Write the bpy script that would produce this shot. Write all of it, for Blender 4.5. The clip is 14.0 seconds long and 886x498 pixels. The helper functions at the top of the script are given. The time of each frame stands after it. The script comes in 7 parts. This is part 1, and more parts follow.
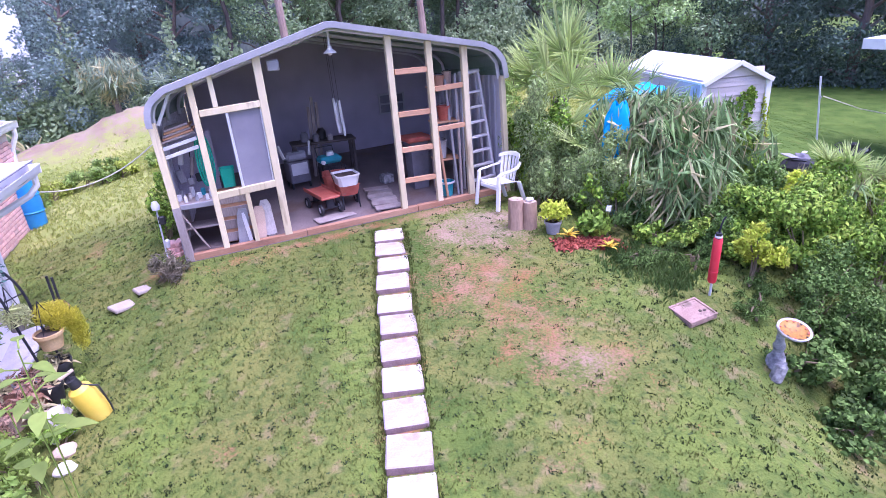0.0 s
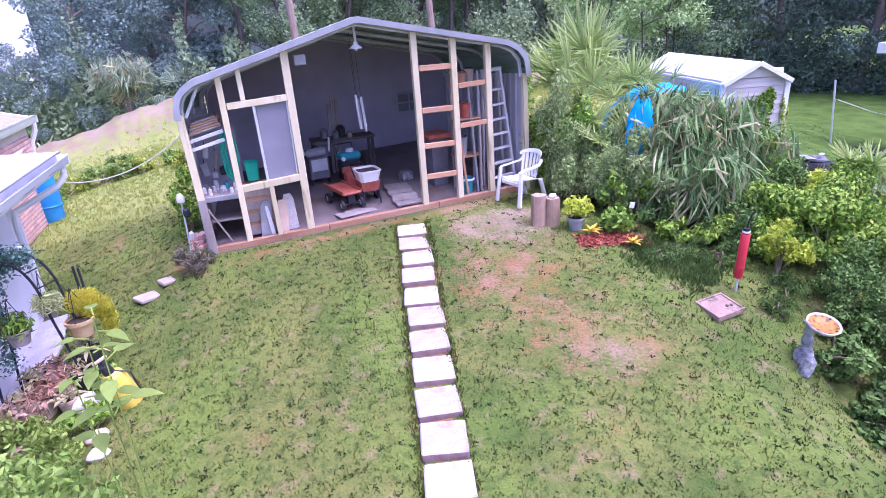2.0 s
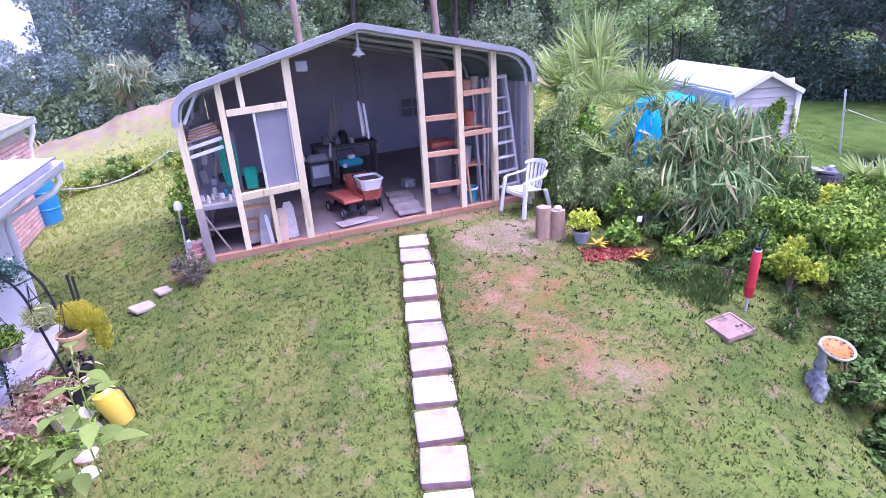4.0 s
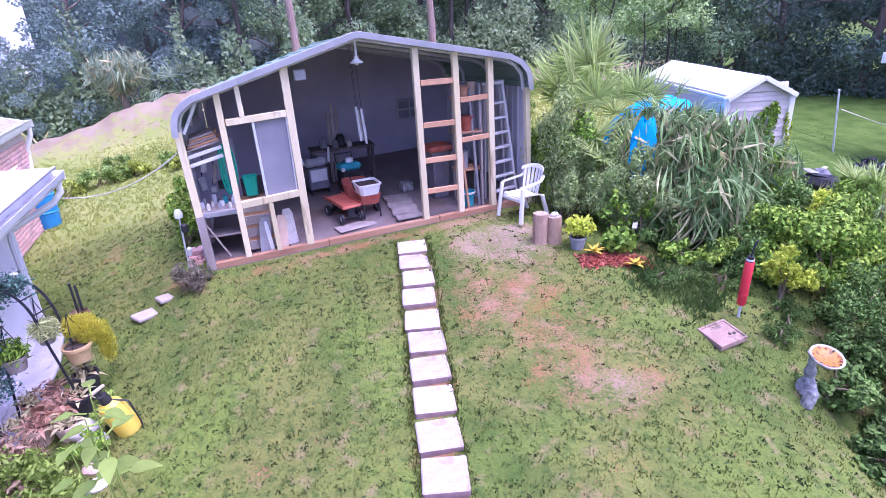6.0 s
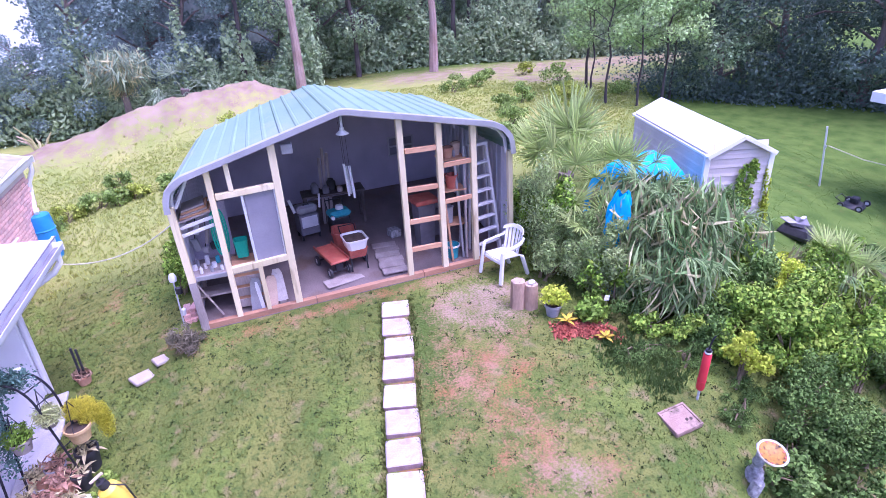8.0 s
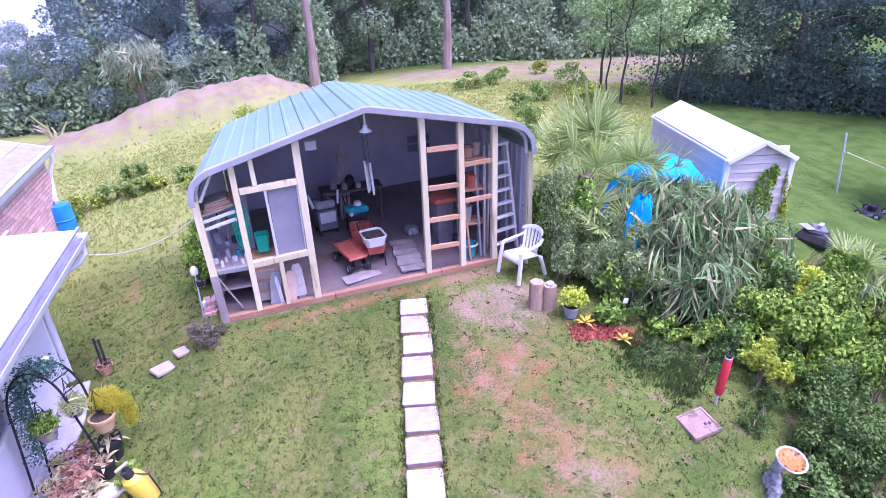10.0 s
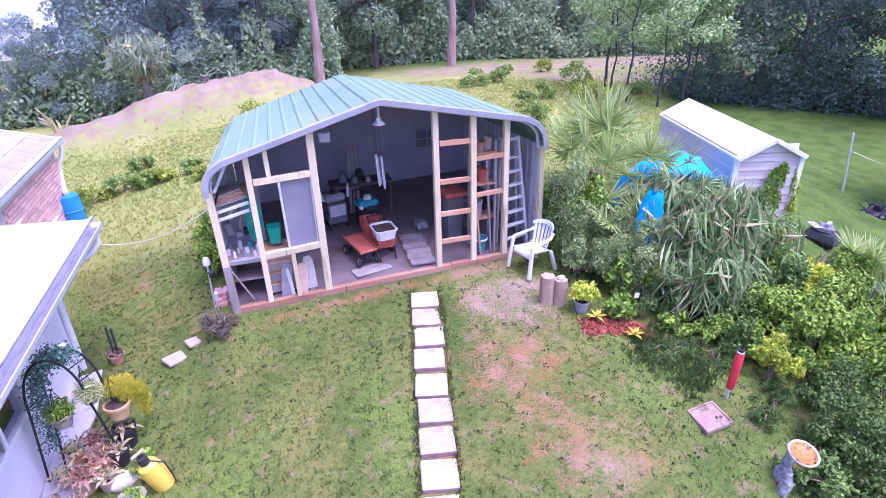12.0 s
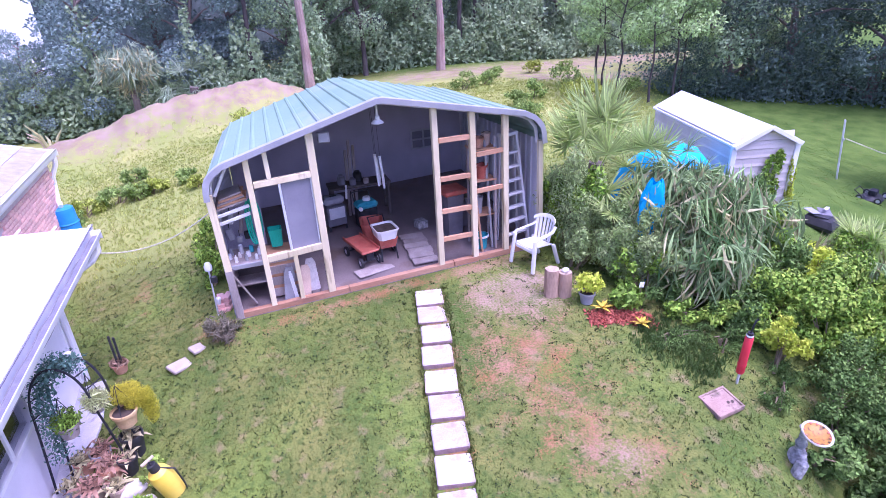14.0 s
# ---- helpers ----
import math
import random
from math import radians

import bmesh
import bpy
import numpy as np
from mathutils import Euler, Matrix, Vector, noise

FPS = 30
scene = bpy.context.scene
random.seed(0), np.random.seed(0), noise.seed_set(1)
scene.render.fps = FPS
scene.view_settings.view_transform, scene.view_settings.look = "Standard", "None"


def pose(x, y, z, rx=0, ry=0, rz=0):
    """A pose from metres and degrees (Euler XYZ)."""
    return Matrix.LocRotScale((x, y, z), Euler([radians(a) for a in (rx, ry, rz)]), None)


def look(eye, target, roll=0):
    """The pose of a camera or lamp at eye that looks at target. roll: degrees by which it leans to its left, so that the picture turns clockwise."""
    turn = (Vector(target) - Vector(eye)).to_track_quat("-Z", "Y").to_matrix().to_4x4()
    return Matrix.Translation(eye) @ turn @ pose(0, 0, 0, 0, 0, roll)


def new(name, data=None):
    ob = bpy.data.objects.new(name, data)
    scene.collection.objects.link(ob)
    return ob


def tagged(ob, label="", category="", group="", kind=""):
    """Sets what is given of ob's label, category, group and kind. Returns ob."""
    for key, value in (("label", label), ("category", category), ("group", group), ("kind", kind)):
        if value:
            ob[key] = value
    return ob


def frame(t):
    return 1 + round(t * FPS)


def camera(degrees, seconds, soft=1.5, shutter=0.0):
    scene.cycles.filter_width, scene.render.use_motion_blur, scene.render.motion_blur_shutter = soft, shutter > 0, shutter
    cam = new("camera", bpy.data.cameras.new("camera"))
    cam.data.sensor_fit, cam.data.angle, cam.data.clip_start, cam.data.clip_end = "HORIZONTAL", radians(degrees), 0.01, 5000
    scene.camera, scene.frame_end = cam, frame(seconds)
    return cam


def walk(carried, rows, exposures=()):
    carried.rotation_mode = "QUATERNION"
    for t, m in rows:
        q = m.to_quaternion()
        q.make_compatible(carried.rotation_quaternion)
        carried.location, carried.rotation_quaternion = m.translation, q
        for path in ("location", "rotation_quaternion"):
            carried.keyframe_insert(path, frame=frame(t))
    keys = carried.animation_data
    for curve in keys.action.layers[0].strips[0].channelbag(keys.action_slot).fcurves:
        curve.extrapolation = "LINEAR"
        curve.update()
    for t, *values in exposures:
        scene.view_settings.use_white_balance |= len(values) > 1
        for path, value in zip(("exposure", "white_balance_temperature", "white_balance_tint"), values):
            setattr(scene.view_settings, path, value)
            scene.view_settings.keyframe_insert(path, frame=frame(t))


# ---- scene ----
# ---------------------------------------------------------------- camera
cam = camera(75.26, 14.0, soft=0.85)
# seconds, eye (x, y, z), yaw, pitch, roll in degrees
PATH = [
    (0.0, -2.178, -7.901, 2.843, -18.49, -22.46, -4.22),
    (0.5, -2.442, -8.256, 2.394, -18.42, -23.17, -3.65),
    (1.0, -2.553, -8.187, 2.536, -18.34, -22.52, -3.44),
    (1.5, -2.527, -8.030, 2.657, -18.31, -22.06, -3.31),
    (2.0, -2.490, -7.877, 2.746, -18.47, -21.91, -3.62),
    (2.5, -2.439, -7.771, 2.825, -18.41, -21.92, -3.43),
    (3.0, -2.401, -7.711, 2.833, -18.16, -21.90, -2.74),
    (5.5, -2.472, -7.668, 2.863, -18.60, -22.14, -3.39),
    (6.0, -2.445, -7.677, 3.073, -18.68, -22.99, -3.11),
    (6.5, -2.392, -7.683, 3.465, -18.41, -24.27, -3.58),
    (7.0, -2.231, -7.646, 4.022, -18.42, -25.55, -3.19),
    (7.5, -2.074, -7.602, 4.335, -18.25, -25.97, -3.87),
    (8.0, -1.996, -7.579, 4.402, -17.88, -26.18, -2.81),
    (8.5, -1.995, -7.579, 4.437, -17.55, -26.38, -1.91),
    (9.0, -2.076, -7.555, 4.446, -17.29, -26.52, -2.25),
    (11.5, -2.295, -7.526, 4.473, -17.29, -26.53, -0.89),
    (12.0, -2.385, -7.532, 4.406, -17.45, -26.64, -1.10),
    (12.5, -2.451, -7.512, 4.391, -17.61, -26.25, -1.69),
    (13.0, -2.506, -7.492, 4.369, -17.89, -26.16, -2.12),
    (13.5, -2.540, -7.498, 4.341, -18.16, -26.10, -2.67),
    (14.0, -2.536, -7.521, 4.277, -18.27, -26.00, -2.77),
]
EXPOSURES = [(0.0, 1.17, 5170, 49), (5.5, 1.17, 5100, 51), (9.0, 1.17, 5060, 54), (14.0, 1.17, 5100, 53)]
walk(cam, [(t, pose(x, y, z, 90 + pitch, 0, yaw) @ pose(0, 0, 0, 0, 0, roll)) for t, x, y, z, yaw, pitch, roll in PATH], EXPOSURES)

# ---------------------------------------------------------------- sky and sun (bright overcast)
SUN_UP, SUN_ROUND = radians(70), radians(140)
world = bpy.data.worlds.new("sky")
scene.world = world
world.use_nodes = True
wn, wl = world.node_tree.nodes, world.node_tree.links
wn.clear()
sky = wn.new("ShaderNodeTexSky")
sky.sky_type, sky.sun_disc = "NISHITA", False
sky.sun_elevation, sky.sun_rotation = SUN_UP, SUN_ROUND
sky.air_density, sky.dust_density, sky.ozone_density = 1.0, 4.0, 1.0
sky_bg, sky_out = wn.new("ShaderNodeBackground"), wn.new("ShaderNodeOutputWorld")
sky_bg.inputs["Strength"].default_value = 0.15
wl.new(sky.outputs[0], sky_bg.inputs[0])
wl.new(sky_bg.outputs[0], sky_out.inputs[0])
sun = new("sun", bpy.data.lights.new("sun", "SUN"))
sun.data.energy, sun.data.angle, sun.data.color = 1.5, radians(40), (1.0, 0.96, 0.92)
sun.matrix_world = look((0, 0, 0), (-math.sin(SUN_ROUND) * math.cos(SUN_UP), -math.cos(SUN_ROUND) * math.cos(SUN_UP), -math.sin(SUN_UP)))

# ---------------------------------------------------------------- building blocks
rng = np.random.default_rng(7)


class Geo:
    """Vertices and faces of one mesh."""

    def __init__(self):
        self.v, self.f = [], []

    def add(self, verts, faces):
        n = len(self.v)
        self.v += [tuple(p) for p in verts]
        self.f += [tuple(n + i for i in face) for face in faces]
        return self

    def box(self, c, s, turn=(0, 0, 0), ch=0.0):
        """A box with chamfered edges: centre, size, turn in degrees."""
        m = pose(*c, *turn)
        hx, hy, hz = s[0] / 2, s[1] / 2, s[2] / 2
        ch = min(ch, 0.45 * min(s))
        if ch <= 0:
            corners = [(x, y, z) for x in (-hx, hx) for y in (-hy, hy) for z in (-hz, hz)]
            return self.add([m @ Vector(p) for p in corners], [(0, 1, 3, 2), (4, 6, 7, 5), (0, 4, 5, 1), (2, 3, 7, 6), (0, 2, 6, 4), (1, 5, 7, 3)])
        verts, at = [], {}
        for sx in (-1, 1):
            for sy in (-1, 1):
                for sz in (-1, 1):
                    for axis in range(3):
                        p = [sx * (hx - ch), sy * (hy - ch), sz * (hz - ch)]
                        p[axis] = (sx * hx, sy * hy, sz * hz)[axis]
                        at[sx, sy, sz, axis] = len(verts)
                        verts.append(m @ Vector(p))
        faces = []
        for axis in range(3):
            a, b = [k for k in range(3) if k != axis]
            for s0 in (-1, 1):
                ring = []
                for s1, s2 in ((-1, -1), (1, -1), (1, 1), (-1, 1)):
                    key = [0, 0, 0]
                    key[axis], key[a], key[b] = s0, s1, s2
                    ring.append(at[(*key, axis)])
                faces.append(ring)
            for s1 in (-1, 1):
                for s2 in (-1, 1):
                    lo, hi = [0, 0, 0], [0, 0, 0]
                    lo[axis], hi[axis] = -1, 1
                    lo[a] = hi[a] = s1
                    lo[b] = hi[b] = s2
                    faces.append([at[(*lo, a)], at[(*hi, a)], at[(*hi, b)], at[(*lo, b)]])
        for sx in (-1, 1):
            for sy in (-1, 1):
                for sz in (-1, 1):
                    faces.append([at[sx, sy, sz, k] for k in range(3)])
        return self.add(verts, faces)

    def beam(self, p, q, w, h, ch=0.004, up=(0, 0, 1)):
        """A squared bar from p to q, w across and h along up."""
        p, q = Vector(p), Vector(q)
        y = (q - p).normalized()
        x = y.cross(Vector(up))
        x = x.normalized() if x.length > 1e-4 else Vector((1, 0, 0))
        z = x.cross(y)
        m = Matrix((x, y, z)).transposed().to_4x4()
        m.translation = (p + q) / 2
        small = Geo().box((0, 0, 0), (w, (q - p).length, h), ch=ch)
        return self.add([m @ Vector(v) for v in small.v], small.f)

    def tube(self, pts, r, n=8, cap=True):
        pts = [Vector(p) for p in pts]
        rs = list(r) if isinstance(r, (list, tuple)) else [r] * len(pts)
        verts, faces = [], []
        side = None
        for i, p in enumerate(pts):
            way = (pts[min(i + 1, len(pts) - 1)] - pts[max(i - 1, 0)]).normalized()
            if side is None:
                side = way.orthogonal().normalized()
            side = (side - way * side.dot(way)).normalized()
            other = way.cross(side)
            verts += [p + rs[i] * (math.cos(a) * side + math.sin(a) * other) for a in (2 * math.pi * k / n for k in range(n))]
        for i in range(len(pts) - 1):
            faces += [(i * n + k, i * n + (k + 1) % n, (i + 1) * n + (k + 1) % n, (i + 1) * n + k) for k in range(n)]
        if cap:
            faces += [tuple(reversed(range(n))), tuple(range((len(pts) - 1) * n, len(pts) * n))]
        return self.add(verts, faces)

    def lathe(self, prof, n=20, c=(0, 0, 0), turn=(0, 0, 0), sx=1.0, sy=1.0):
        """A turned shape from (radius, height) pairs; closed where a radius is 0."""
        m = pose(*c, *turn)
        verts = [m @ Vector((sx * r * math.cos(2 * math.pi * k / n), sy * r * math.sin(2 * math.pi * k / n), z)) for r, z in prof for k in range(n)]
        faces = [(i * n + k, i * n + (k + 1) % n, (i + 1) * n + (k + 1) % n, (i + 1) * n + k) for i in range(len(prof) - 1) for k in range(n)]
        return self.add(verts, faces)

    def sheet(self, rows):
        """A surface through rows of points."""
        n = len(rows[0])
        return self.add([p for row in rows for p in row], [(i * n + k, i * n + k + 1, (i + 1) * n + k + 1, (i + 1) * n + k) for i in range(len(rows) - 1) for k in range(n - 1)])

    def slab(self, rows, thick):
        """A surface through rows of points, given thickness downwards along -thick."""
        n, m = len(rows[0]), len(rows)
        t = Vector(thick)
        top = [Vector(p) for row in rows for p in row]
        faces = [(i * n + k, i * n + k + 1, (i + 1) * n + k + 1, (i + 1) * n + k) for i in range(m - 1) for k in range(n - 1)]
        off = len(top)
        faces += [tuple(off + a for a in reversed(f)) for f in faces]
        rim = [k for k in range(n)] + [i * n + n - 1 for i in range(1, m)] + [(m - 1) * n + k for k in range(n - 2, -1, -1)] + [i * n for i in range(m - 2, 0, -1)]
        faces += [(rim[j], rim[(j + 1) % len(rim)], off + rim[(j + 1) % len(rim)], off + rim[j]) for j in range(len(rim))]
        return self.add(top + [p + t for p in top], faces)

    def mesh(self, name, smooth=True, angle=35):
        me = bpy.data.meshes.new(name)
        me.from_pydata(self.v, [], self.f)
        if smooth:
            me.polygons.foreach_set("use_smooth", [True] * len(me.polygons))
            me.set_sharp_from_angle(angle=radians(angle))
        me.update()
        return me


def part(name, geo, material, parent=None, label="", at=None, smooth=True):
    """One mesh object, under a thing or a part, or on its own."""
    me = geo if isinstance(geo, bpy.types.Mesh) else geo.mesh(name, smooth)
    if not me.materials:
        me.materials.append(material)
    ob = new(name, me)
    ob.parent = parent
    if at is not None:
        ob.matrix_basis = at
    return tagged(ob, label=label) if label else ob


def thing(name, label, category, at, group="", kind=""):
    """An empty at the base of a thing, under which its parts stand."""
    ob = new(name)
    ob.empty_display_size = 0.1
    ob.matrix_basis = at if isinstance(at, Matrix) else pose(*at)
    return tagged(ob, label, category, group, kind)


def from_arrays(name, verts, faces):
    me = bpy.data.meshes.new(name)
    me.from_pydata(verts, [], faces)
    me.update()
    return me


def leaves(name, centres, normals, ups, length, width, fold=0.25):
    """Many leaves, each of two faces folded along its rib, as one mesh."""
    n = len(centres)
    normals = normals / np.linalg.norm(normals, axis=1, keepdims=True)
    ups = ups - normals * (ups * normals).sum(1, keepdims=True)
    ups = ups / (np.linalg.norm(ups, axis=1, keepdims=True) + 1e-9)
    side = np.cross(normals, ups)
    length, width = np.broadcast_to(length, n)[:, None], np.broadcast_to(width, n)[:, None]
    base, tip = centres - ups * length / 2, centres + ups * length / 2 - normals * length * 0.15
    mid = centres + normals * 0.02 * length
    left, right = mid + side * width / 2 - normals * fold * width, mid - side * width / 2 - normals * fold * width
    verts = np.stack([base, right, tip, left], 1).reshape(-1, 3)
    faces = np.arange(4 * n).reshape(-1, 4)
    tri = np.concatenate([faces[:, [0, 1, 2]], faces[:, [0, 2, 3]]], 1).reshape(-1, 3)
    return from_arrays(name, verts.tolist(), tri.tolist())


def cloud(n, blobs, shell=0.55):
    """n points, and ways outwards, near the skin of some lumps (x, y, z, rx, ry, rz)."""
    b = np.array(blobs, float)
    size = (b[:, 3] * b[:, 4] * b[:, 5]) ** 0.67
    pick = rng.choice(len(b), n, p=size / size.sum())
    way = rng.normal(size=(n, 3))
    way /= np.linalg.norm(way, axis=1, keepdims=True)
    depth = shell + (1.05 - shell) * rng.random(n) ** 0.6
    return b[pick, :3] + way * b[pick, 3:] * depth[:, None], way / b[pick, 3:]


# height of the lawn and the field: highest by the shed, falling away to all sides
def lie(x, y):
    u, v = np.clip(x, -7, 12) / 10, np.clip(y, -6, 22) / 10
    z = 0.19 + 0.595 * u + 0.865 * v - 1.288 * u * u + 0.152 * u * v - 1.01 * v * v + 0.373 * u * u * v + 0.203 * v**3
    bank = 1.25 * np.exp(-(((np.asarray(y) - 15.5 - 0.15 * x) / 1.5) ** 2)) * np.clip((np.asarray(x) + 11) / 5, 0, 1) * np.clip((0.8 - np.asarray(x)) / 2.5, 0, 1)
    # trodden level beside and under the open shed
    away = np.hypot(np.maximum(np.maximum(-3.2 - x, x - 1.65), 0), np.maximum(np.maximum(-0.1 - y, y - 3.45), 0))
    w = np.clip(1 - away / 0.9, 0, 1)
    w = w * w * (3 - 2 * w)
    swell = 0.012 * np.sin(3.1 * x + 1.7 * np.sin(2.3 * y)) * np.cos(2.7 * np.asarray(y))
    dip = -0.55 * np.clip((np.asarray(x) - 1.2) / 1.5, 0, 1) * np.clip((-3.5 - np.asarray(y)) / 1.3, 0, 1)
    return (z + bank + swell + dip) * (1 - w) + (floor_z(x) - 0.04) * w


def floor_z(x, y=0.0):
    """Height of the open shed's floor."""
    return 0.117 + 0.042 * (np.clip(x, -3.3, 1.7) + 0.8) + 0.09 * max(y, 0.0)


def on(x, y, h=0.0):
    """A place on the ground."""
    return (x, y, float(lie(x, y)) + h)

# ---------------------------------------------------------------- materials
def stuff_of(name, a, b, scale=6.0, rough=0.7, metal=0.0, bump=0.15, fine=70.0, speck=0.25, island=0.0, each=0.0, through_light=0.0, stretch=(1, 1, 1), stain=None, spec=0.4):
    """A surface of two colours in patches, with fine grain, its own relief, and, if given, differences from piece to piece."""
    m = bpy.data.materials.new(name)
    m.use_nodes = True
    n, l = m.node_tree.nodes, m.node_tree.links
    bsdf = n["Principled BSDF"]
    where = n.new("ShaderNodeTexCoord")
    mapping = n.new("ShaderNodeMapping")
    mapping.inputs["Scale"].default_value = stretch
    l.new(where.outputs["Object"], mapping.inputs[0])
    patch, grain = n.new("ShaderNodeTexNoise"), n.new("ShaderNodeTexNoise")
    for node, s, d in ((patch, scale, 5.0), (grain, fine, 3.0)):
        node.inputs["Scale"].default_value, node.inputs["Detail"].default_value = s, d
        l.new(mapping.outputs[0], node.inputs["Vector"])
    ramp = n.new("ShaderNodeMapRange")
    ramp.inputs[1].default_value, ramp.inputs[2].default_value = 0.32, 0.68
    l.new(patch.outputs[0], ramp.inputs[0])
    mix = n.new("ShaderNodeMix")
    mix.data_type = "RGBA"
    mix.inputs[6].default_value, mix.inputs[7].default_value = (*a, 1), (*b, 1)
    l.new(ramp.outputs[0], mix.inputs[0])
    out = mix.outputs[2]
    if stain:
        spot, cut, over = n.new("ShaderNodeTexNoise"), n.new("ShaderNodeMapRange"), n.new("ShaderNodeMix")
        spot.inputs["Scale"].default_value, spot.inputs["Detail"].default_value = stain[1], 6.0
        cut.inputs[1].default_value, cut.inputs[2].default_value = stain[2], stain[2] + 0.12
        over.data_type = "RGBA"
        over.inputs[7].default_value = (*stain[0], 1)
        l.new(mapping.outputs[0], spot.inputs["Vector"])
        l.new(spot.outputs[0], cut.inputs[0])
        l.new(cut.outputs[0], over.inputs[0])
        l.new(out, over.inputs[6])
        out = over.outputs[2]
    value = n.new("ShaderNodeMapRange")
    value.inputs[3].default_value, value.inputs[4].default_value = 1 - speck, 1 + speck
    l.new(grain.outputs[0], value.inputs[0])
    tone = value.outputs[0]
    for amount, node, socket in ((island, "ShaderNodeNewGeometry", "Random Per Island"), (each, "ShaderNodeObjectInfo", "Random")):
        if amount:
            src, spread, times = n.new(node), n.new("ShaderNodeMapRange"), n.new("ShaderNodeMath")
            spread.inputs[3].default_value, spread.inputs[4].default_value = 1 - amount, 1 + amount
            times.operation = "MULTIPLY"
            l.new(src.outputs[socket], spread.inputs[0])
            l.new(spread.outputs[0], times.inputs[0])
            l.new(tone, times.inputs[1])
            tone = times.outputs[0]
    hsv = n.new("ShaderNodeHueSaturation")
    l.new(out, hsv.inputs["Color"])
    l.new(tone, hsv.inputs["Value"])
    l.new(hsv.outputs[0], bsdf.inputs["Base Color"])
    bsdf.inputs["Roughness"].default_value, bsdf.inputs["Metallic"].default_value = rough, metal
    bsdf.inputs["Specular IOR Level"].default_value = spec
    if bump:
        relief = n.new("ShaderNodeBump")
        relief.inputs["Strength"].default_value, relief.inputs["Distance"].default_value = bump, 0.02
        l.new(grain.outputs[0], relief.inputs["Height"])
        l.new(relief.outputs[0], bsdf.inputs["Normal"])
    if through_light:
        glow, both = n.new("ShaderNodeBsdfTranslucent"), n.new("ShaderNodeMixShader")
        both.inputs[0].default_value = through_light
        l.new(hsv.outputs[0], glow.inputs[0])
        l.new(bsdf.outputs[0], both.inputs[1])
        l.new(glow.outputs[0], both.inputs[2])
        l.new(both.outputs[0], n["Material Output"].inputs[0])
    return m


def leaf_of(name, a, b, light=0.3, rough=0.55, island=0.45):
    return stuff_of(name, a, b, scale=1.3, rough=rough, bump=0.0, fine=25, speck=0.2, island=island, each=0.12, through_light=light, spec=0.2)


GRASS = leaf_of("grass blades", (0.106, 0.152, 0.030), (0.205, 0.226, 0.056), 0.3)
MEADOW = leaf_of("tall field grass", (0.34, 0.39, 0.09), (0.48, 0.50, 0.15), 0.5, 0.7, 0.15)
WEED = leaf_of("field weeds", (0.23, 0.35, 0.08), (0.38, 0.49, 0.14), 0.4)
LIME_WEED = leaf_of("yellow-green field weeds", (0.36, 0.44, 0.07), (0.50, 0.55, 0.11), 0.4)
WOODS = leaf_of("woodland leaves", (0.25, 0.36, 0.20), (0.45, 0.56, 0.33), 0.35, 0.75, 0.3)
# distant blue haze is mixed into this leaf colour
WOODS_HAZE = leaf_of("haze-tinted woodland leaves", (0.20, 0.285, 0.255), (0.33, 0.43, 0.39), 0.25, 0.75, 0.22)
WOODS_LIGHT = leaf_of("young woodland leaves", (0.33, 0.48, 0.19), (0.48, 0.62, 0.28), 0.35)
WOODS_DEEP = leaf_of("deep green woodland leaves", (0.085, 0.135, 0.105), (0.18, 0.25, 0.18), 0.2, 0.75, 0.3)
UNDER = leaf_of("light undergrowth leaves", (0.26, 0.365, 0.20), (0.43, 0.52, 0.30), 0.3, 0.75, 0.28)
SHRUB = leaf_of("shrub leaves", (0.075, 0.145, 0.03), (0.18, 0.285, 0.065), 0.15, 0.7, 0.65)
VINE = leaf_of("vine leaves", (0.135, 0.265, 0.03), (0.32, 0.47, 0.07), 0.2, 0.6, 0.7)
LIME = leaf_of("yellow-green leaves", (0.46, 0.56, 0.05), (0.66, 0.72, 0.09), 0.4)
YOUNG_VINE = leaf_of("young vine leaves", (0.30, 0.46, 0.05), (0.50, 0.62, 0.10), 0.35, 0.6, 0.4)
PALM = leaf_of("palm fan", (0.14, 0.27, 0.09), (0.44, 0.56, 0.24), 0.35, 0.75, 0.55)
PALM_FAR = leaf_of("far grey-green palm", (0.24, 0.33, 0.21), (0.45, 0.53, 0.37), 0.35, 0.75, 0.35)
PALM_LIGHT = leaf_of("young palm fan", (0.42, 0.54, 0.17), (0.62, 0.71, 0.29), 0.5, 0.7, 0.3)
PALM_DRY = leaf_of("dry palm fan", (0.43, 0.40, 0.20), (0.64, 0.60, 0.36), 0.3, 0.75, 0.35)
SOFT = leaf_of("soft grey-green leaves", (0.33, 0.44, 0.17), (0.60, 0.69, 0.32), 0.5, 0.8, 0.5)
BRONZE = leaf_of("reddish brown leaves", (0.29, 0.18, 0.115), (0.50, 0.35, 0.25), 0.25, 0.7, 0.6)
TEAL_LEAF = leaf_of("grey-blue vine leaves", (0.11, 0.23, 0.19), (0.21, 0.36, 0.30), 0.2)
YELLOW_LEAF = leaf_of("yellow leaves", (0.62, 0.48, 0.05), (0.72, 0.58, 0.10), 0.35)
BARK = stuff_of("grey bark", (0.17, 0.13, 0.115), (0.28, 0.22, 0.20), 5, 0.9, bump=0.6, fine=40, stretch=(1, 1, 0.25))
PINE_BARK = stuff_of("pinkish pine bark", (0.30, 0.20, 0.17), (0.44, 0.33, 0.30), 3, 0.9, bump=0.6, fine=30, stretch=(1, 1, 0.3))
STEM = stuff_of("brown stem", (0.16, 0.12, 0.07), (0.25, 0.20, 0.11), 8, 0.8)
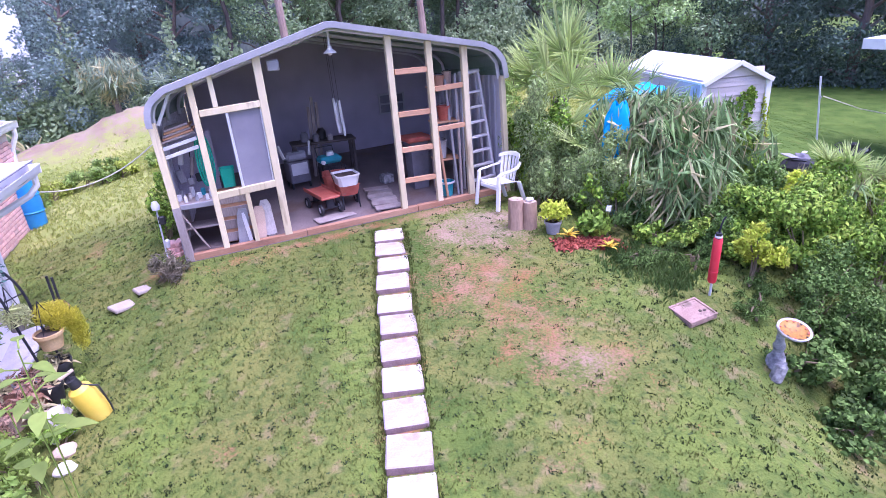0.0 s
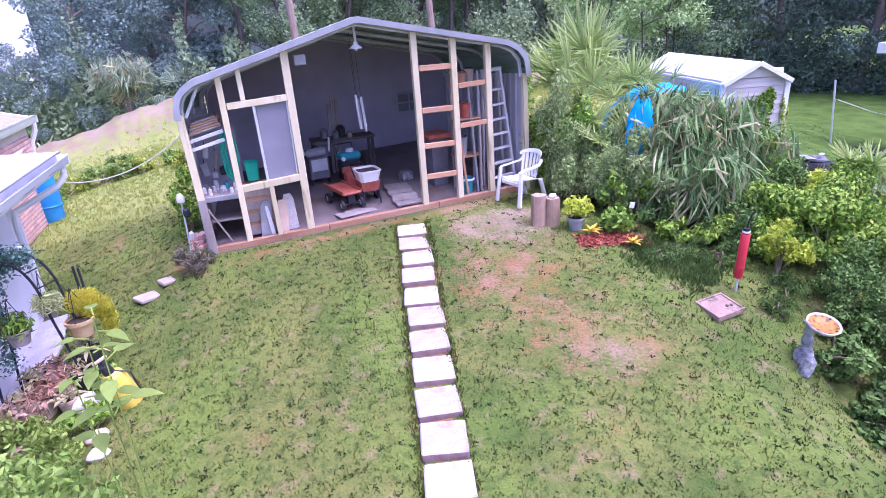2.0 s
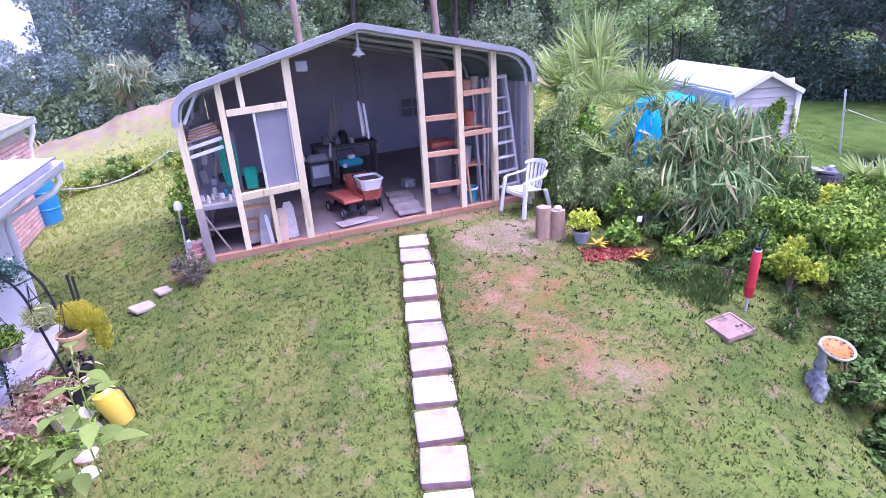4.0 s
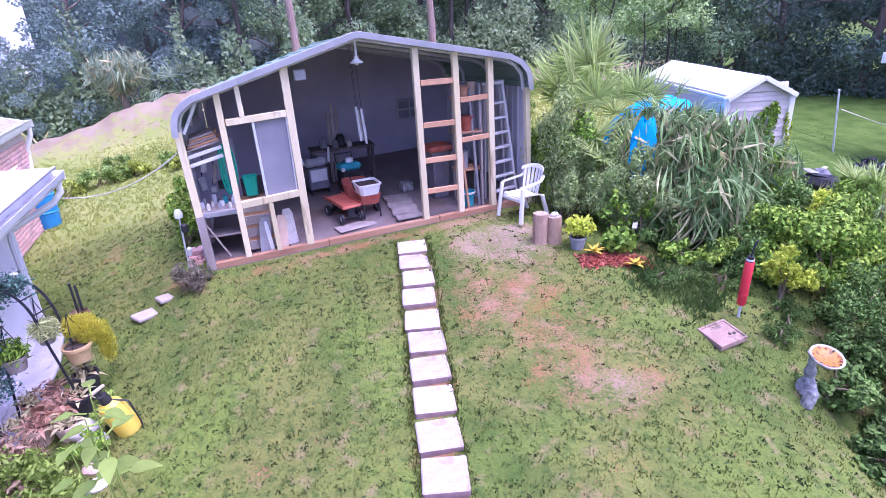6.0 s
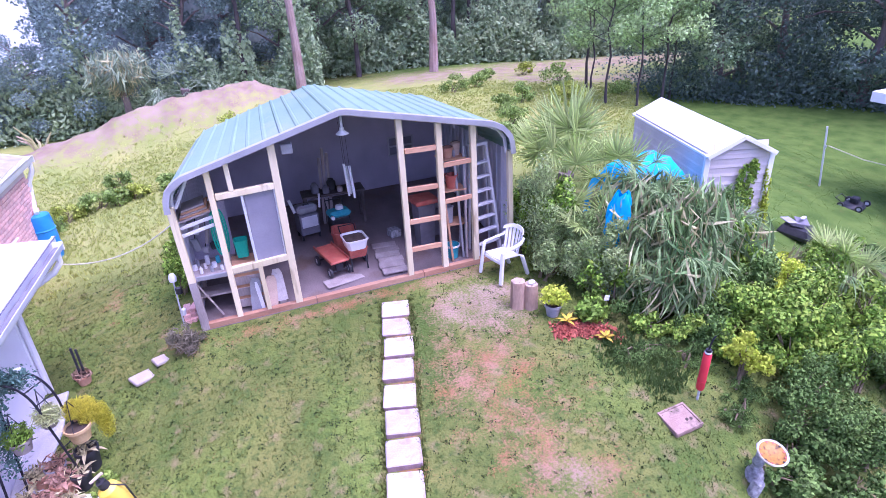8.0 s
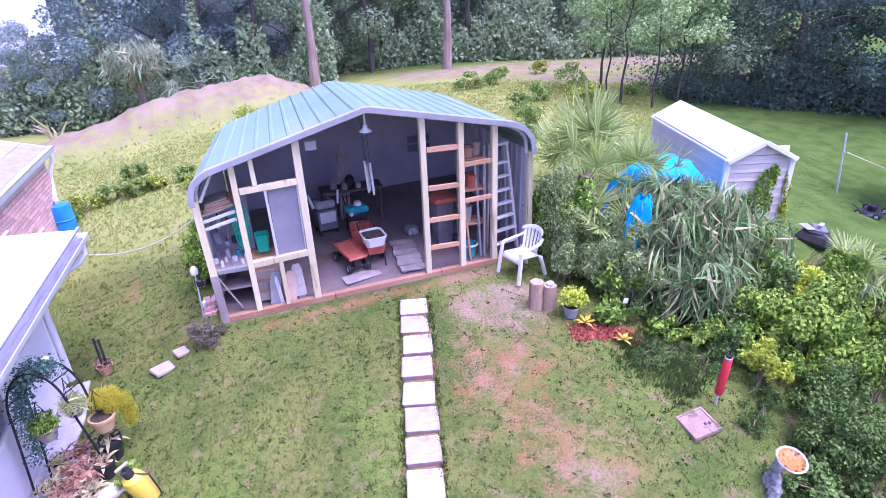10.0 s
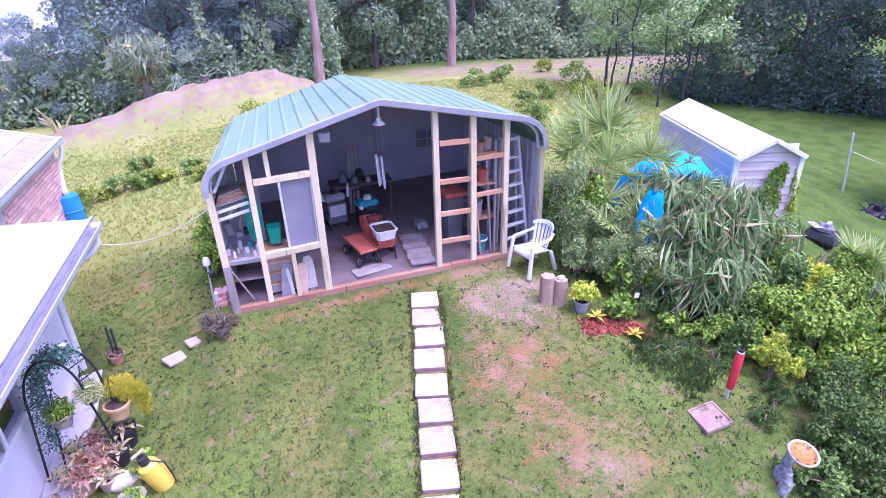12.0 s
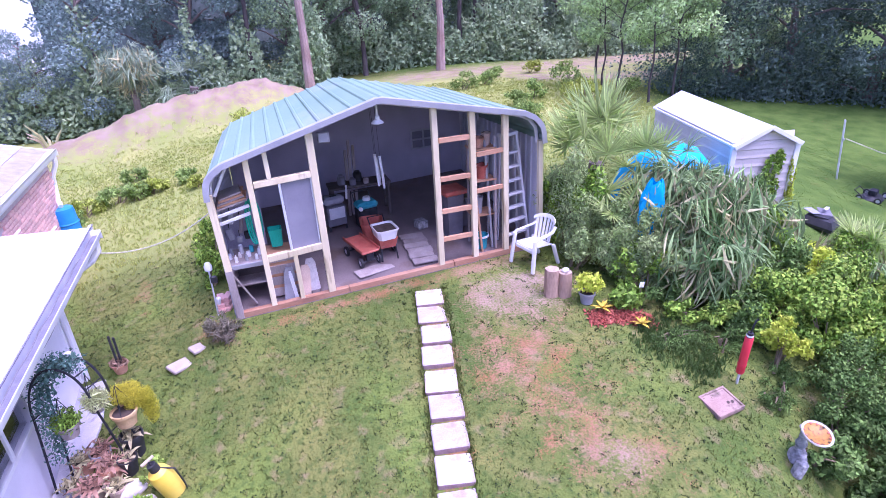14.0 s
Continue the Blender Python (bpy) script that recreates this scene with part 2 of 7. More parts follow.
NEW_WOOD = stuff_of("pale new timber", (0.70, 0.58, 0.34), (0.80, 0.70, 0.48), 3, 0.65, bump=0.1, fine=50, speck=0.1, each=0.14, stretch=(1, 1, 0.15), stain=((0.42, 0.32, 0.19), 9.0, 0.58))
RAW_WOOD = stuff_of("orange-brown timber", (0.50, 0.26, 0.14), (0.62, 0.36, 0.22), 4, 0.7, bump=0.15, fine=50, each=0.12, stretch=(0.2, 1, 1))
SILL_WOOD = stuff_of("weathered reddish sill", (0.34, 0.16, 0.09), (0.46, 0.27, 0.17), 3, 0.75, bump=0.2, fine=45, stretch=(0.3, 1, 1), stain=((0.20, 0.11, 0.08), 5.0, 0.6))
GREY_WOOD = stuff_of("weathered grey timber", (0.30, 0.25, 0.23), (0.45, 0.39, 0.37), 4, 0.85, bump=0.25, fine=60, each=0.15, stretch=(1, 1, 0.3))
ROOF_GREEN = stuff_of("faded green sheet metal", (0.185, 0.305, 0.215), (0.25, 0.36, 0.265), 1.2, 0.7, 0.0, 0.05, 30, 0.08, each=0.06, stretch=(1, 0.4, 1), stain=((0.28, 0.36, 0.33), 1.6, 0.56))
TRIM_METAL = stuff_of("pale grey metal trim", (0.37, 0.37, 0.41), (0.48, 0.475, 0.51), 3, 0.4, 0.2, 0.05, 40, 0.08)
WALL_METAL = stuff_of("dull grey sheet metal", (0.50, 0.50, 0.56), (0.62, 0.61, 0.67), 2, 0.5, 0.05, 0.05, 30, 0.1)
DARK_WALL = stuff_of("dark weathered panel", (0.38, 0.35, 0.43), (0.50, 0.46, 0.55), 2, 0.8, bump=0.1)
FLOOR_DIRT = stuff_of("grey-brown packed floor", (0.165, 0.132, 0.13), (0.26, 0.212, 0.205), 1.4, 0.9, bump=0.3, fine=60, stain=((0.20, 0.14, 0.115), 1.6, 0.56))
WHITE_ROOF = stuff_of("white painted metal", (0.86, 0.86, 0.88), (0.92, 0.92, 0.93), 1.5, 0.4, bump=0.03, fine=20, speck=0.04)
WHITE_TRIM = stuff_of("white trim", (0.80, 0.79, 0.80), (0.87, 0.86, 0.86), 4, 0.5, bump=0.05, speck=0.05)
WHITE_PLASTIC = stuff_of("white plastic", (0.78, 0.77, 0.76), (0.85, 0.84, 0.83), 5, 0.4, bump=0.03, speck=0.05, stain=((0.60, 0.56, 0.50), 7.0, 0.66))
SIDING = stuff_of("pale pinkish siding", (0.58, 0.51, 0.49), (0.68, 0.61, 0.59), 2, 0.6, bump=0.05, each=0.05)
STUCCO = stuff_of("lavender-grey painted wall", (0.76, 0.735, 0.79), (0.85, 0.825, 0.88), 2.5, 0.8, bump=0.25, fine=90, speck=0.08)
BLUE_WALL = stuff_of("pale blue painted wall", (0.50, 0.66, 0.78), (0.60, 0.75, 0.85), 2, 0.7, bump=0.1, speck=0.06)
SHINGLE = stuff_of("grey-violet shingles", (0.34, 0.31, 0.36), (0.45, 0.41, 0.46), 6, 0.9, bump=0.3, fine=80, each=0.15)
BRICK = stuff_of("salmon brick", (0.78, 0.44, 0.38), (0.86, 0.56, 0.50), 12, 0.85, bump=0.3, fine=90, each=0.18)
MORTAR = stuff_of("pale mortar", (0.64, 0.53, 0.50), (0.72, 0.62, 0.58), 10, 0.9)
PAVER = stuff_of("pinkish concrete paver", (0.45, 0.38, 0.375), (0.58, 0.52, 0.515), 4, 0.85, bump=0.25, fine=60, speck=0.2, each=0.16, stain=((0.40, 0.325, 0.30), 7.0, 0.56))
LID_STONE = stuff_of("soiled pinkish concrete", (0.31, 0.20, 0.155), (0.43, 0.30, 0.245), 6, 0.9, bump=0.3, fine=60, stain=((0.20, 0.145, 0.11), 8.0, 0.55))
RED = stuff_of("red plastic", (0.70, 0.035, 0.06), (0.78, 0.06, 0.08), 5, 0.4, bump=0.03, speck=0.08)
RED_PAINT = stuff_of("worn red paint", (0.46, 0.10, 0.07), (0.60, 0.18, 0.12), 6, 0.55, bump=0.1, stain=((0.35, 0.20, 0.15), 8.0, 0.6))
BLUE = stuff_of("blue plastic", (0.02, 0.24, 0.62), (0.05, 0.34, 0.74), 4, 0.4, bump=0.03, speck=0.08)
TARP = stuff_of("sky-blue tarpaulin", (0.0, 0.38, 0.84), (0.02, 0.52, 0.92), 3, 0.55, bump=0.2, fine=20, speck=0.12, through_light=0.15)
TEAL = stuff_of("teal plastic", (0.03, 0.32, 0.40), (0.06, 0.42, 0.48), 5, 0.45, bump=0.03)
GREEN_PLASTIC = stuff_of("green plastic", (0.0, 0.42, 0.28), (0.03, 0.50, 0.34), 5, 0.45, bump=0.03)
YELLOW = stuff_of("yellow plastic", (0.84, 0.60, 0.06), (0.90, 0.68, 0.12), 4, 0.4, bump=0.03, speck=0.06)
BLACK = stuff_of("black plastic", (0.02, 0.02, 0.024), (0.045, 0.045, 0.05), 8, 0.5, bump=0.05)
IRON = stuff_of("dark wrought iron", (0.02, 0.022, 0.03), (0.05, 0.05, 0.06), 12, 0.5, 0.4, 0.1)
ALUMINIUM = stuff_of("dull aluminium", (0.60, 0.60, 0.63), (0.72, 0.72, 0.74), 6, 0.45, 0.15, 0.05, speck=0.1)
GREY_PLASTIC = stuff_of("grey plastic", (0.30, 0.30, 0.33), (0.40, 0.40, 0.43), 5, 0.5)
# grey darkened for the dim shed interior; also colours the gutter's shade strips
DIM_GREY = stuff_of("dark grey plastic", (0.15, 0.145, 0.17), (0.22, 0.21, 0.24), 5, 0.6)
GREY_STONE = stuff_of("mottled grey stone", (0.13, 0.13, 0.13), (0.48, 0.47, 0.46), 16, 0.9, bump=0.4, fine=50, speck=0.3)
PALE_STONE = stuff_of("pale mottled stone", (0.60, 0.55, 0.53), (0.78, 0.74, 0.72), 9, 0.9, bump=0.4, fine=40, speck=0.2, stain=((0.30, 0.26, 0.25), 8.0, 0.6))
TERRACOTTA = stuff_of("terracotta", (0.52, 0.25, 0.15), (0.64, 0.36, 0.24), 6, 0.8, bump=0.15)
TAN_POT = stuff_of("pale tan clay", (0.58, 0.42, 0.32), (0.70, 0.55, 0.44), 6, 0.8, bump=0.15)
ORANGE_BOWL = stuff_of("orange glazed mosaic", (0.36, 0.16, 0.02), (0.47, 0.25, 0.05), 10, 0.5, bump=0.1, stain=((0.16, 0.07, 0.03), 16.0, 0.50))
MULCH = stuff_of("red mulch", (0.30, 0.07, 0.04), (0.44, 0.13, 0.08), 8, 0.9, island=0.4)
CUT_FACE = stuff_of("weathered cut face", (0.36, 0.26, 0.19), (0.50, 0.39, 0.30), 14, 0.85, bump=0.3, fine=50, stain=((0.24, 0.17, 0.12), 16.0, 0.55))
STUMP_WOOD = stuff_of("cut log", (0.33, 0.215, 0.15), (0.47, 0.325, 0.235), 5, 0.85, bump=0.4, fine=40, stretch=(1, 1, 0.3))
SOIL = stuff_of("dark soil", (0.05, 0.035, 0.03), (0.10, 0.075, 0.06), 10, 0.95, bump=0.4)
SCREEN = stuff_of("grey window screen", (0.23, 0.22, 0.26), (0.29, 0.28, 0.32), 3, 0.8, bump=0.1, fine=200)
CLOTH = stuff_of("white cloth", (0.74, 0.74, 0.78), (0.84, 0.84, 0.87), 5, 0.8, bump=0.1)
ROPE = stuff_of("pale rope", (0.60, 0.58, 0.42), (0.70, 0.68, 0.52), 20, 0.8)


def glass_of(name, tint):
    m = bpy.data.materials.new(name)
    m.use_nodes = True
    b = m.node_tree.nodes["Principled BSDF"]
    b.inputs["Base Color"].default_value, b.inputs["Roughness"].default_value = (*tint, 1), 0.03
    b.inputs["Transmission Weight"].default_value, b.inputs["IOR"].default_value = 1.0, 1.3
    return m


GLASS = glass_of("window glass", (0.9, 0.93, 0.96))


def ground_material():
    """Mown lawn, worn pink soil, tall field: mixed by two masks of the sheet and by noise."""
    m = bpy.data.materials.new("lawn and bare soil")
    m.use_nodes = True
    n, l = m.node_tree.nodes, m.node_tree.links
    bsdf = n["Principled BSDF"]
    bsdf.inputs["Roughness"].default_value, bsdf.inputs["Specular IOR Level"].default_value = 0.95, 0.15
    where = n.new("ShaderNodeNewGeometry")

    def noise_at(scale, detail=5.0):
        t = n.new("ShaderNodeTexNoise")
        t.inputs["Scale"].default_value, t.inputs["Detail"].default_value = scale, detail
        l.new(where.outputs["Position"], t.inputs["Vector"])
        return t.outputs[0]

    def cut(src, lo, hi, a=0.0, b=1.0):
        r = n.new("ShaderNodeMapRange")
        for k, v in enumerate((lo, hi, a, b)):
            r.inputs[k + 1].default_value = v
        l.new(src, r.inputs[0])
        return r.outputs[0]

    def blend(fac, a, b):
        x = n.new("ShaderNodeMix")
        x.data_type = "RGBA"
        for socket, v in ((6, a), (7, b)):
            if isinstance(v, tuple):
                x.inputs[socket].default_value = (*v, 1)
            else:
                l.new(v, x.inputs[socket])
        l.new(fac, x.inputs[0])
        return x.outputs[2]

    def maths(op, a, b):
        x = n.new("ShaderNodeMath")
        x.operation = op
        for k, v in enumerate((a, b)):
            if isinstance(v, float):
                x.inputs[k].default_value = v
            else:
                l.new(v, x.inputs[k])
        return x.outputs[0]

    def mask(name):
        a = n.new("ShaderNodeAttribute")
        a.attribute_name = name
        return a.outputs["Fac"]

    turf = blend(cut(noise_at(1.1), 0.35, 0.65), (0.074, 0.119, 0.022), (0.180, 0.190, 0.048))
    turf = blend(cut(noise_at(0.8, 6.0), 0.48, 0.66), turf, (0.150, 0.206, 0.038))
    turf = blend(cut(noise_at(5.0), 0.56, 0.84), turf, (0.30, 0.205, 0.125))
    turf = blend(cut(noise_at(13.0, 8.0), 0.48, 0.74), turf, (0.058, 0.102, 0.02))
    turf = blend(cut(noise_at(26.0), 0.645, 0.72), turf, (0.04, 0.065, 0.025))
    field = blend(cut(noise_at(0.7), 0.35, 0.65), (0.25, 0.295, 0.075), (0.35, 0.355, 0.11))
    soil = blend(cut(noise_at(2.5), 0.35, 0.65), (0.29, 0.132, 0.055), (0.32, 0.180, 0.105))
    soil = blend(cut(noise_at(30.0), 0.55, 0.75), soil, (0.16, 0.12, 0.06))
    sand = blend(cut(noise_at(1.5, 8.0), 0.35, 0.65), (0.265, 0.185, 0.132), (0.355, 0.265, 0.20))
    soil = blend(mask("sand"), soil, sand)
    # lush far lawn, its green lowered to take in the trees' shade
    lush = blend(cut(noise_at(2.2, 9.0), 0.35, 0.65), (0.066, 0.125, 0.020), (0.120, 0.190, 0.036))
    turf = blend(mask("lush"), turf, lush)
    base = blend(mask("field"), turf, field)
    worn = maths("ADD", mask("bare"), maths("MULTIPLY", maths("SUBTRACT", noise_at(3.4, 8.0), 0.5), 2.4))
    worn = maths("ADD", worn, maths("MULTIPLY", maths("SUBTRACT", noise_at(34.0, 4.0), 0.5), 2.4))
    base = blend(cut(worn, 0.48, 1.30), base, soil)
    l.new(base, bsdf.inputs["Base Color"])
    relief = n.new("ShaderNodeBump")
    relief.inputs["Strength"].default_value, relief.inputs["Distance"].default_value = 0.6, 0.03
    l.new(noise_at(35.0), relief.inputs["Height"])
    l.new(relief.outputs[0], bsdf.inputs["Normal"])
    return m


GROUND = ground_material()
DUSTY = stuff_of("dusty window pane", (0.17, 0.165, 0.20), (0.23, 0.225, 0.26), 3, 0.35, bump=0.02, speck=0.15)
DARK_BARK = stuff_of("dark bark", (0.06, 0.05, 0.05), (0.12, 0.10, 0.095), 5, 0.9, bump=0.5, fine=40, stretch=(1, 1, 0.25))
BUFF_SLAB = stuff_of("buff concrete", (0.38, 0.32, 0.275), (0.49, 0.425, 0.37), 6, 0.85, bump=0.25, fine=60, stain=((0.30, 0.24, 0.21), 8.0, 0.6))
DARK_WOOD = stuff_of("dark stained timber", (0.08, 0.065, 0.06), (0.14, 0.115, 0.11), 5, 0.8, bump=0.2)
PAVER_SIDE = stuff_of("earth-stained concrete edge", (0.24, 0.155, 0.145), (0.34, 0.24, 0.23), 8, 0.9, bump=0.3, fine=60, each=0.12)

# ---------------------------------------------------------------- ground
def bump_at(x, y, cx, cy, rx, ry, turn=0.0):
    c, s = math.cos(radians(turn)), math.sin(radians(turn))
    u, v = (x - cx) * c + (y - cy) * s, -(x - cx) * s + (y - cy) * c
    return np.exp(-((u / rx) ** 2 + (v / ry) ** 2))


def bare_at(x, y):
    """How worn the turf is, 0 to 1."""
    worn = 1.3 * bump_at(x, y, 0.75, -1.12, 0.8, 0.5, -10) + 0.70 * bump_at(x, y, -0.05, -2.15, 0.6, 0.5, 12) + 0.5 * bump_at(x, y, 0.55, -2.1, 0.35, 0.5)
    worn = worn + 0.78 * bump_at(x, y, 0.18, -3.1, 0.68, 0.8, 15) + 0.85 * bump_at(x, y, 0.42, -3.95, 0.42, 0.3, -20) + 0.3 * bump_at(x, y, -0.05, -1.3, 0.35, 0.4)
    worn = worn + 1.05 * bump_at(x, y, -0.8, -0.33, 2.6, 0.17, 2) + 0.7 * bump_at(x, y, -3.5, -0.05, 0.4, 0.35)
    worn = worn + 0.5 * bump_at(x, y, -2.9, -3.5, 0.2, 0.16) + 0.5 * bump_at(x, y, -0.2, -4.9, 0.35, 0.25) + 0.5 * bump_at(x, y, 0.95, -4.2, 0.25, 0.35)
    worn = worn + 0.6 * bump_at(x, y, -4.6, 1.7, 0.16, 0.7, 8) + 0.6 * bump_at(x, y, -4.3, 4.1, 0.9, 0.12, 15) + 0.5 * bump_at(x, y, 1.2, -2.9, 0.3, 0.25)
    worn = worn + 0.45 * bump_at(x, y, -2.4, -5.6, 0.5, 0.3)
    along = np.clip(((x + 0.5) * -0.238 + (y + 0.72) * -0.971) / 6.0, 0, 1) * 6.0
    worn = worn + 0.9 * np.exp(-((np.hypot(x + 0.5 + 0.238 * along, y + 0.72 + 0.971 * along) / 0.2) ** 4))
    track = 1.35 * np.exp(-(((y - 15.5 - 0.15 * x) / 1.7) ** 2)) * np.clip((x + 12) / 3, 0, 1) * np.clip((1.5 - x) / 2, 0, 1)
    track = track + 1.15 * np.exp(-(((y - 17.9) / 2.5) ** 2)) * np.clip((x - 2.5) / 2, 0, 1) * np.clip((22 - x) / 3, 0, 1)
    track = track + 0.95 * np.exp(-(((y - 14.2 + 0.2 * (x - 10)) / 1.3) ** 2)) * np.clip((x - 7) / 2, 0, 1) * np.clip((20 - x) / 3, 0, 1)
    woods = 0.9 * np.clip((y - 19.5) / 3, 0, 1)
    return np.clip(np.maximum(np.minimum(worn, 1.0), np.maximum(track, 0.4 * woods)), 0, 1.3)


def field_at(x, y):
    """Where the mown lawn gives way to tall yellow-green grass."""
    left = np.clip((y - 5.7 - 0.05 * (x + 6)) / 0.9, 0, 1) * np.clip((2.6 - x) / 1.0, 0, 1)
    right = np.clip((y - 2.2) / 1.5, 0, 1) * np.clip((6.0 - x + 0.75 * (y - 2)) / 1.5, 0, 1)
    return np.maximum(left, right) * np.clip((21 - y) / 3, 0, 1)


gx = np.concatenate([[-160, -90, -55, -35, -24, -18, -14], np.arange(-11, -6.5, 0.5), np.arange(-6.5, 6.6, 0.13), np.arange(7, 16, 0.5), [17, 20, 25, 34, 50, 90, 160]])
gy = np.concatenate([[-120, -70, -40, -25, -17, -12, -9.5], np.arange(-8, 5.5, 0.13), np.arange(5.8, 24, 0.45), [25, 27, 30, 35, 42, 55, 80, 130, 220, 400]])
GX, GY = np.meshgrid(gx, gy)
GZ = lie(GX, GY) - 0.11 * np.maximum(GY - 36, 0)
rough = np.exp(-(((GY - 15.5 - 0.15 * GX) / 1.6) ** 2)) * (GX < 1) * (GX > -12)
GZ = GZ + 0.06 * rough * np.sin(2.3 * GX + 1.9 * GY) * np.sin(3.7 * GX - 1.1 * GY) + 0.03 * rough * rng.normal(size=GX.shape)
nx, ny = len(gx), len(gy)
k = (np.arange(ny - 1)[:, None] * nx + np.arange(nx - 1)[None]).ravel()
ground_mesh = from_arrays("ground", np.stack([GX, GY, GZ], -1).reshape(-1, 3).tolist(), np.stack([k, k + 1, k + nx + 1, k + nx], 1).tolist())
for name, values in (("bare", bare_at(GX, GY)), ("field", field_at(GX, GY)), ("sand", np.maximum(np.clip((GY - 9) / 2, 0, 1), np.minimum(1.0, 1.1 * bump_at(GX, GY, 0.75, -1.1, 1.1, 0.75) + 0.8 * bump_at(GX, GY, 0.45, -4.0, 0.35, 0.3)))), ("lush", np.clip((GX - 4.2) / 1.5, 0, 1) * np.clip((GY + 2.5) / 1.5, 0, 1))):
    ground_mesh.attributes.new(name, "FLOAT", "POINT").data.foreach_set("value", values.ravel().astype(np.float32))
ground_mesh.polygons.foreach_set("use_smooth", [True] * len(ground_mesh.polygons))
ground = tagged(part("ground", ground_mesh, GROUND), "patchy mown lawn with worn pink soil and a rough field behind", "ground", kind="structure")

# ---------------------------------------------------------------- open-fronted metal shed
SX, SY = -0.8, 1.2
shed = thing("carport_shed", "open carport shed with faded green metal roof and bare timber framing", "shed", (SX, SY, 0.05))
SH = Matrix.Translation((-SX, -SY, -0.05))


def under_roof(x):
    """Height of the roof's skin over the front wall."""
    xs, zs = zip(*ROOF_LINE)
    return float(np.interp(x, xs, zs))


ROOF_LINE = [(-3.19, 1.78), (-3.185, 1.93), (-3.13, 2.07), (-2.96, 2.20), (-0.88, 2.80), (1.23, 2.38), (1.41, 2.29), (1.525, 2.14), (1.56, 1.90)]
ROOF_FRONT, ROOF_BACK = -0.15, 3.45


def settle(x, y):
    """How far the roof sinks and draws in towards its back."""
    return Vector((0.055 * max(y, 0.0) * min(max((-0.88 - x) / 2.3, 0.0), 1.0), 0.0, -0.066 * (y - ROOF_FRONT)))



def shed_roof():
    pts = [Vector((x, 0, z)) for x, z in ROOF_LINE]
    length = [0.0]
    for a, b in zip(pts, pts[1:]):
        length.append(length[-1] + (b - a).length)

    def along(s):
        i = max(j for j in range(len(length) - 1) if length[j] <= s + 1e-9)
        f = (s - length[i]) / (length[i + 1] - length[i])
        way = (pts[i + 1] - pts[i]).normalized()
        return pts[i].lerp(pts[i + 1], f), Vector((-way.z, 0, way.x))

    total, pitch, rib = length[-1], 0.23, 0.02
    marks = []
    s = 0.0
    while s < total:
        for ds, h in ((0.0, 0.0), (0.02, rib), (0.05, rib), (0.07, 0.0), (0.14, 0.0)):
            if s + ds < total:
                marks.append((s + ds, h))
        s += pitch
    marks = sorted(marks + [(x, 0.0) for x in length[1:-1]] + [(total, 0.0)])
    per, panels = 0.914, []
    edges = [k * per for k in range(int(total / per) + 1)] + [total]
    for a, b in zip(edges, edges[1:]):
        row = [m for m in marks if a - 1e-6 <= m[0] <= b + 0.06]
        if len(row) > 2:
            panels.append(row)
    for k, row in enumerate(panels):
        lift = 0.004 * (k % 2)
        rows = []
        for y in (ROOF_FRONT, 1.0, 2.2, ROOF_BACK + 0.03 * (k % 2)):
            rows.append([SH @ (p + settle(p.x, y) + nrm * (h + lift) + Vector((0, y, 0))) for p, nrm, h in ((*along(s0), h0) for s0, h0 in row)])
        part("roof_panel", Geo().slab(rows, (0, 0, -0.006)), ROOF_GREEN, shed)
    # folded front trim that follows the bend of the eaves
    rows = []
    for y0, z0 in ((ROOF_FRONT - 0.03, -0.045), (ROOF_FRONT - 0.035, 0.028), (ROOF_FRONT + 0.05, 0.032)):
        rows.append([SH @ (p + nrm * z0 + Vector((0, y0, 0))) for p, nrm in (along(total * j / 60) for j in range(61))])
    part("front_trim", Geo().slab(rows, (0, 0.012, -0.004)), TRIM_METAL, shed, "pale grey folded metal trim")
    # bent steel bows that carry the sheets
    for y in (0.0, 1.15, 2.3, 3.35):
        bow = Geo().tube([SH @ (p + settle(p.x, y) - nrm * 0.05 + Vector((0, y, 0))) for p, nrm in (along(total * j / 48) for j in range(49))], 0.028, 6)
        part("roof_bow", bow, ALUMINIUM, shed, "galvanised steel bow")


shed_roof()


def timber(name, p, q, w, d, material, label=""):
    return part(name, Geo().beam(SH @ Vector(p), SH @ Vector(q), w, d, 0.005, up=(0, 1, 0)), material, shed, label)


FY = -0.05
for x, w in ((-2.63, 0.075), (-1.80, 0.098), (-0.10, 0.085), (0.46, 0.085), (0.975, 0.085)):
    timber("stud", (x, FY, floor_z(x) + 0.04), (x - 0.02, FY, under_roof(x) - 0.045), w, 0.085, NEW_WOOD)
timber("short_stud", (-2.395, FY, 1.925), (-2.405, FY, under_roof(-2.4) - 0.045), 0.06, 0.07, NEW_WOOD)
timber("short_stud", (-2.225, FY, 0.10), (-2.235, FY, 0.79), 0.06, 0.07, NEW_WOOD)
timber("header", (-2.60, FY, 1.870), (-1.84, FY, 1.915), 0.08, 0.07, NEW_WOOD)
timber("window_sill", (-2.60, FY, 0.805), (-1.84, FY, 0.865), 0.09, 0.08, NEW_WOOD)
timber("corner_post", (-3.13, FY, 0.72), (-3.165, FY, 1.82), 0.09, 0.09, NEW_WOOD)
timber("corner_post", (-3.105, FY - 0.002, -0.05), (-3.13, FY - 0.002, 0.74), 0.10, 0.09, GREY_WOOD, "weathered grey lower post")
timber("corner_post", (1.58, FY, 0.16), (1.535, FY, 1.92), 0.07, 0.09, NEW_WOOD)
for z in (2.12, 1.55, 1.05, 0.60):
    timber("rung", (-0.06, FY, z), (0.42, FY, z), 0.075, 0.04, RAW_WOOD)
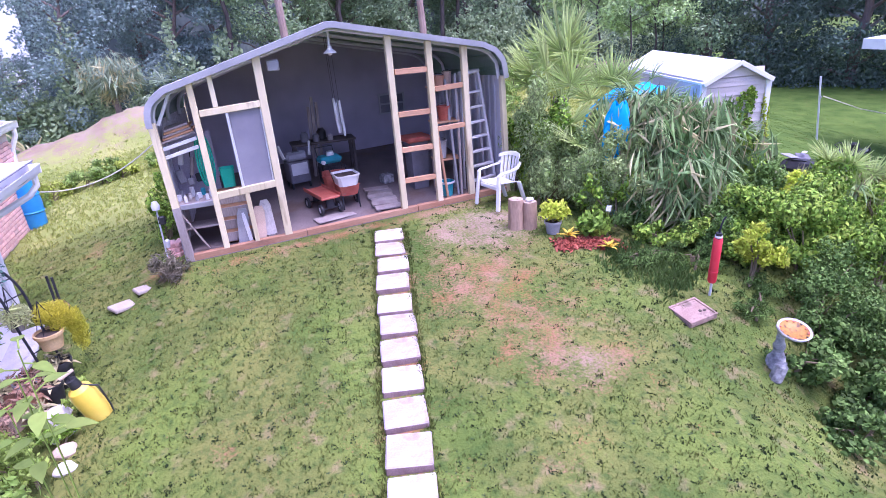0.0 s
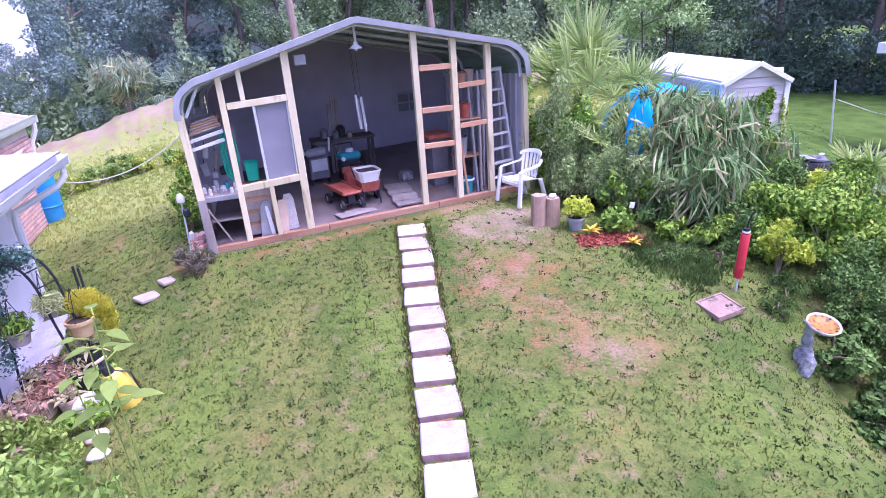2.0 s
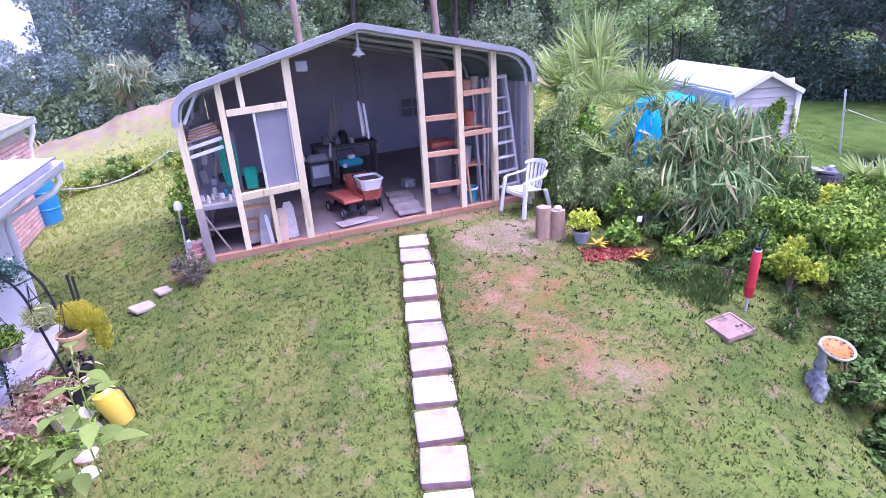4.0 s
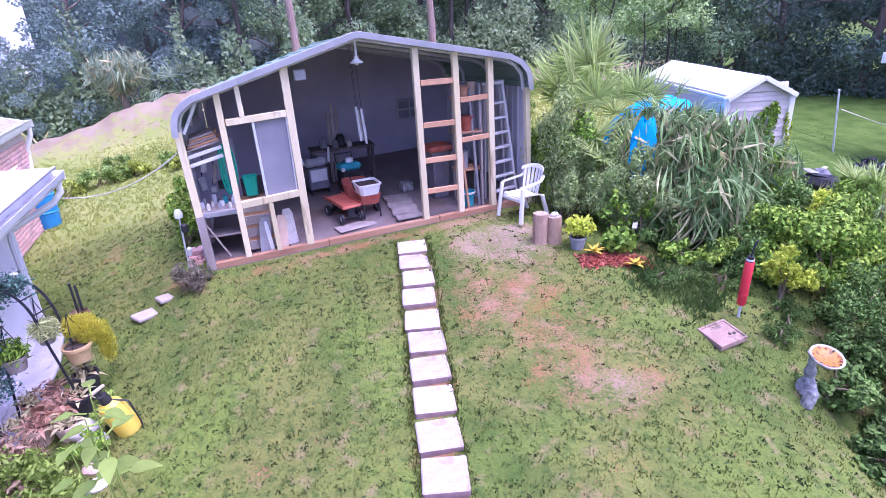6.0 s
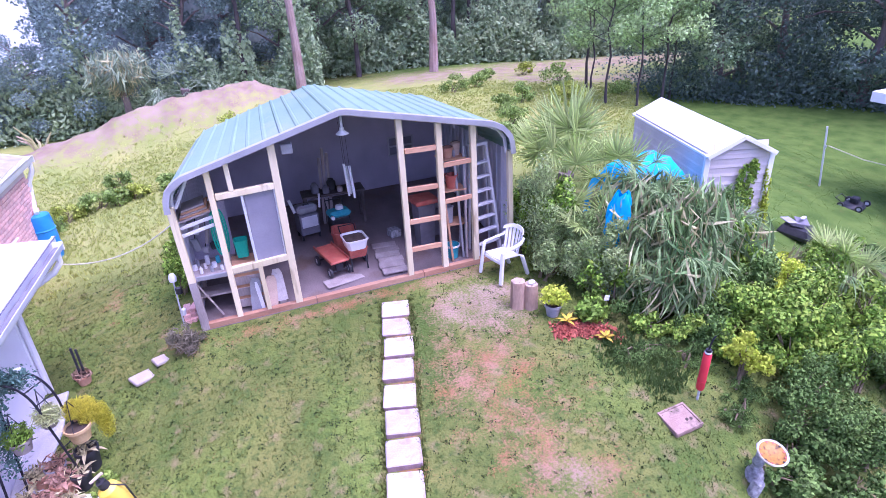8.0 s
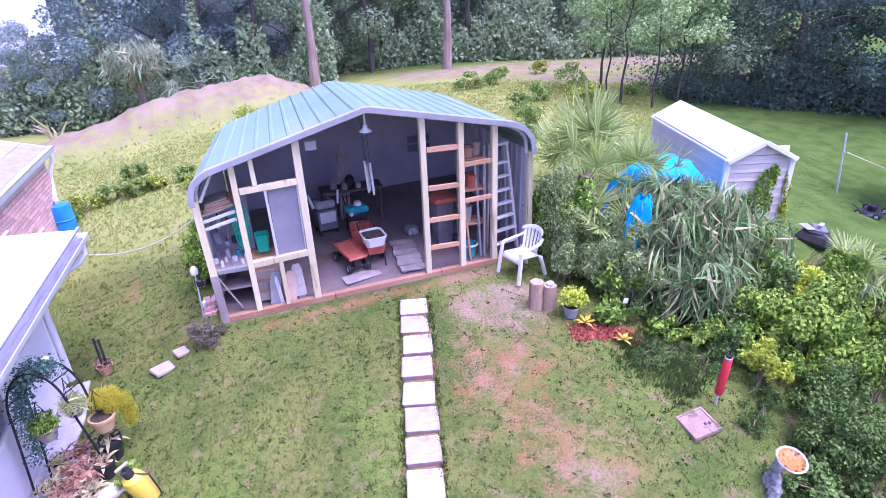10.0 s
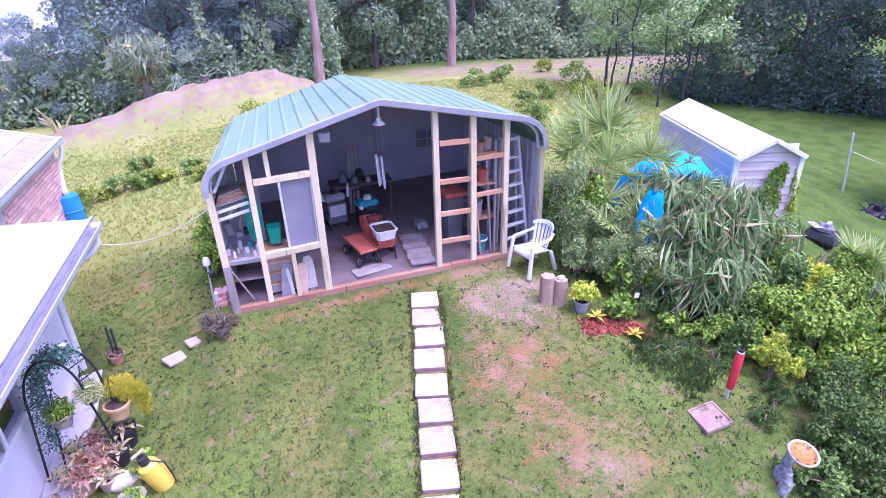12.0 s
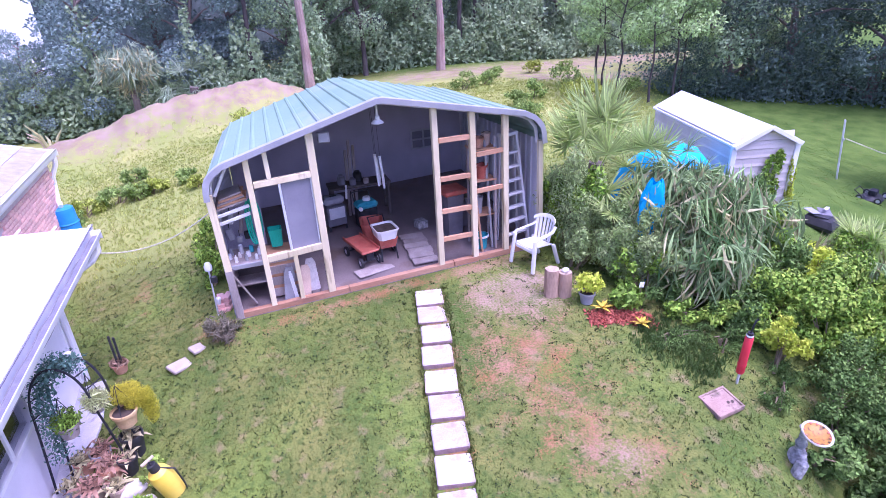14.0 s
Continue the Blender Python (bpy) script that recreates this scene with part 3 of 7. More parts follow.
for z in (1.85, 1.29):
    timber("rung", (0.50, FY, z - 0.01), (0.935, FY, z + 0.01), 0.07, 0.04, RAW_WOOD)
for a, b in ((-3.08, -1.55), (-1.55, 0.1), (0.1, 1.62)):
    timber("sill_board", (a, FY, floor_z(a) + 0.008), (b - 0.01, FY, floor_z(b) + 0.008), 0.085, 0.088, SILL_WOOD)
# knee brace at the left eave
timber("brace", (-3.10, 0.0, 1.78), (-2.88, 0.0, 2.17), 0.04, 0.04, ALUMINIUM)
# window frame and screen in the left bay
part("window_screen", Geo().box(SH @ Vector((-2.055, FY + 0.012, 1.37)), (0.40, 0.006, 1.05)), SCREEN, shed, "grey insect screen")
timber("window_mullion", (-2.265, FY - 0.01, 0.82), (-2.285, FY - 0.01, 1.88), 0.035, 0.03, ALUMINIUM)
timber("screen_edge", (-1.872, FY - 0.002, 0.90), (-1.872, FY - 0.002, 1.88), 0.02, 0.02, ALUMINIUM)


def ribbed_wall(name, p, q, height_at, base_at, material):
    """Upright ribbed sheet between two places of the plan."""
    p, q = Vector((*p, 0)), Vector((*q, 0))
    way = (q - p).normalized()
    nrm = Vector((way.y, -way.x, 0))
    cuts, s, end = [], 0.0, (q - p).length
    while s < end:
        for ds, h in ((0.0, 0.0), (0.02, 0.018), (0.05, 0.018), (0.07, 0.0)):
            if s + ds < end:
                cuts.append((s + ds, h))
        s += 0.19
    cuts.append((end, 0.0))
    rows = [[], []]
    for s, h in cuts:
        at = p + way * s + nrm * h
        rows[0].append(SH @ Vector((at.x, at.y, base_at(at))))
        rows[1].append(SH @ Vector((at.x, at.y, height_at(at))))
    return part(name, Geo().slab(rows, -0.006 * nrm), material, shed)


ribbed_wall("left_wall", (-2.995, 3.34), (-3.175, -0.02), lambda a: 1.80 - 0.06 * a.y, lambda a: -0.12, WALL_METAL)
ribbed_wall("right_wall", (1.54, -0.02), (1.54, 3.34), lambda a: 1.92 - 0.06 * a.y, lambda a: 0.05, WALL_METAL)
# back wall with a small window
BY = 3.33
BX0, BX1, BZ0, BZ1 = 0.49, 0.98, 1.06, 1.42
for x0, x1, z0, z1 in ((-2.98, BX0, -0.1, None), (BX0, BX1, 0.0, BZ0), (BX0, BX1, BZ1, None), (BX1, 1.53, 0.0, None)):
    n = 7
    rows = [[SH @ Vector((x, BY, z0)) for x in np.linspace(x0, x1, n)], [SH @ Vector((x, BY, z1 if z1 else under_roof(x - 0.15) - 0.27)) for x in np.linspace(x0, x1, n)]]
    part("back_wall", Geo().slab(rows, (0, 0.02, 0)), DARK_WALL, shed)
BXM, BZM = (BX0 + BX1) / 2, (BZ0 + BZ1) / 2
for a, b in (((BX0 - 0.02, BZ0), (BX1 + 0.02, BZ0)), ((BX0 - 0.02, BZ1), (BX1 + 0.02, BZ1)), ((BX0, BZ0), (BX0, BZ1)), ((BX1, BZ0), (BX1, BZ1)), ((BXM, BZ0 + 0.02), (BXM, BZ1 - 0.02)), ((BX0 + 0.02, BZM), (BX1 - 0.02, BZM))):
    timber("back_window_bar", (a[0], BY - 0.02, a[1]), (b[0], BY - 0.02, b[1]), 0.032, 0.03, TRIM_METAL)
part("back_window_pane", Geo().box(SH @ Vector((BXM, BY, BZM)), (BX1 - BX0 - 0.02, 0.006, BZ1 - BZ0 - 0.02)), DUSTY, shed)
floor_rows = [[(x, y, floor_z(x, y) - 0.03) for x in (-3.165 + 0.05 * max(y, 0.0), -0.8, 1.53)] for y in (-0.10, 0.0, 3.32)]
tagged(part("floor", Geo().slab(floor_rows, (0, 0, -0.25)), FLOOR_DIRT), "packed grey-brown floor of the open shed", "floor", kind="structure")

# ---------------------------------------------------------------- small white-roofed shed
ws = thing("garden_shed", "small pinkish clapboard garden shed with a bright white metal roof", "shed", pose(5.29, -0.66, -0.05, 0, 0, -13.4))
WSW, WSD, WSE, WSP = 1.08, 2.8, 1.57, 1.83
body = Geo()
for x0, y0, x1, y1 in ((-WSW / 2, 0, WSW / 2, 0), (-WSW / 2, WSD, WSW / 2, WSD), (-WSW / 2, 0, -WSW / 2, WSD), (WSW / 2, 0, WSW / 2, WSD)):
    body.box(((x0 + x1) / 2, (y0 + y1) / 2, WSE / 2 - 0.1), (max(abs(x1 - x0), 0.05), max(abs(y1 - y0), 0.05), WSE + 0.2))
part("wall", body, SIDING, ws)
for y in (0.0, WSD):
    part("gable", Geo().add([(-WSW / 2, y, WSE), (WSW / 2, y, WSE), (0, y, WSP), (-WSW / 2, y + 0.04, WSE), (WSW / 2, y + 0.04, WSE), (0, y + 0.04, WSP)], [(0, 1, 2), (5, 4, 3), (0, 3, 4, 1), (1, 4, 5, 2), (2, 5, 3, 0)]), SIDING, ws)
lap = 0.145
for k in range(12):
    z = 0.02 + k * lap
    half = WSW / 2 if z < WSE else WSW / 2 * (WSP - z) / (WSP - WSE)
    if half < 0.12:
        continue
    rows = [[(-half, -0.012, z + lap), (half, -0.012, z + lap)], [(-half, -0.034, z + 0.02), (half, -0.034, z + 0.02)], [(-half, -0.028, z + 0.014), (half, -0.028, z + 0.014)]]
    part("siding_board", Geo().slab(rows, (0, 0.012, 0)), SIDING, ws, at=None)
    if z < WSE - 0.05:
        rows = [[(-WSW / 2 - 0.012, WSD, z + lap), (-WSW / 2 - 0.012, 0, z + lap)], [(-WSW / 2 - 0.030, WSD, z + 0.016), (-WSW / 2 - 0.030, 0, z + 0.016)], [(-WSW / 2 - 0.024, WSD, z + 0.01), (-WSW / 2 - 0.024, 0, z + 0.01)]]
        part("siding_board", Geo().slab(rows, (0.012, 0, 0)), SIDING, ws)
for sx in (-1, 1):
    rows = [[(0, y, WSP + 0.045), (sx * (WSW / 2 + 0.035), y, WSE + 0.005)] for y in (-0.09, WSD + 0.12)]
    part("roof_panel", Geo().slab(rows, (0, 0, -0.03)), WHITE_ROOF, ws)
    part("corner_board", Geo().box((sx * WSW / 2, -0.03, WSE / 2), (0.09, 0.05, WSE), ch=0.005), WHITE_TRIM, ws)
    part("gable_trim", Geo().beam((0, -0.10, WSP + 0.02), (sx * (WSW / 2 + 0.035), -0.10, WSE - 0.02), 0.03, 0.07, 0.004, up=(0, 0, 1)), WHITE_TRIM, ws)

# ---------------------------------------------------------------- white-roofed house beside the lawn
porch = thing("white_roofed_house", "low lavender-grey house with a flat white metal roof and white gutter", "house", pose(-6.08, -3.04, -0.8, 0, 0, -1.1))
PO = Matrix.Translation((6.0, 3.0, 0.8))


def at_house(p):
    return PO @ Vector(p)


EX, EZ, EN = -4.68, 1.43, 0.46
rows = [[at_house((x, y, EZ + 0.05 + 0.055 * (EX - x))) for x in np.linspace(EX - 3.4, EX, 9)] for y in (-7.5, -4, -1.5, EN)]
part("roof", Geo().slab(rows, (0, 0, -0.05)), WHITE_ROOF, porch)
for x in np.arange(EX - 3.2, EX - 0.1, 0.4):
    z = EZ + 0.062 + 0.055 * (EX - x)
    part("roof_rib", Geo().box(at_house((x, -3.44, z)), (0.03, 8.12, 0.024), ch=0.006), WHITE_ROOF, porch)
part("fascia", Geo().box(at_house((EX - 0.02, -3.46, EZ - 0.03)), (0.035, 8.2, 0.13), ch=0.005), WHITE_TRIM, porch)
gutter = [(0.0, 0.055), (0.0, -0.05), (0.03, -0.07), (0.09, -0.07), (0.115, -0.03), (0.12, 0.045), (0.132, 0.05), (0.132, 0.038), (0.125, 0.03)]
rows = [[at_house((EX + 0.01 + x, y, EZ - 0.03 + z)) for x, z in gutter] for y in np.linspace(-7.5, EN - 0.04, 12)]
part("gutter", Geo().slab(rows, (-0.002, 0, -0.004)), WHITE_TRIM, porch)
# added grey strip that stands in for the shade inside the open gutter
part("gutter_litter", Geo().slab([[at_house((EX + 0.03, y, EZ - 0.035 + 0.01 * math.sin(9 * y))), at_house((EX + 0.125, y, EZ - 0.04 + 0.01 * math.sin(7 * y)))] for y in np.linspace(-7.4, EN - 0.06, 40)], (0, 0, -0.02)), DIM_GREY, porch, "grey strip for the shade inside the gutter")
# thin dark bar added as the shadow line between roof and fascia
part("drip_edge", Geo().box(at_house((EX + 0.004, -3.46, EZ + 0.028)), (0.012, 8.2, 0.012)), DIM_GREY, porch, "dark strip for the shadow gap below the roof edge")
part("gutter_end", Geo().box(at_house((EX + 0.07, EN - 0.035, EZ - 0.035)), (0.13, 0.012, 0.12), ch=0.003), WHITE_TRIM, porch)
rows = [[at_house((x, EN + 0.012, EZ + 0.055 + 0.055 * (EX - x))) for x in np.linspace(EX - 3.4, EX, 5)], [at_house((x, EN + 0.012, EZ - 0.10 + 0.055 * (EX - x))) for x in np.linspace(EX - 3.4, EX, 5)]]
part("end_fascia", Geo().slab(rows, (0, -0.02, 0)), WHITE_TRIM, porch)
# long wall with a window opening, and the end wall
WX, WN, WB, WT = -5.28, -0.05, -1.1, 1.43
WY0, WY1, WZ0, WZ1 = -2.75, -1.50, 0.13, 0.98
wall = Geo()
for y0, y1, z0, z1 in ((-7.3, WY0, WB, WT), (WY1, WN, WB, WT), (WY0, WY1, WB, WZ0), (WY0, WY1, WZ1, WT)):
    wall.box(at_house((WX, (y0 + y1) / 2, (z0 + z1) / 2)), (0.14, y1 - y0, z1 - z0))
part("long_wall", wall, STUCCO, porch)
part("end_wall", Geo().box(at_house((-6.70, WN + 0.06, 0.16)), (3.0, 0.12, 2.52)), STUCCO, porch)
part("corner_trim", Geo().box(at_house((WX + 0.06, WN + 0.06, 0.16)), (0.06, 0.16, 2.52), ch=0.008), WHITE_TRIM, porch)
window = part("window", Geo().box(at_house((WX, (WY0 + WY1) / 2, (WZ0 + WZ1) / 2)), (0.012, WY1 - WY0, WZ1 - WZ0)), GLASS, porch, "dark glass window in white frame")
for y0, z0, y1, z1 in ((WY0, WZ0, WY1, WZ0), (WY0, WZ1, WY1, WZ1), (WY0, WZ0, WY0, WZ1), (WY1, WZ0, WY1, WZ1), ((WY0 + WY1) / 2, WZ0, (WY0 + WY1) / 2, WZ1)):
    part("window_bar", Geo().beam(at_house((WX + 0.075, y0, z0)), at_house((WX + 0.075, y1, z1)), 0.05, 0.03, 0.004, up=(1, 0, 0)), WHITE_TRIM, window)
part("back_wall", Geo().box(at_house((-8.1, -3.6, 0.1)), (0.14, 7.4, 2.4)).box(at_house((-6.65, -7.36, 0.05)), (2.86, 0.12, 2.30)), STUCCO, porch)
part("inner_wall", Geo().box(at_house((WX - 1.2, -2.4, 0.2)), (0.05, 3.5, 2.4)), DARK_WALL, porch)

part("downspout", Geo().tube([at_house(p) for p in ((EX + 0.06, EN - 0.12, EZ - 0.08), (EX + 0.06, EN - 0.13, EZ - 0.22), (EX - 0.02, EN - 0.2, EZ - 0.32), (WX + 0.14, WN + 0.06, EZ - 0.52), (WX + 0.13, WN + 0.03, EZ - 0.65), (WX + 0.13, WN + 0.03, -0.5))], 0.04, 8), WHITE_TRIM, porch)

# ---------------------------------------------------------------- brick house behind it
bh = thing("brick_house", "salmon brick house with grey shingle roof and white gutter", "house", (-8.2, 3.6, -0.7))
BO = Matrix.Translation((8.2, -3.6, 0.7))
HX, HN, HS, HZ = -6.22, 5.18, 0.9, 1.42
b_at = lambda p: BO @ Vector(p)
part("brick_wall", Geo().box(b_at((-6.32, 3.0, 0.15)), (0.10, 4.0, 2.3)).box(b_at((-8.0, 5.0, 0.15)), (3.26, 0.10, 2.3)).box(b_at((-8.0, 1.0, 0.15)), (3.26, 0.10, 2.3)), MORTAR, bh)
for k in range(9):
    rows = [[b_at((HX - 0.40 * (k + f), y, HZ + 0.045 + 0.11 * (k + f) + 0.012 * (1 - f))) for y in np.linspace(HS, HN, 5)] for f in (0.0, 0.5, 1.06)]
    part("shingle_course", Geo().slab(rows, (0, 0, -0.03)), SHINGLE, bh)
part("fascia", Geo().box(b_at((HX + 0.0, (HN + HS) / 2, HZ - 0.03)), (0.03, HN - HS, 0.15), ch=0.004), WHITE_TRIM, bh)
profile = ((0.02, 0.05), (0.02, -0.06), (0.05, -0.09), (0.11, -0.08), (0.14, 0.0), (0.14, 0.055))
part("gutter", Geo().slab([[b_at((HX + x, y, HZ + 0.02 + z)) for x, z in profile] for y in (HS, (HN + HS) / 2, HN)], (-0.004, 0, -0.006)), WHITE_TRIM, bh)
part("gutter_end", Geo().box(b_at((HX + 0.08, HN, HZ + 0.0)), (0.125, 0.012, 0.13), ch=0.003), WHITE_TRIM, bh)
part("soffit", Geo().box(b_at((HX - 0.10, (HN + HS) / 2, HZ - 0.09)), (0.18, HN - HS, 0.02)), WHITE_TRIM, bh)
part("barge_board", Geo().beam(b_at((HX, HN + 0.005, HZ - 0.01)), b_at((HX - 3.6, HN + 0.005, HZ + 0.98)), 0.03, 0.14, 0.004), WHITE_TRIM, bh)
part("downspout", Geo().tube([b_at(p) for p in ((HX + 0.08, HN - 0.1, HZ - 0.06), (HX + 0.07, HN - 0.1, HZ - 0.2), (HX - 0.03, HN - 0.16, HZ - 0.42), (HX - 0.04, HN - 0.2, HZ - 0.6), (HX + 0.0, HN - 0.45, 0.58), (HX + 0.06, HN - 0.6, 0.52))], 0.045, 8), WHITE_TRIM, bh)

# ---------------------------------------------------------------- pale blue house at the far right
bl = thing("pale_blue_house", "pale blue house wall under a white overhanging roof edge", "house", (11.6, -0.6, -0.5))
part("wall", Geo().box((0.4, 0.0, 1.0), (1.9, 2.2, 3.0)), BLUE_WALL, bl)
part("roof", Geo().slab([[(-1.6, -1.5, 2.25), (2.0, -1.5, 2.4)], [(-1.6, 1.4, 2.25), (2.0, 1.4, 2.4)]], (0, 0, -0.2)), WHITE_TRIM, bl)

# single bricks of the wall that faces the lawn
wall_ob = next(o for o in bh.children if o.name.startswith("brick_wall"))
brick_mesh = Geo().box((0, 0, 0), (0.04, 0.205, 0.062), ch=0.004).mesh("brick")
for row in range(22):
    for col in range(13):
        part("brick", brick_mesh, BRICK, wall_ob, at=Matrix.Translation(b_at((-6.258, 4.90 - 0.22 * col - 0.11 * (row % 2), -0.42 + 0.074 * row))))

# ---------------------------------------------------------------- foliage
def bush(name, label, x, y, blobs, count, leaf, width, material, stems=5, category="shrub", up=0.35, h=0.0):
    """A shrub: stems and many single leaves on lumps, given relative to its foot."""
    ob = thing(name, label, category, on(x, y, h))
    g = Geo()
    for k in range(stems):
        b = blobs[k % len(blobs)]
        tip = Vector((b[0] + rng.uniform(-0.4, 0.4) * b[3], b[1] + rng.uniform(-0.4, 0.4) * b[4], b[2] + 0.2 * b[5]))
        foot = Vector((rng.uniform(-0.1, 0.1), rng.uniform(-0.1, 0.1), -0.03))
        g.tube([foot, foot.lerp(tip, 0.5) + Vector((0.05, 0.02, 0.06)), tip], [0.018, 0.012, 0.005], 5)
    part("stem", g, STEM, ob)
    lumps = []
    for bx, by, bz, rx, ry, rz in blobs:
        for k in range(11):
            d = rng.normal(size=3)
            d /= np.linalg.norm(d)
            far, s = rng.uniform(0.35, 1.0), rng.uniform(0.22, 0.5)
            lumps.append((bx + d[0] * rx * far, by + d[1] * ry * far, max(bz + d[2] * rz * far, 0.04), rx * s, ry * s, rz * s))
    if width > 0.03:
        leaf, width, count = 0.72 * leaf, 0.74 * width, int(1.8 * count)
    c, way = cloud(count, lumps, 0.25)
    ups = rng.normal(size=(count, 3)) + np.array([0, 0, -0.6])
    part("foliage", leaves("foliage", c, way + 0.6 * rng.normal(size=(count, 3)) * np.linalg.norm(way, axis=1, keepdims=True) + np.array([0, 0, up]), ups, leaf * rng.uniform(0.6, 1.3, count), width * rng.uniform(0.7, 1.2, count)), material, ob)
    if material is VINE:
        few = count // 7
        c, way = cloud(few, lumps, 0.85)
        part("young_foliage", leaves("young_foliage", c, way + 0.3 * rng.normal(size=(few, 3)) * np.linalg.norm(way, axis=1, keepdims=True) + np.array([0, 0, up]), rng.normal(size=(few, 3)) + np.array([0, 0, -0.6]), 1.3 * leaf * rng.uniform(0.6, 1.3, few), 1.3 * width * rng.uniform(0.7, 1.2, few)), YOUNG_VINE, ob)
    return ob


def fan_mesh(name, n=26, spread=235, length=0.55, droop=0.35, seed=1):
    """One fan-shaped palm leaf: a stalk along +x and folded strips that droop at the tips."""
    r = random.Random(seed)
    g = Geo()
    stalk = 0.55
    g.tube([(0, 0, 0), (stalk * 0.5, 0, 0.03), (stalk, 0, 0)], [0.013, 0.010, 0.008], 5)
    for k in range(n):
        a = radians(-spread / 2 + spread * k / (n - 1) + r.uniform(-6, 6))
        size = length * (1 - 0.28 * abs(k / (n - 1) - 0.5) * 2) * (r.uniform(0.88, 1.06) if droop < 0.2 else r.uniform(0.55, 1.2))
        way, side = Vector((math.cos(a), math.sin(a), 0)), Vector((-math.sin(a), math.cos(a), 0))
        rows = []
        p, last = Vector((stalk, 0, 0)), 0.0
        bend = droop * r.uniform(0.6, 1.5)
        lift = r.uniform(0.05, 0.45)
        for f, w in ((0.02, 0.010), (0.2, 0.022), (0.4, 0.026), (0.6, 0.024), (0.8, 0.015), (1.0, 0.002)):
            dip = max(lift - 1.6 * bend * f**1.4, -1.75)
            p = p + (way * math.cos(dip) + Vector((0, 0, math.sin(dip)))) * size * (f - last)
            last = f
            w *= (length / 0.55) * (0.78 if droop > 1 else 0.85 if droop > 0.3 else 1.05)
            rows.append([p + side * w / 2 + Vector((0, 0, -0.35 * w)), p, p - side * w / 2 + Vector((0, 0, -0.35 * w))])
        g.sheet(rows)
    return g.mesh(name, smooth=False)


FAN_MESHES = {}


def fan(kind, k):
    key = (kind, k % 3)
    if key not in FAN_MESHES:
        n, spread, length, droop = {"wide": (20, 200, 0.5, 0.7), "hang": (24, 130, 0.66, 1.5), "dry": (16, 130, 0.78, 1.3), "young": (38, 215, 0.60, 0.12)}[kind]
        FAN_MESHES[key] = fan_mesh("palm_leaf", n, spread, length, droop, seed=k % 3 + 11)
    return FAN_MESHES[key]


def palm(x, y, height, label, crown, size=1.0, turn=0.0, lean=(0, 0), group="palms between the lawn and the garden shed", upright=()):
    """A fan palm: ringed trunk and leaves, given as (kind, count, lowest and highest angle, material)."""
    ob = thing("fan_palm", label, "palm", on(x, y), group)
    top = Vector((lean[0], lean[1], height))
    g = Geo()
    n = 9
    g.tube([top * (i / n) + Vector((0.015 * math.sin(i * 2.1), 0.012 * math.cos(i * 1.7), -0.05)) for i in range(n + 1)], [0.11 * size * (1.15 - 0.25 * i / n) * (1.06 if i % 2 else 0.96) for i in range(n + 1)], 9)
    part("trunk", g, BARK, ob)
    r = random.Random(int(100 * x + 37 * y) + 5)
    if len(crown) > 2 and crown[-1][0] == "dry":
        # loose strips that hang from the crown
        for material, n in ((crown[0][4], 800), (PALM_DRY, 340)):
            a, out = rng.uniform(0, 2 * math.pi, n), size * rng.uniform(0.15, 1.0, n)
            c = np.stack([top.x + out * np.cos(a), top.y + out * np.sin(a), height + rng.uniform(-0.55, 0.18, n) - 0.25 * out], 1)
            down = np.stack([0.55 * np.cos(a), 0.55 * np.sin(a), -1.0 - 0 * a], 1) + 0.35 * rng.normal(size=(n, 3))
            part("frond_skirt", leaves("frond_skirt", c, rng.normal(size=(n, 3)) + np.stack([np.cos(a), np.sin(a), 0.6 + 0 * a], 1), down, size * rng.uniform(0.35, 0.75, n), rng.uniform(0.014, 0.028, n)), material, ob)
    at = turn
    for kind, count, low, high, material in crown:
        for k in range(count):
            at += 137.5 + r.uniform(-12, 12)
            rise = r.uniform(low, high)
            s = size * r.uniform(0.85, 1.15)
            mesh = fan(kind, k)
            leaf = new("leaf", mesh.copy() if mesh.materials and mesh.materials[0] != material else mesh)
            if leaf.data is not mesh:
                leaf.data.materials.clear()
            if not leaf.data.materials:
                leaf.data.materials.append(material)
            leaf.parent = ob
            leaf.matrix_basis = pose(top.x, top.y, top.z - r.uniform(0, 0.35) * min(height, 1.2), 0, 0, at) @ pose(0, 0, 0, r.uniform(-60, 60), -rise, 0) @ Matrix.Diagonal((s, s, s, 1))
    for way, rise, s in upright:
        leaf = part("leaf", fan("young", way), PALM_LIGHT, ob)
        leaf.matrix_basis = pose(top.x, top.y, top.z - 0.1, 0, 0, way) @ pose(0, 0, 0, 0, -rise, 0) @ Matrix.Diagonal((s, s, s, 1))
    return ob


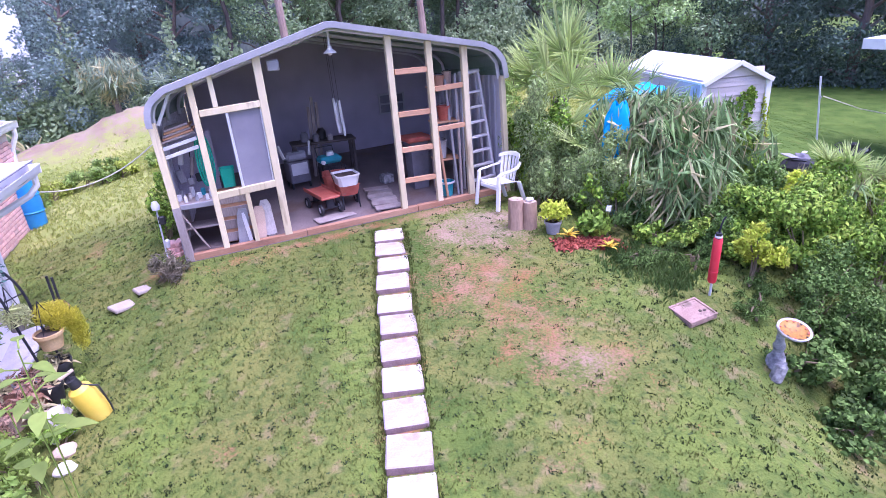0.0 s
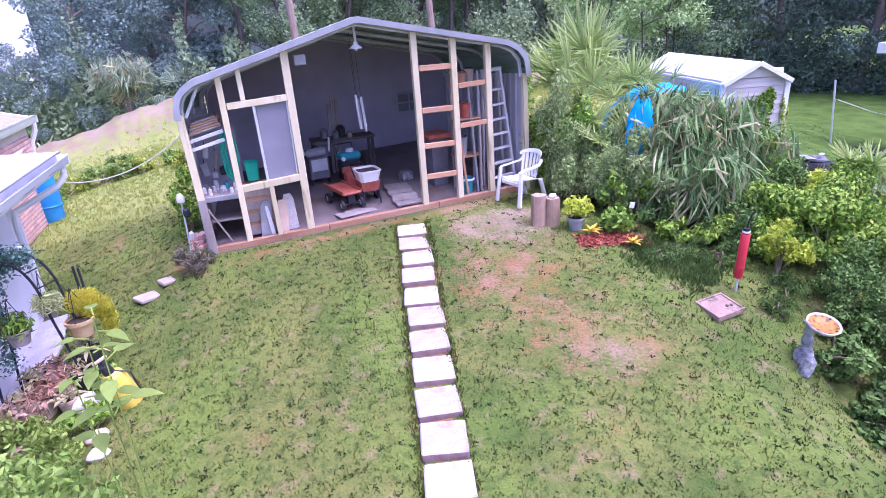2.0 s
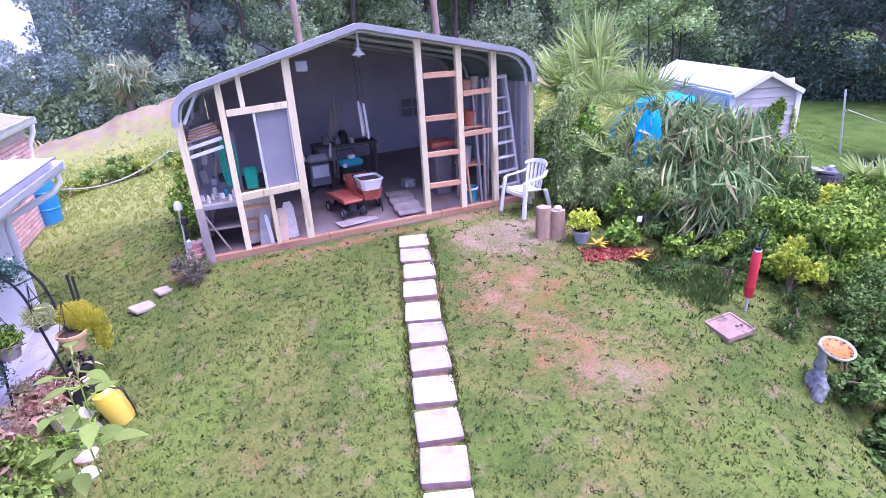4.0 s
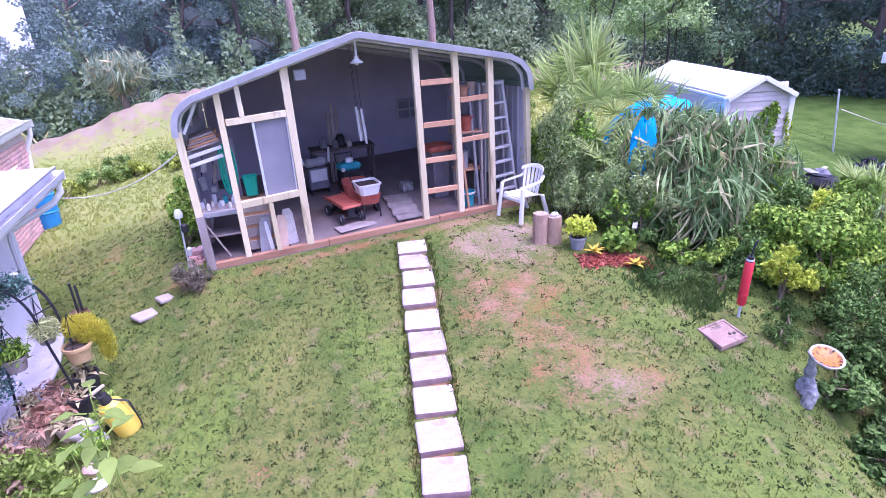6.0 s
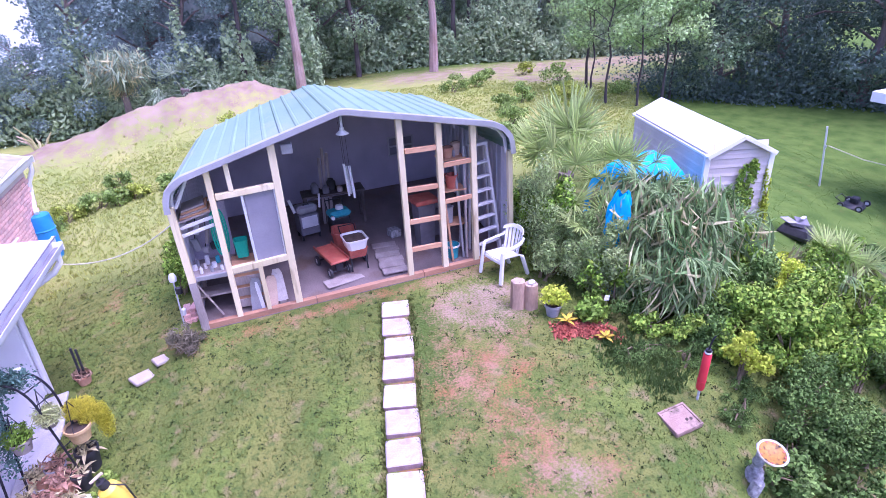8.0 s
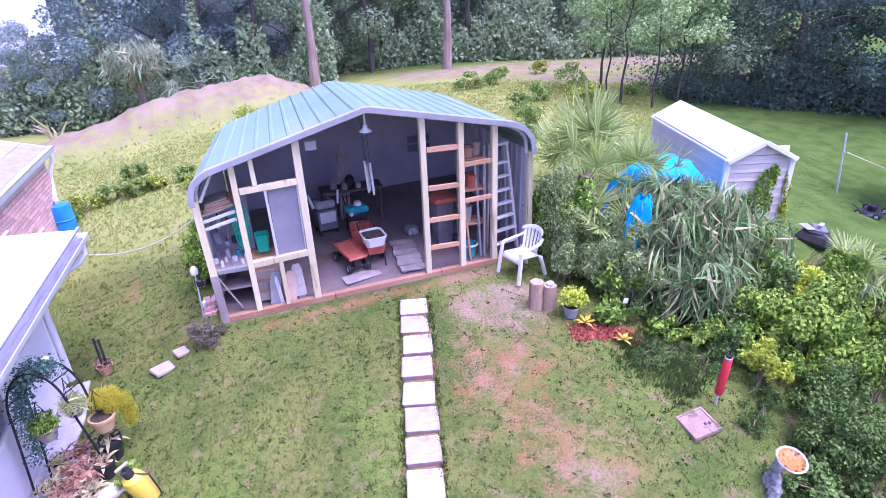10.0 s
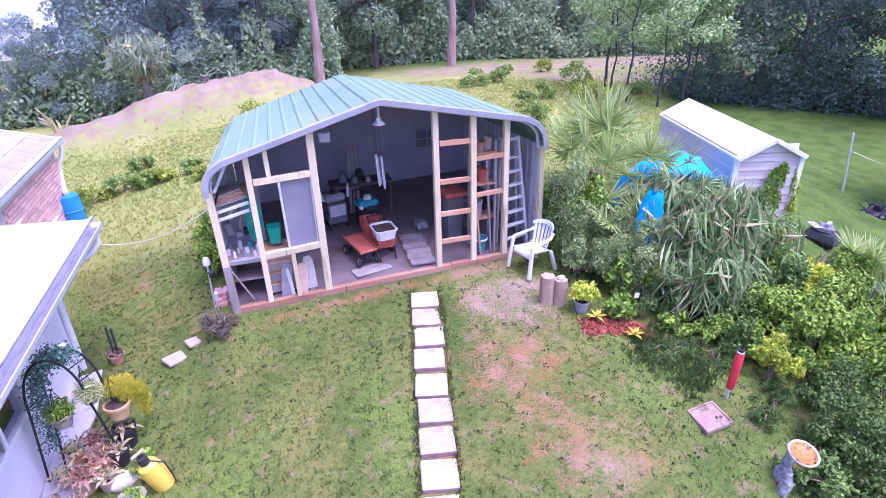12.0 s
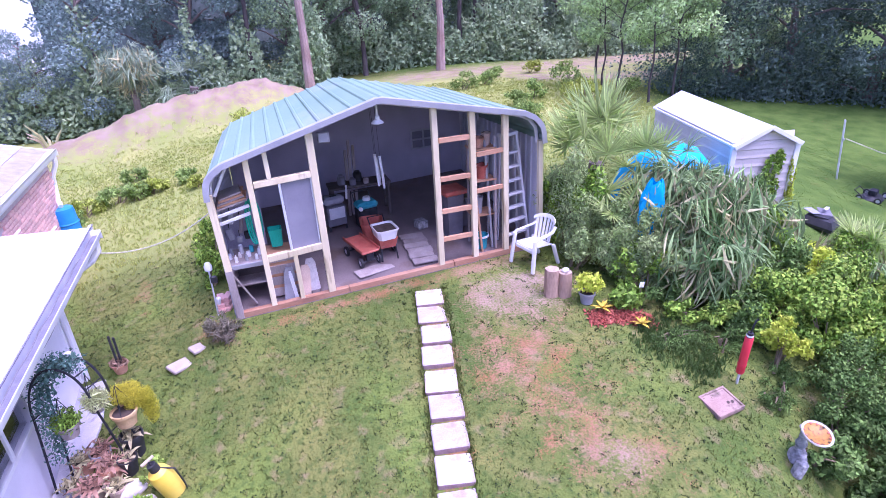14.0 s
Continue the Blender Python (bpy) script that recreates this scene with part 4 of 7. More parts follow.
PALM_PLACES = [
    # x, y, trunk height, size, leaves
    (2.30, -0.40, 1.40, 1.12, [("young", 6, 35, 80, PALM_LIGHT), ("young", 2, 0, 35, PALM_LIGHT), ("wide", 6, -60, -20, PALM)]),
    (3.12, -1.28, 1.30, 0.85, [("wide", 5, 5, 60, PALM), ("hang", 18, -45, 20, PALM), ("dry", 16, -80, -25, PALM_DRY)]),
    (3.55, -1.45, 1.25, 0.8, [("wide", 5, 10, 60, PALM), ("hang", 16, -45, 20, PALM), ("dry", 8, -75, -20, PALM_DRY)]),
    (3.05, -2.00, 0.90, 0.75, [("wide", 5, 10, 60, PALM), ("hang", 14, -50, 20, PALM), ("dry", 8, -75, -20, PALM_DRY)]),
    (4.20, -1.60, 0.85, 0.75, [("wide", 5, 10, 60, PALM), ("hang", 16, -40, 30, PALM), ("dry", 5, -75, -20, PALM_DRY)]),
    (5.68, -2.46, 0.50, 0.72, [("young", 7, 20, 75, PALM_LIGHT), ("hang", 14, -25, 35, PALM), ("dry", 7, -60, 0, PALM_DRY)]),
    (6.9, -3.4, 0.80, 0.85, [("wide", 10, 10, 75, PALM), ("hang", 12, -25, 30, PALM), ("dry", 5, -60, -20, PALM_DRY)]),
]
for x, y, h, s, crown in PALM_PLACES:
    palm(x, y, h, "tall palm with broad light green fans standing upright" if s > 1 else "fan palm with long grey-green drooping leaves and some dry fronds", crown, s, upright=((55, 80, 1.25), (105, 62, 1.15), (5, 66, 1.15), (150, 45, 1.0)) if s > 1 else ())
palm(2.48, -1.32, 0.75, "young palm with broad light green upright fans", [("young", 2, 25, 60, PALM_LIGHT), ("wide", 3, -60, 0, PALM)], 0.8, 20, upright=((70, 60, 0.75),))
palm(2.92, -0.62, 1.20, "slender palm with a broad green fan before the blue tarpaulin", [("young", 2, 25, 60, PALM_LIGHT), ("wide", 3, -60, -10, PALM)], 0.75, 60, upright=((20, 72, 0.85), (80, 58, 0.8), (-40, 40, 0.7)))

BUSHES = [
    (2.30, -1.80, [(0, 0, 0.88, 0.26, 0.18, 0.36), (0.28, 0.05, 0.84, 0.2, 0.16, 0.36), (0.1, 0, 0.3, 0.3, 0.2, 0.3)], 3600, 0.075, 0.024, SOFT, "feathery grey-green growth before the blue bundle"),
    (4.35, -3.85, [(0, 0, 0.42, 0.45, 0.35, 0.45), (0.5, 0.2, 0.45, 0.4, 0.35, 0.45)], 2200, 0.075, 0.05, VINE, "tall bright vine filling the hedge behind the birdbath"),
    (5.2, -3.65, [(0, 0, 0.45, 0.5, 0.4, 0.5), (0.5, -0.1, 0.4, 0.4, 0.35, 0.42)], 2200, 0.075, 0.05, VINE, "thick creeper at the outer side of the hedge"),
    (5.7, -4.3, [(0, 0, 0.45, 0.6, 0.5, 0.5)], 1800, 0.08, 0.045, SHRUB, "dense dark shrub at the outer side of the hedge"),
    # dark leaf material here carries the deep shadow beneath the palms
    (3.62, -1.85, [(0, 0, 0.75, 0.34, 0.25, 0.6), (0.4, 0.1, 0.85, 0.3, 0.25, 0.5), (-0.1, -0.2, 0.35, 0.35, 0.25, 0.38)], 2600, 0.11, 0.04, SHRUB, "creeper hanging down over the palms, leaves darkened for shade"),
    (4.15, -2.0, [(0, 0, 0.6, 0.35, 0.28, 0.5), (0.4, 0.1, 0.5, 0.3, 0.25, 0.45)], 1800, 0.11, 0.04, VINE, "pale green creeper draped beside the garden shed"),
    (1.72, -0.95, [(0, 0, 0.42, 0.3, 0.32, 0.45), (0.25, -0.3, 0.35, 0.3, 0.25, 0.36)], 3200, 0.07, 0.028, SOFT, "light green weedy growth beside the logs"),
    (2.10, -1.70, [(0, 0, 0.35, 0.34, 0.26, 0.38), (0.4, -0.1, 0.4, 0.3, 0.25, 0.42)], 1500, 0.085, 0.045, VINE, "mid-green leafy growth above the flower bed"),
    (2.05, -0.75, [(0, 0, 1.0, 0.32, 0.3, 0.42)], 1200, 0.085, 0.045, VINE, "bright leafy growth through the feathery shrub"),
    # x, y, lumps, leaves, leaf length, width, material, label
    (1.85, -0.62, [(0, 0, 0.95, 0.40, 0.42, 0.85), (0.35, -0.35, 0.5, 0.38, 0.35, 0.55), (-0.05, 0.5, 0.6, 0.25, 0.4, 0.65)], 9000, 0.07, 0.022, SOFT, "feathery grey-green shrub beside the shed"),
    (2.20, -1.35, [(0, 0, 0.62, 0.40, 0.36, 0.62), (0.3, -0.45, 0.4, 0.3, 0.3, 0.4)], 8000, 0.07, 0.022, SOFT, "feathery grey-green shrub under the palms"),
    (2.22, -1.02, [(0, 0, 0.7, 0.34, 0.36, 0.62), (0.1, -0.45, 0.5, 0.35, 0.3, 0.5)], 7500, 0.07, 0.022, SOFT, "tall feathery shrub among the palms"),
    (1.72, -0.1, [(0, 0, 0.6, 0.14, 0.4, 0.6)], 900, 0.10, 0.05, VINE, "broad-leaved weeds against the shed's side"),
    (2.55, -2.15, [(0, 0, 0.25, 0.4, 0.32, 0.3), (0.4, -0.3, 0.2, 0.35, 0.3, 0.26)], 2300, 0.07, 0.04, SHRUB, "low dark leafy plants below the palms"),
    (2.95, -2.85, [(0, 0, 0.28, 0.4, 0.35, 0.32), (0.3, 0.35, 0.35, 0.4, 0.3, 0.36)], 2300, 0.07, 0.04, SHRUB, "dark leafy undergrowth beside the red post"),
    # dark leaves again in place of the palms' shadow
    (3.9, -2.45, [(0, 0, 0.42, 0.45, 0.35, 0.45), (-0.5, -0.2, 0.3, 0.35, 0.3, 0.35), (0.4, 0.1, 0.35, 0.4, 0.3, 0.4)], 2900, 0.075, 0.05, SHRUB, "green vine heaped over a shrub, leaves darkened for shade"),
    (4.3, -3.15, [(0, 0, 0.42, 0.5, 0.4, 0.48), (0.6, 0.3, 0.4, 0.5, 0.4, 0.45), (-0.45, -0.05, 0.3, 0.3, 0.3, 0.35)], 3300, 0.075, 0.05, VINE, "thick bright green vine beside the lawn"),
    (5.3, -3.2, [(0, 0, 0.45, 0.6, 0.5, 0.5)], 2100, 0.08, 0.05, VINE, "heap of bright green creeper by the palms"),
    (5.5, -2.3, [(0, 0, 0.4, 0.5, 0.35, 0.42), (0.5, 0.05, 0.35, 0.4, 0.3, 0.38)], 2300, 0.08, 0.045, VINE, "bright green creeper in front of the far lawn"),
    (6.4, -2.55, [(0, 0, 0.45, 0.5, 0.4, 0.48)], 1700, 0.08, 0.045, SHRUB, "dark green shrub at the far end of the hedge"),
    (4.95, -1.75, [(0, 0, 0.26, 0.5, 0.3, 0.3)], 1100, 0.07, 0.04, LIME, "yellowish leafy weeds behind the palms"),
    (2.94, -3.48, [(0, 0, 0.42, 0.22, 0.2, 0.2), (0.16, -0.1, 0.30, 0.18, 0.16, 0.18)], 1100, 0.075, 0.04, LIME, "yellow-green shrub beside the red post"),
    (3.45, -2.75, [(0, 0, 0.4, 0.45, 0.4, 0.42), (-0.3, -0.25, 0.25, 0.35, 0.3, 0.3), (0.35, -0.2, 0.35, 0.35, 0.3, 0.4)], 2800, 0.075, 0.05, VINE, "bright green vine hanging over the bed's edge"),
    (3.7, -3.45, [(0, 0, 0.4, 0.45, 0.4, 0.45), (-0.35, 0.1, 0.3, 0.35, 0.3, 0.35)], 2400, 0.08, 0.05, VINE, "tangled green vine behind the yellow-green shrub"),
    (2.55, -3.05, [(0, 0, 0.10, 0.3, 0.25, 0.13), (0.3, 0.1, 0.16, 0.25, 0.25, 0.2)], 1500, 0.10, 0.012, SHRUB, "low dark weeds spreading into the lawn"),
    (1.95, -2.75, [(0, 0, 0.06, 0.35, 0.2, 0.08), (0.35, -0.1, 0.08, 0.3, 0.2, 0.11)], 1100, 0.09, 0.012, SHRUB, "low dark weeds below the mulch"),
    (2.6, -3.85, [(0, 0, 0.08, 0.25, 0.25, 0.11), (0.25, 0.2, 0.14, 0.25, 0.25, 0.18)], 1100, 0.10, 0.012, SHRUB, "low dark weeds beside the concrete lid"),
    (2.35, -2.5, [(0, 0, 0.14, 0.35, 0.22, 0.16), (0.4, -0.25, 0.16, 0.3, 0.22, 0.2)], 1300, 0.07, 0.045, VINE, "low green leafy plants along the bed"),
    (4.68, -2.46, [(0, 0, 0.42, 0.28, 0.25, 0.25), (0.25, 0.1, 0.3, 0.25, 0.2, 0.22)], 1100, 0.075, 0.045, LIME, "yellow-green shrub between the palms"),
    (3.35, -3.95, [(0, 0, 0.3, 0.35, 0.35, 0.35), (0.45, 0.1, 0.35, 0.4, 0.35, 0.4)], 2900, 0.06, 0.038, SHRUB, "leafy dark green undergrowth behind the birdbath"),
    (2.48, -4.42, [(0, 0, 0.12, 0.2, 0.18, 0.15), (0.2, -0.25, 0.14, 0.22, 0.2, 0.17)], 800, 0.075, 0.06, SHRUB, "clover-like dark green leaves behind the birdbath"),
    (2.85, -4.5, [(0, 0, 0.16, 0.35, 0.28, 0.2), (0.4, 0.25, 0.25, 0.4, 0.3, 0.3)], 900, 0.09, 0.08, SHRUB, "broad-leaved dark green plants beside the birdbath"),
    (3.0, -4.95, [(0, 0, 0.2, 0.32, 0.25, 0.24), (0.4, 0.1, 0.3, 0.3, 0.25, 0.3)], 900, 0.09, 0.07, SHRUB, "broad-leaved plants crowding the lawn's edge"),
    (3.2, -4.2, [(0, 0, 0.3, 0.3, 0.25, 0.3), (0.25, -0.3, 0.3, 0.3, 0.25, 0.32)], 2200, 0.06, 0.036, SHRUB, "dark tangled shrub behind the birdbath"),
    (3.9, -4.55, [(0, 0, 0.35, 0.6, 0.6, 0.42)], 3200, 0.07, 0.04, SHRUB, "dark green undergrowth at the lawn's edge"),
    (4.9, -4.0, [(0, 0, 0.45, 0.6, 0.6, 0.5)], 2800, 0.07, 0.04, SHRUB, "dense green thicket at the lawn's edge"),
    (2.45, -5.2, [(0, 0, 0.12, 0.4, 0.4, 0.16), (0.7, 0.0, 0.2, 0.4, 0.4, 0.25)], 1300, 0.09, 0.06, SHRUB, "broad-leaved ground cover at the lawn's edge"),
]
for x, y, blobs, count, ln, wd, m, label in BUSHES:
    bush("shrub", label, x, y, blobs, count, ln, wd, m)

# ---------------------------------------------------------------- woods
def tree_parts(seed, height, spread, crown, material, trunk=0.2, bark=BARK, count=2600, leaf=0.26, first=0.35):
    """Trunk, limbs and crown meshes of one kind of tree."""
    r = random.Random(seed)
    g = Geo()
    bend = [Vector((r.uniform(-0.011, 0.011) * height * i, r.uniform(-0.011, 0.011) * height * i, height * i / 6)) for i in range(7)]
    g.tube([p - Vector((0, 0, 0.15 if i == 0 else 0)) for i, p in enumerate(bend)], [trunk * (1.25 if i == 0 else 1.0 - 0.13 * i) for i in range(7)], 9)
    limbs, blobs = Geo(), []
    for k in range(crown):
        f = first + (0.98 - first) * k / max(crown - 1, 1)
        i = min(int(f * 6), 5)
        foot = bend[i].lerp(bend[i + 1], f * 6 - i)
        a = 2.4 * k + r.uniform(-0.4, 0.4)
        reach = spread * (1.1 - 0.6 * abs(f - 0.55)) * r.uniform(0.6, 1.0)
        tip = foot + Vector((math.cos(a) * reach, math.sin(a) * reach, reach * r.uniform(0.15, 0.6)))
        limbs.tube([foot, foot.lerp(tip, 0.5) + Vector((0, 0, 0.1 * reach)), tip], [trunk * 0.38, trunk * 0.22, trunk * 0.06], 6)
        size = spread * r.uniform(0.3, 0.5)
        blobs.append((*tip, size, size, size * 0.7))
    c, way = cloud(count, blobs, 0.3)
    n = way + 0.9 * rng.normal(size=c.shape) * np.linalg.norm(way, axis=1, keepdims=True)
    return g.mesh("trunk"), limbs.mesh("limb"), leaves("crown", c, n + np.array([0, 0, 0.3]), rng.normal(size=c.shape), leaf * rng.uniform(0.6, 1.4, count), leaf * 0.6 * rng.uniform(0.7, 1.3, count)), material, bark


def plant_tree(kind, x, y, label, scale=1.0, turn=0.0, group="trees at the edge of the field"):
    trunk, limbs, crown, material, bark = kind
    ob = thing("tree", label, "tree", Matrix.Translation(on(x, y)) @ pose(0, 0, 0, 0, 0, turn) @ Matrix.Scale(scale, 4), group)
    for name, me, m in (("trunk", trunk, bark), ("limb", limbs, bark), ("crown", crown, material)):
        part(name, me, m, ob)
    return ob


OAK = tree_parts(3, 8.0, 2.6, 20, WOODS, 0.2, count=12000, leaf=0.17, first=0.04)
OAK_DEEP = tree_parts(6, 8.0, 2.6, 20, WOODS_DEEP, 0.2, count=13000, leaf=0.15, first=0.03)
OAK_HAZE = tree_parts(5, 8.5, 2.7, 20, WOODS_HAZE, 0.2, count=12000, leaf=0.17, first=0.03)
PINE = tree_parts(11, 14.0, 2.2, 10, WOODS, 0.19, PINE_BARK, 1600, 0.3, first=0.6)
STRAIGHT = tree_parts(17, 11.0, 2.0, 9, WOODS, 0.12, DARK_BARK, 1400, 0.25, first=0.5)
SAPLING = tree_parts(14, 4.4, 1.2, 14, WOODS_LIGHT, 0.042, DARK_BARK, count=3000, leaf=0.12, first=0.42)
r = random.Random(4)
for x, y in ((0.35, 18.4), (6.75, 19.6)):
    plant_tree(PINE, x, y, "tall pine with a straight pinkish trunk", 1.0, r.uniform(0, 360))
# the first four trees carry the haze tint in their leaves
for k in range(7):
    plant_tree(OAK_HAZE if k < 4 else OAK, -8.0 + 1.95 * k + r.uniform(-0.5, 0.5), 21.5 + r.uniform(-0.8, 1.8) + 0.2 * k, "dense blue-green tree of the far woods", r.uniform(0.75, 1.0), r.uniform(0, 360))
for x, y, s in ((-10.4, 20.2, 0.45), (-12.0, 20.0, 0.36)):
    plant_tree(OAK_HAZE, x, y, "low tree at the end of the woods, tinted blue-green with haze", s, r.uniform(0, 360))
for x, y in ((-1.9, 20.2), (3.5, 21.6), (8.8, 22.0), (9.6, 22.4), (11.9, 22.0)):
    plant_tree(STRAIGHT, x, y, "straight dark-trunked tree at the edge of the woods", r.uniform(0.8, 1.1), r.uniform(0, 360))
for k in range(12):
    plant_tree(OAK, 4.6 + 1.9 * k + r.uniform(-0.6, 0.6), 24.8 + r.uniform(-1.0, 2.5) - 0.15 * k, "dense dark green tree of the far woods", r.uniform(0.75, 1.1), r.uniform(0, 360))
for x, y, s in ((14.0, 9.2, 0.75), (15.4, 8.0, 0.8), (17.0, 6.0, 0.85), (16.8, 11.0, 1.0), (18.3, 5.2, 0.9), (20, 4.0, 0.9)):
    plant_tree(OAK if x < 15 else OAK_DEEP, x, y, "broad dark tree behind the garden shed", s, r.uniform(0, 360))
for x, y in ((9.1, 9.6), (8.95, 8.5), (9.8, 8.0), (11.3, 8.7), (12.2, 9.4)):
    plant_tree(SAPLING, x, y, "thin young tree with light green leaves in the field", r.uniform(0.85, 1.05), r.uniform(0, 360))
plant_tree(SAPLING, 10.1, 11.5, "thin dark-stemmed tree by the dirt track", 1.25, 40)
palm(-6.5, 18.3, 3.0, "shaggy palm with hanging grey-green leaves at the edge of the woods", [("hang", 14, -20, 35, PALM_FAR), ("hang", 26, -70, -10, PALM_FAR), ("dry", 10, -88, -60, PALM_DRY)], 1.15, group="palms at the edge of the woods")
palm(-4.3, 18.6, 1.3, "broad palm with drooping leaves at the edge of the woods", [("wide", 3, 10, 70, PALM_FAR), ("hang", 24, -60, 20, PALM_FAR)], 1.7, group="palms at the edge of the woods")

# undergrowth of the woods: one mass of leaves nobody could count
n = 68000
ux = rng.uniform(-14, 24, n)
uy = np.where(ux < 1.5, 19.2, 22.6 - 0.25 * (ux - 1.5)) + rng.gamma(2.0, 0.9, n)
top = np.where(ux < -9.4, np.clip(4.8 + 1.0 * (ux + 9.4), 2.6, 4.8), 3.6 + 1.2 * np.sin(1.3 * ux) + 0.8 * np.sin(3.1 * ux + 1))
top = top * np.where(np.sin(2.2 * ux + 0.8 * np.sin(5 * ux)) > 0.1, 1.0, 0.55)
uz = lie(ux, uy) + rng.beta(1.1, 1.8, n) * top
woods_mesh = leaves("undergrowth", np.stack([ux, uy, uz], 1), rng.normal(size=(n, 3)) + np.array([0, -0.8, 0.5]), rng.normal(size=(n, 3)), rng.uniform(0.10, 0.32, n), rng.uniform(0.06, 0.18, n))
tagged(part("undergrowth", woods_mesh, UNDER), "dense dark undergrowth along the edge of the woods", "undergrowth", kind="stuff")
n = 24000
ux = rng.uniform(11.8, 23, n)
uy = 9.0 - 0.82 * (ux - 11.8) + rng.gamma(2.0, 0.8, n)
uz = lie(ux, uy) + rng.beta(1.0, 1.5, n) * (1.5 + 0.9 * np.sin(1.7 * ux))
right_mesh = leaves("thicket", np.stack([ux, uy, uz], 1), rng.normal(size=(n, 3)) + np.array([-0.3, -0.8, 0.5]), rng.normal(size=(n, 3)), rng.uniform(0.06, 0.16, n), rng.uniform(0.04, 0.09, n))
tagged(part("thicket", right_mesh, WOODS_DEEP), "dense dark thicket behind the garden shed", "undergrowth", kind="stuff")
# far off behind the woods: a sheet coloured as the shade between trees
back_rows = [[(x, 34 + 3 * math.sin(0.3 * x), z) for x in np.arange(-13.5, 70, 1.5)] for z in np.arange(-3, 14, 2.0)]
tagged(part("backdrop", Geo().slab(back_rows, (0, 0.3, 0)), stuff_of("deep shade of the woods", (0.06, 0.08, 0.08), (0.15, 0.19, 0.18), 0.6, 0.95, bump=0, fine=4, speck=0.5)), "dark sheet standing in for the shade within the far woods", "woods", kind="structure")

# bright overcast sky seen low through the gap beside the woods
haze = bpy.data.materials.new("bright overcast sky")
haze.use_nodes = True
glow = haze.node_tree.nodes.new("ShaderNodeEmission")
glow.inputs[0].default_value, glow.inputs[1].default_value = (0.93, 0.96, 1.0, 1), 0.55
haze.node_tree.links.new(glow.outputs[0], haze.node_tree.nodes["Material Output"].inputs[0])
tagged(part("backdrop", Geo().slab([[(x, 170, z) for x in (-160, -60, 30)] for z in (-30, 10, 40)], (0, 0.5, 0)), haze), "white overcast sky low beyond the woods", "sky", kind="structure")

# ---------------------------------------------------------------- lawn blades
def tufts(name, xs, ys, high, wide, material, label, per=4, spread=0.018):
    n = len(xs)
    xs, ys = np.repeat(xs, per) + rng.normal(0, spread + 0.3 * wide, n * per), np.repeat(ys, per) + rng.normal(0, spread + 0.3 * wide, n * per)
    hs = np.broadcast_to(np.repeat(np.broadcast_to(high, n), per), n * per) * rng.uniform(0.5, 1.25, n * per)
    a = rng.uniform(0, 2 * math.pi, n * per)
    lean = rng.uniform(0.1, 0.8, n * per) * hs
    z = lie(xs, ys) - 0.01
    w = wide * rng.uniform(0.6, 1.3, n * per)
    side = np.stack([-np.sin(a), np.cos(a), 0 * a], 1) * w[:, None] / 2
    foot = np.stack([xs, ys, z], 1)
    tip = foot + np.stack([np.cos(a) * lean, np.sin(a) * lean, hs], 1)
    mid = foot + np.stack([np.cos(a) * lean * 0.35, np.sin(a) * lean * 0.35, hs * 0.6], 1)
    verts = np.stack([foot - side, foot + side, mid + side * 0.8, tip, mid - side * 0.8], 1).reshape(-1, 3)
    faces = (np.arange(n * per)[:, None] * 5 + np.arange(5)[None]).tolist()
    return tagged(part(name, from_arrays(name, verts.tolist(), faces), material), label, "grass", kind="stuff")


n = 44000
xs, ys = rng.uniform(-6.4, 5.5, n), rng.uniform(-9, 6.6, n)
keep = (rng.random(n) > 1.05 * bare_at(xs, ys)) & (field_at(xs, ys) < 0.4) & (rng.random(n) < (ys + 9.2) / 2) & ~((ys > -0.1) & (ys < 3.5) & (xs > -3.3) & (xs < 1.75))
tufts("lawn_grass", xs[keep], ys[keep], 0.035, 0.011, GRASS, "short patchy mown lawn grass")
n = 6000
xs, ys = rng.uniform(5.5, 13, n), rng.uniform(-2.2, 6.0, n)
keep = (field_at(xs, ys) < 0.5) & ~((ys > -1.0) & (ys < 2.6) & (xs < 6.5))
# blade colour also includes the shade from the trees
tufts("far_lawn_grass", xs[keep], ys[keep], 0.022, 0.014, leaf_of("lush lawn blades darkened for tree shade", (0.098, 0.17, 0.026), (0.155, 0.23, 0.043), 0.5, 0.7, 0.15), "short green lawn grass beyond the garden shed")
xs, ys = [v.ravel() for v in np.meshgrid(np.arange(-5.5, 3.3, 0.12), np.arange(-6.8, 3.0, 0.12))]
n = len(xs)
xs, ys = xs + rng.uniform(-0.1, 0.1, n), ys + rng.uniform(-0.1, 0.1, n)
keep = (rng.random(n) > 0.6 * bare_at(xs, ys)) & (rng.random(n) < 0.34 - 0.04 * ys) & ~((ys > -0.15) & (ys < 3.5) & (xs > -3.3) & (xs < 1.75))
tufts("lawn_weeds", xs[keep], ys[keep], 0.024, 0.021, leaf_of("low lawn weeds", (0.02, 0.038, 0.011), (0.052, 0.085, 0.024), 0.05), "dark low weeds dotted over the lawn", 12, 0.012)
n = 36000
xs, ys = rng.uniform(-11, 14, n), rng.uniform(2.5, 15, n)
keep = (rng.random(n) < field_at(xs, ys)) & (rng.random(n) > 1.2 * bare_at(xs, ys)) & (rng.random(n) < 1.3 - 0.035 * ys)
tufts("field_grass", xs[keep], ys[keep], 0.06, 0.022, MEADOW, "tall yellow-green grass of the rough field")
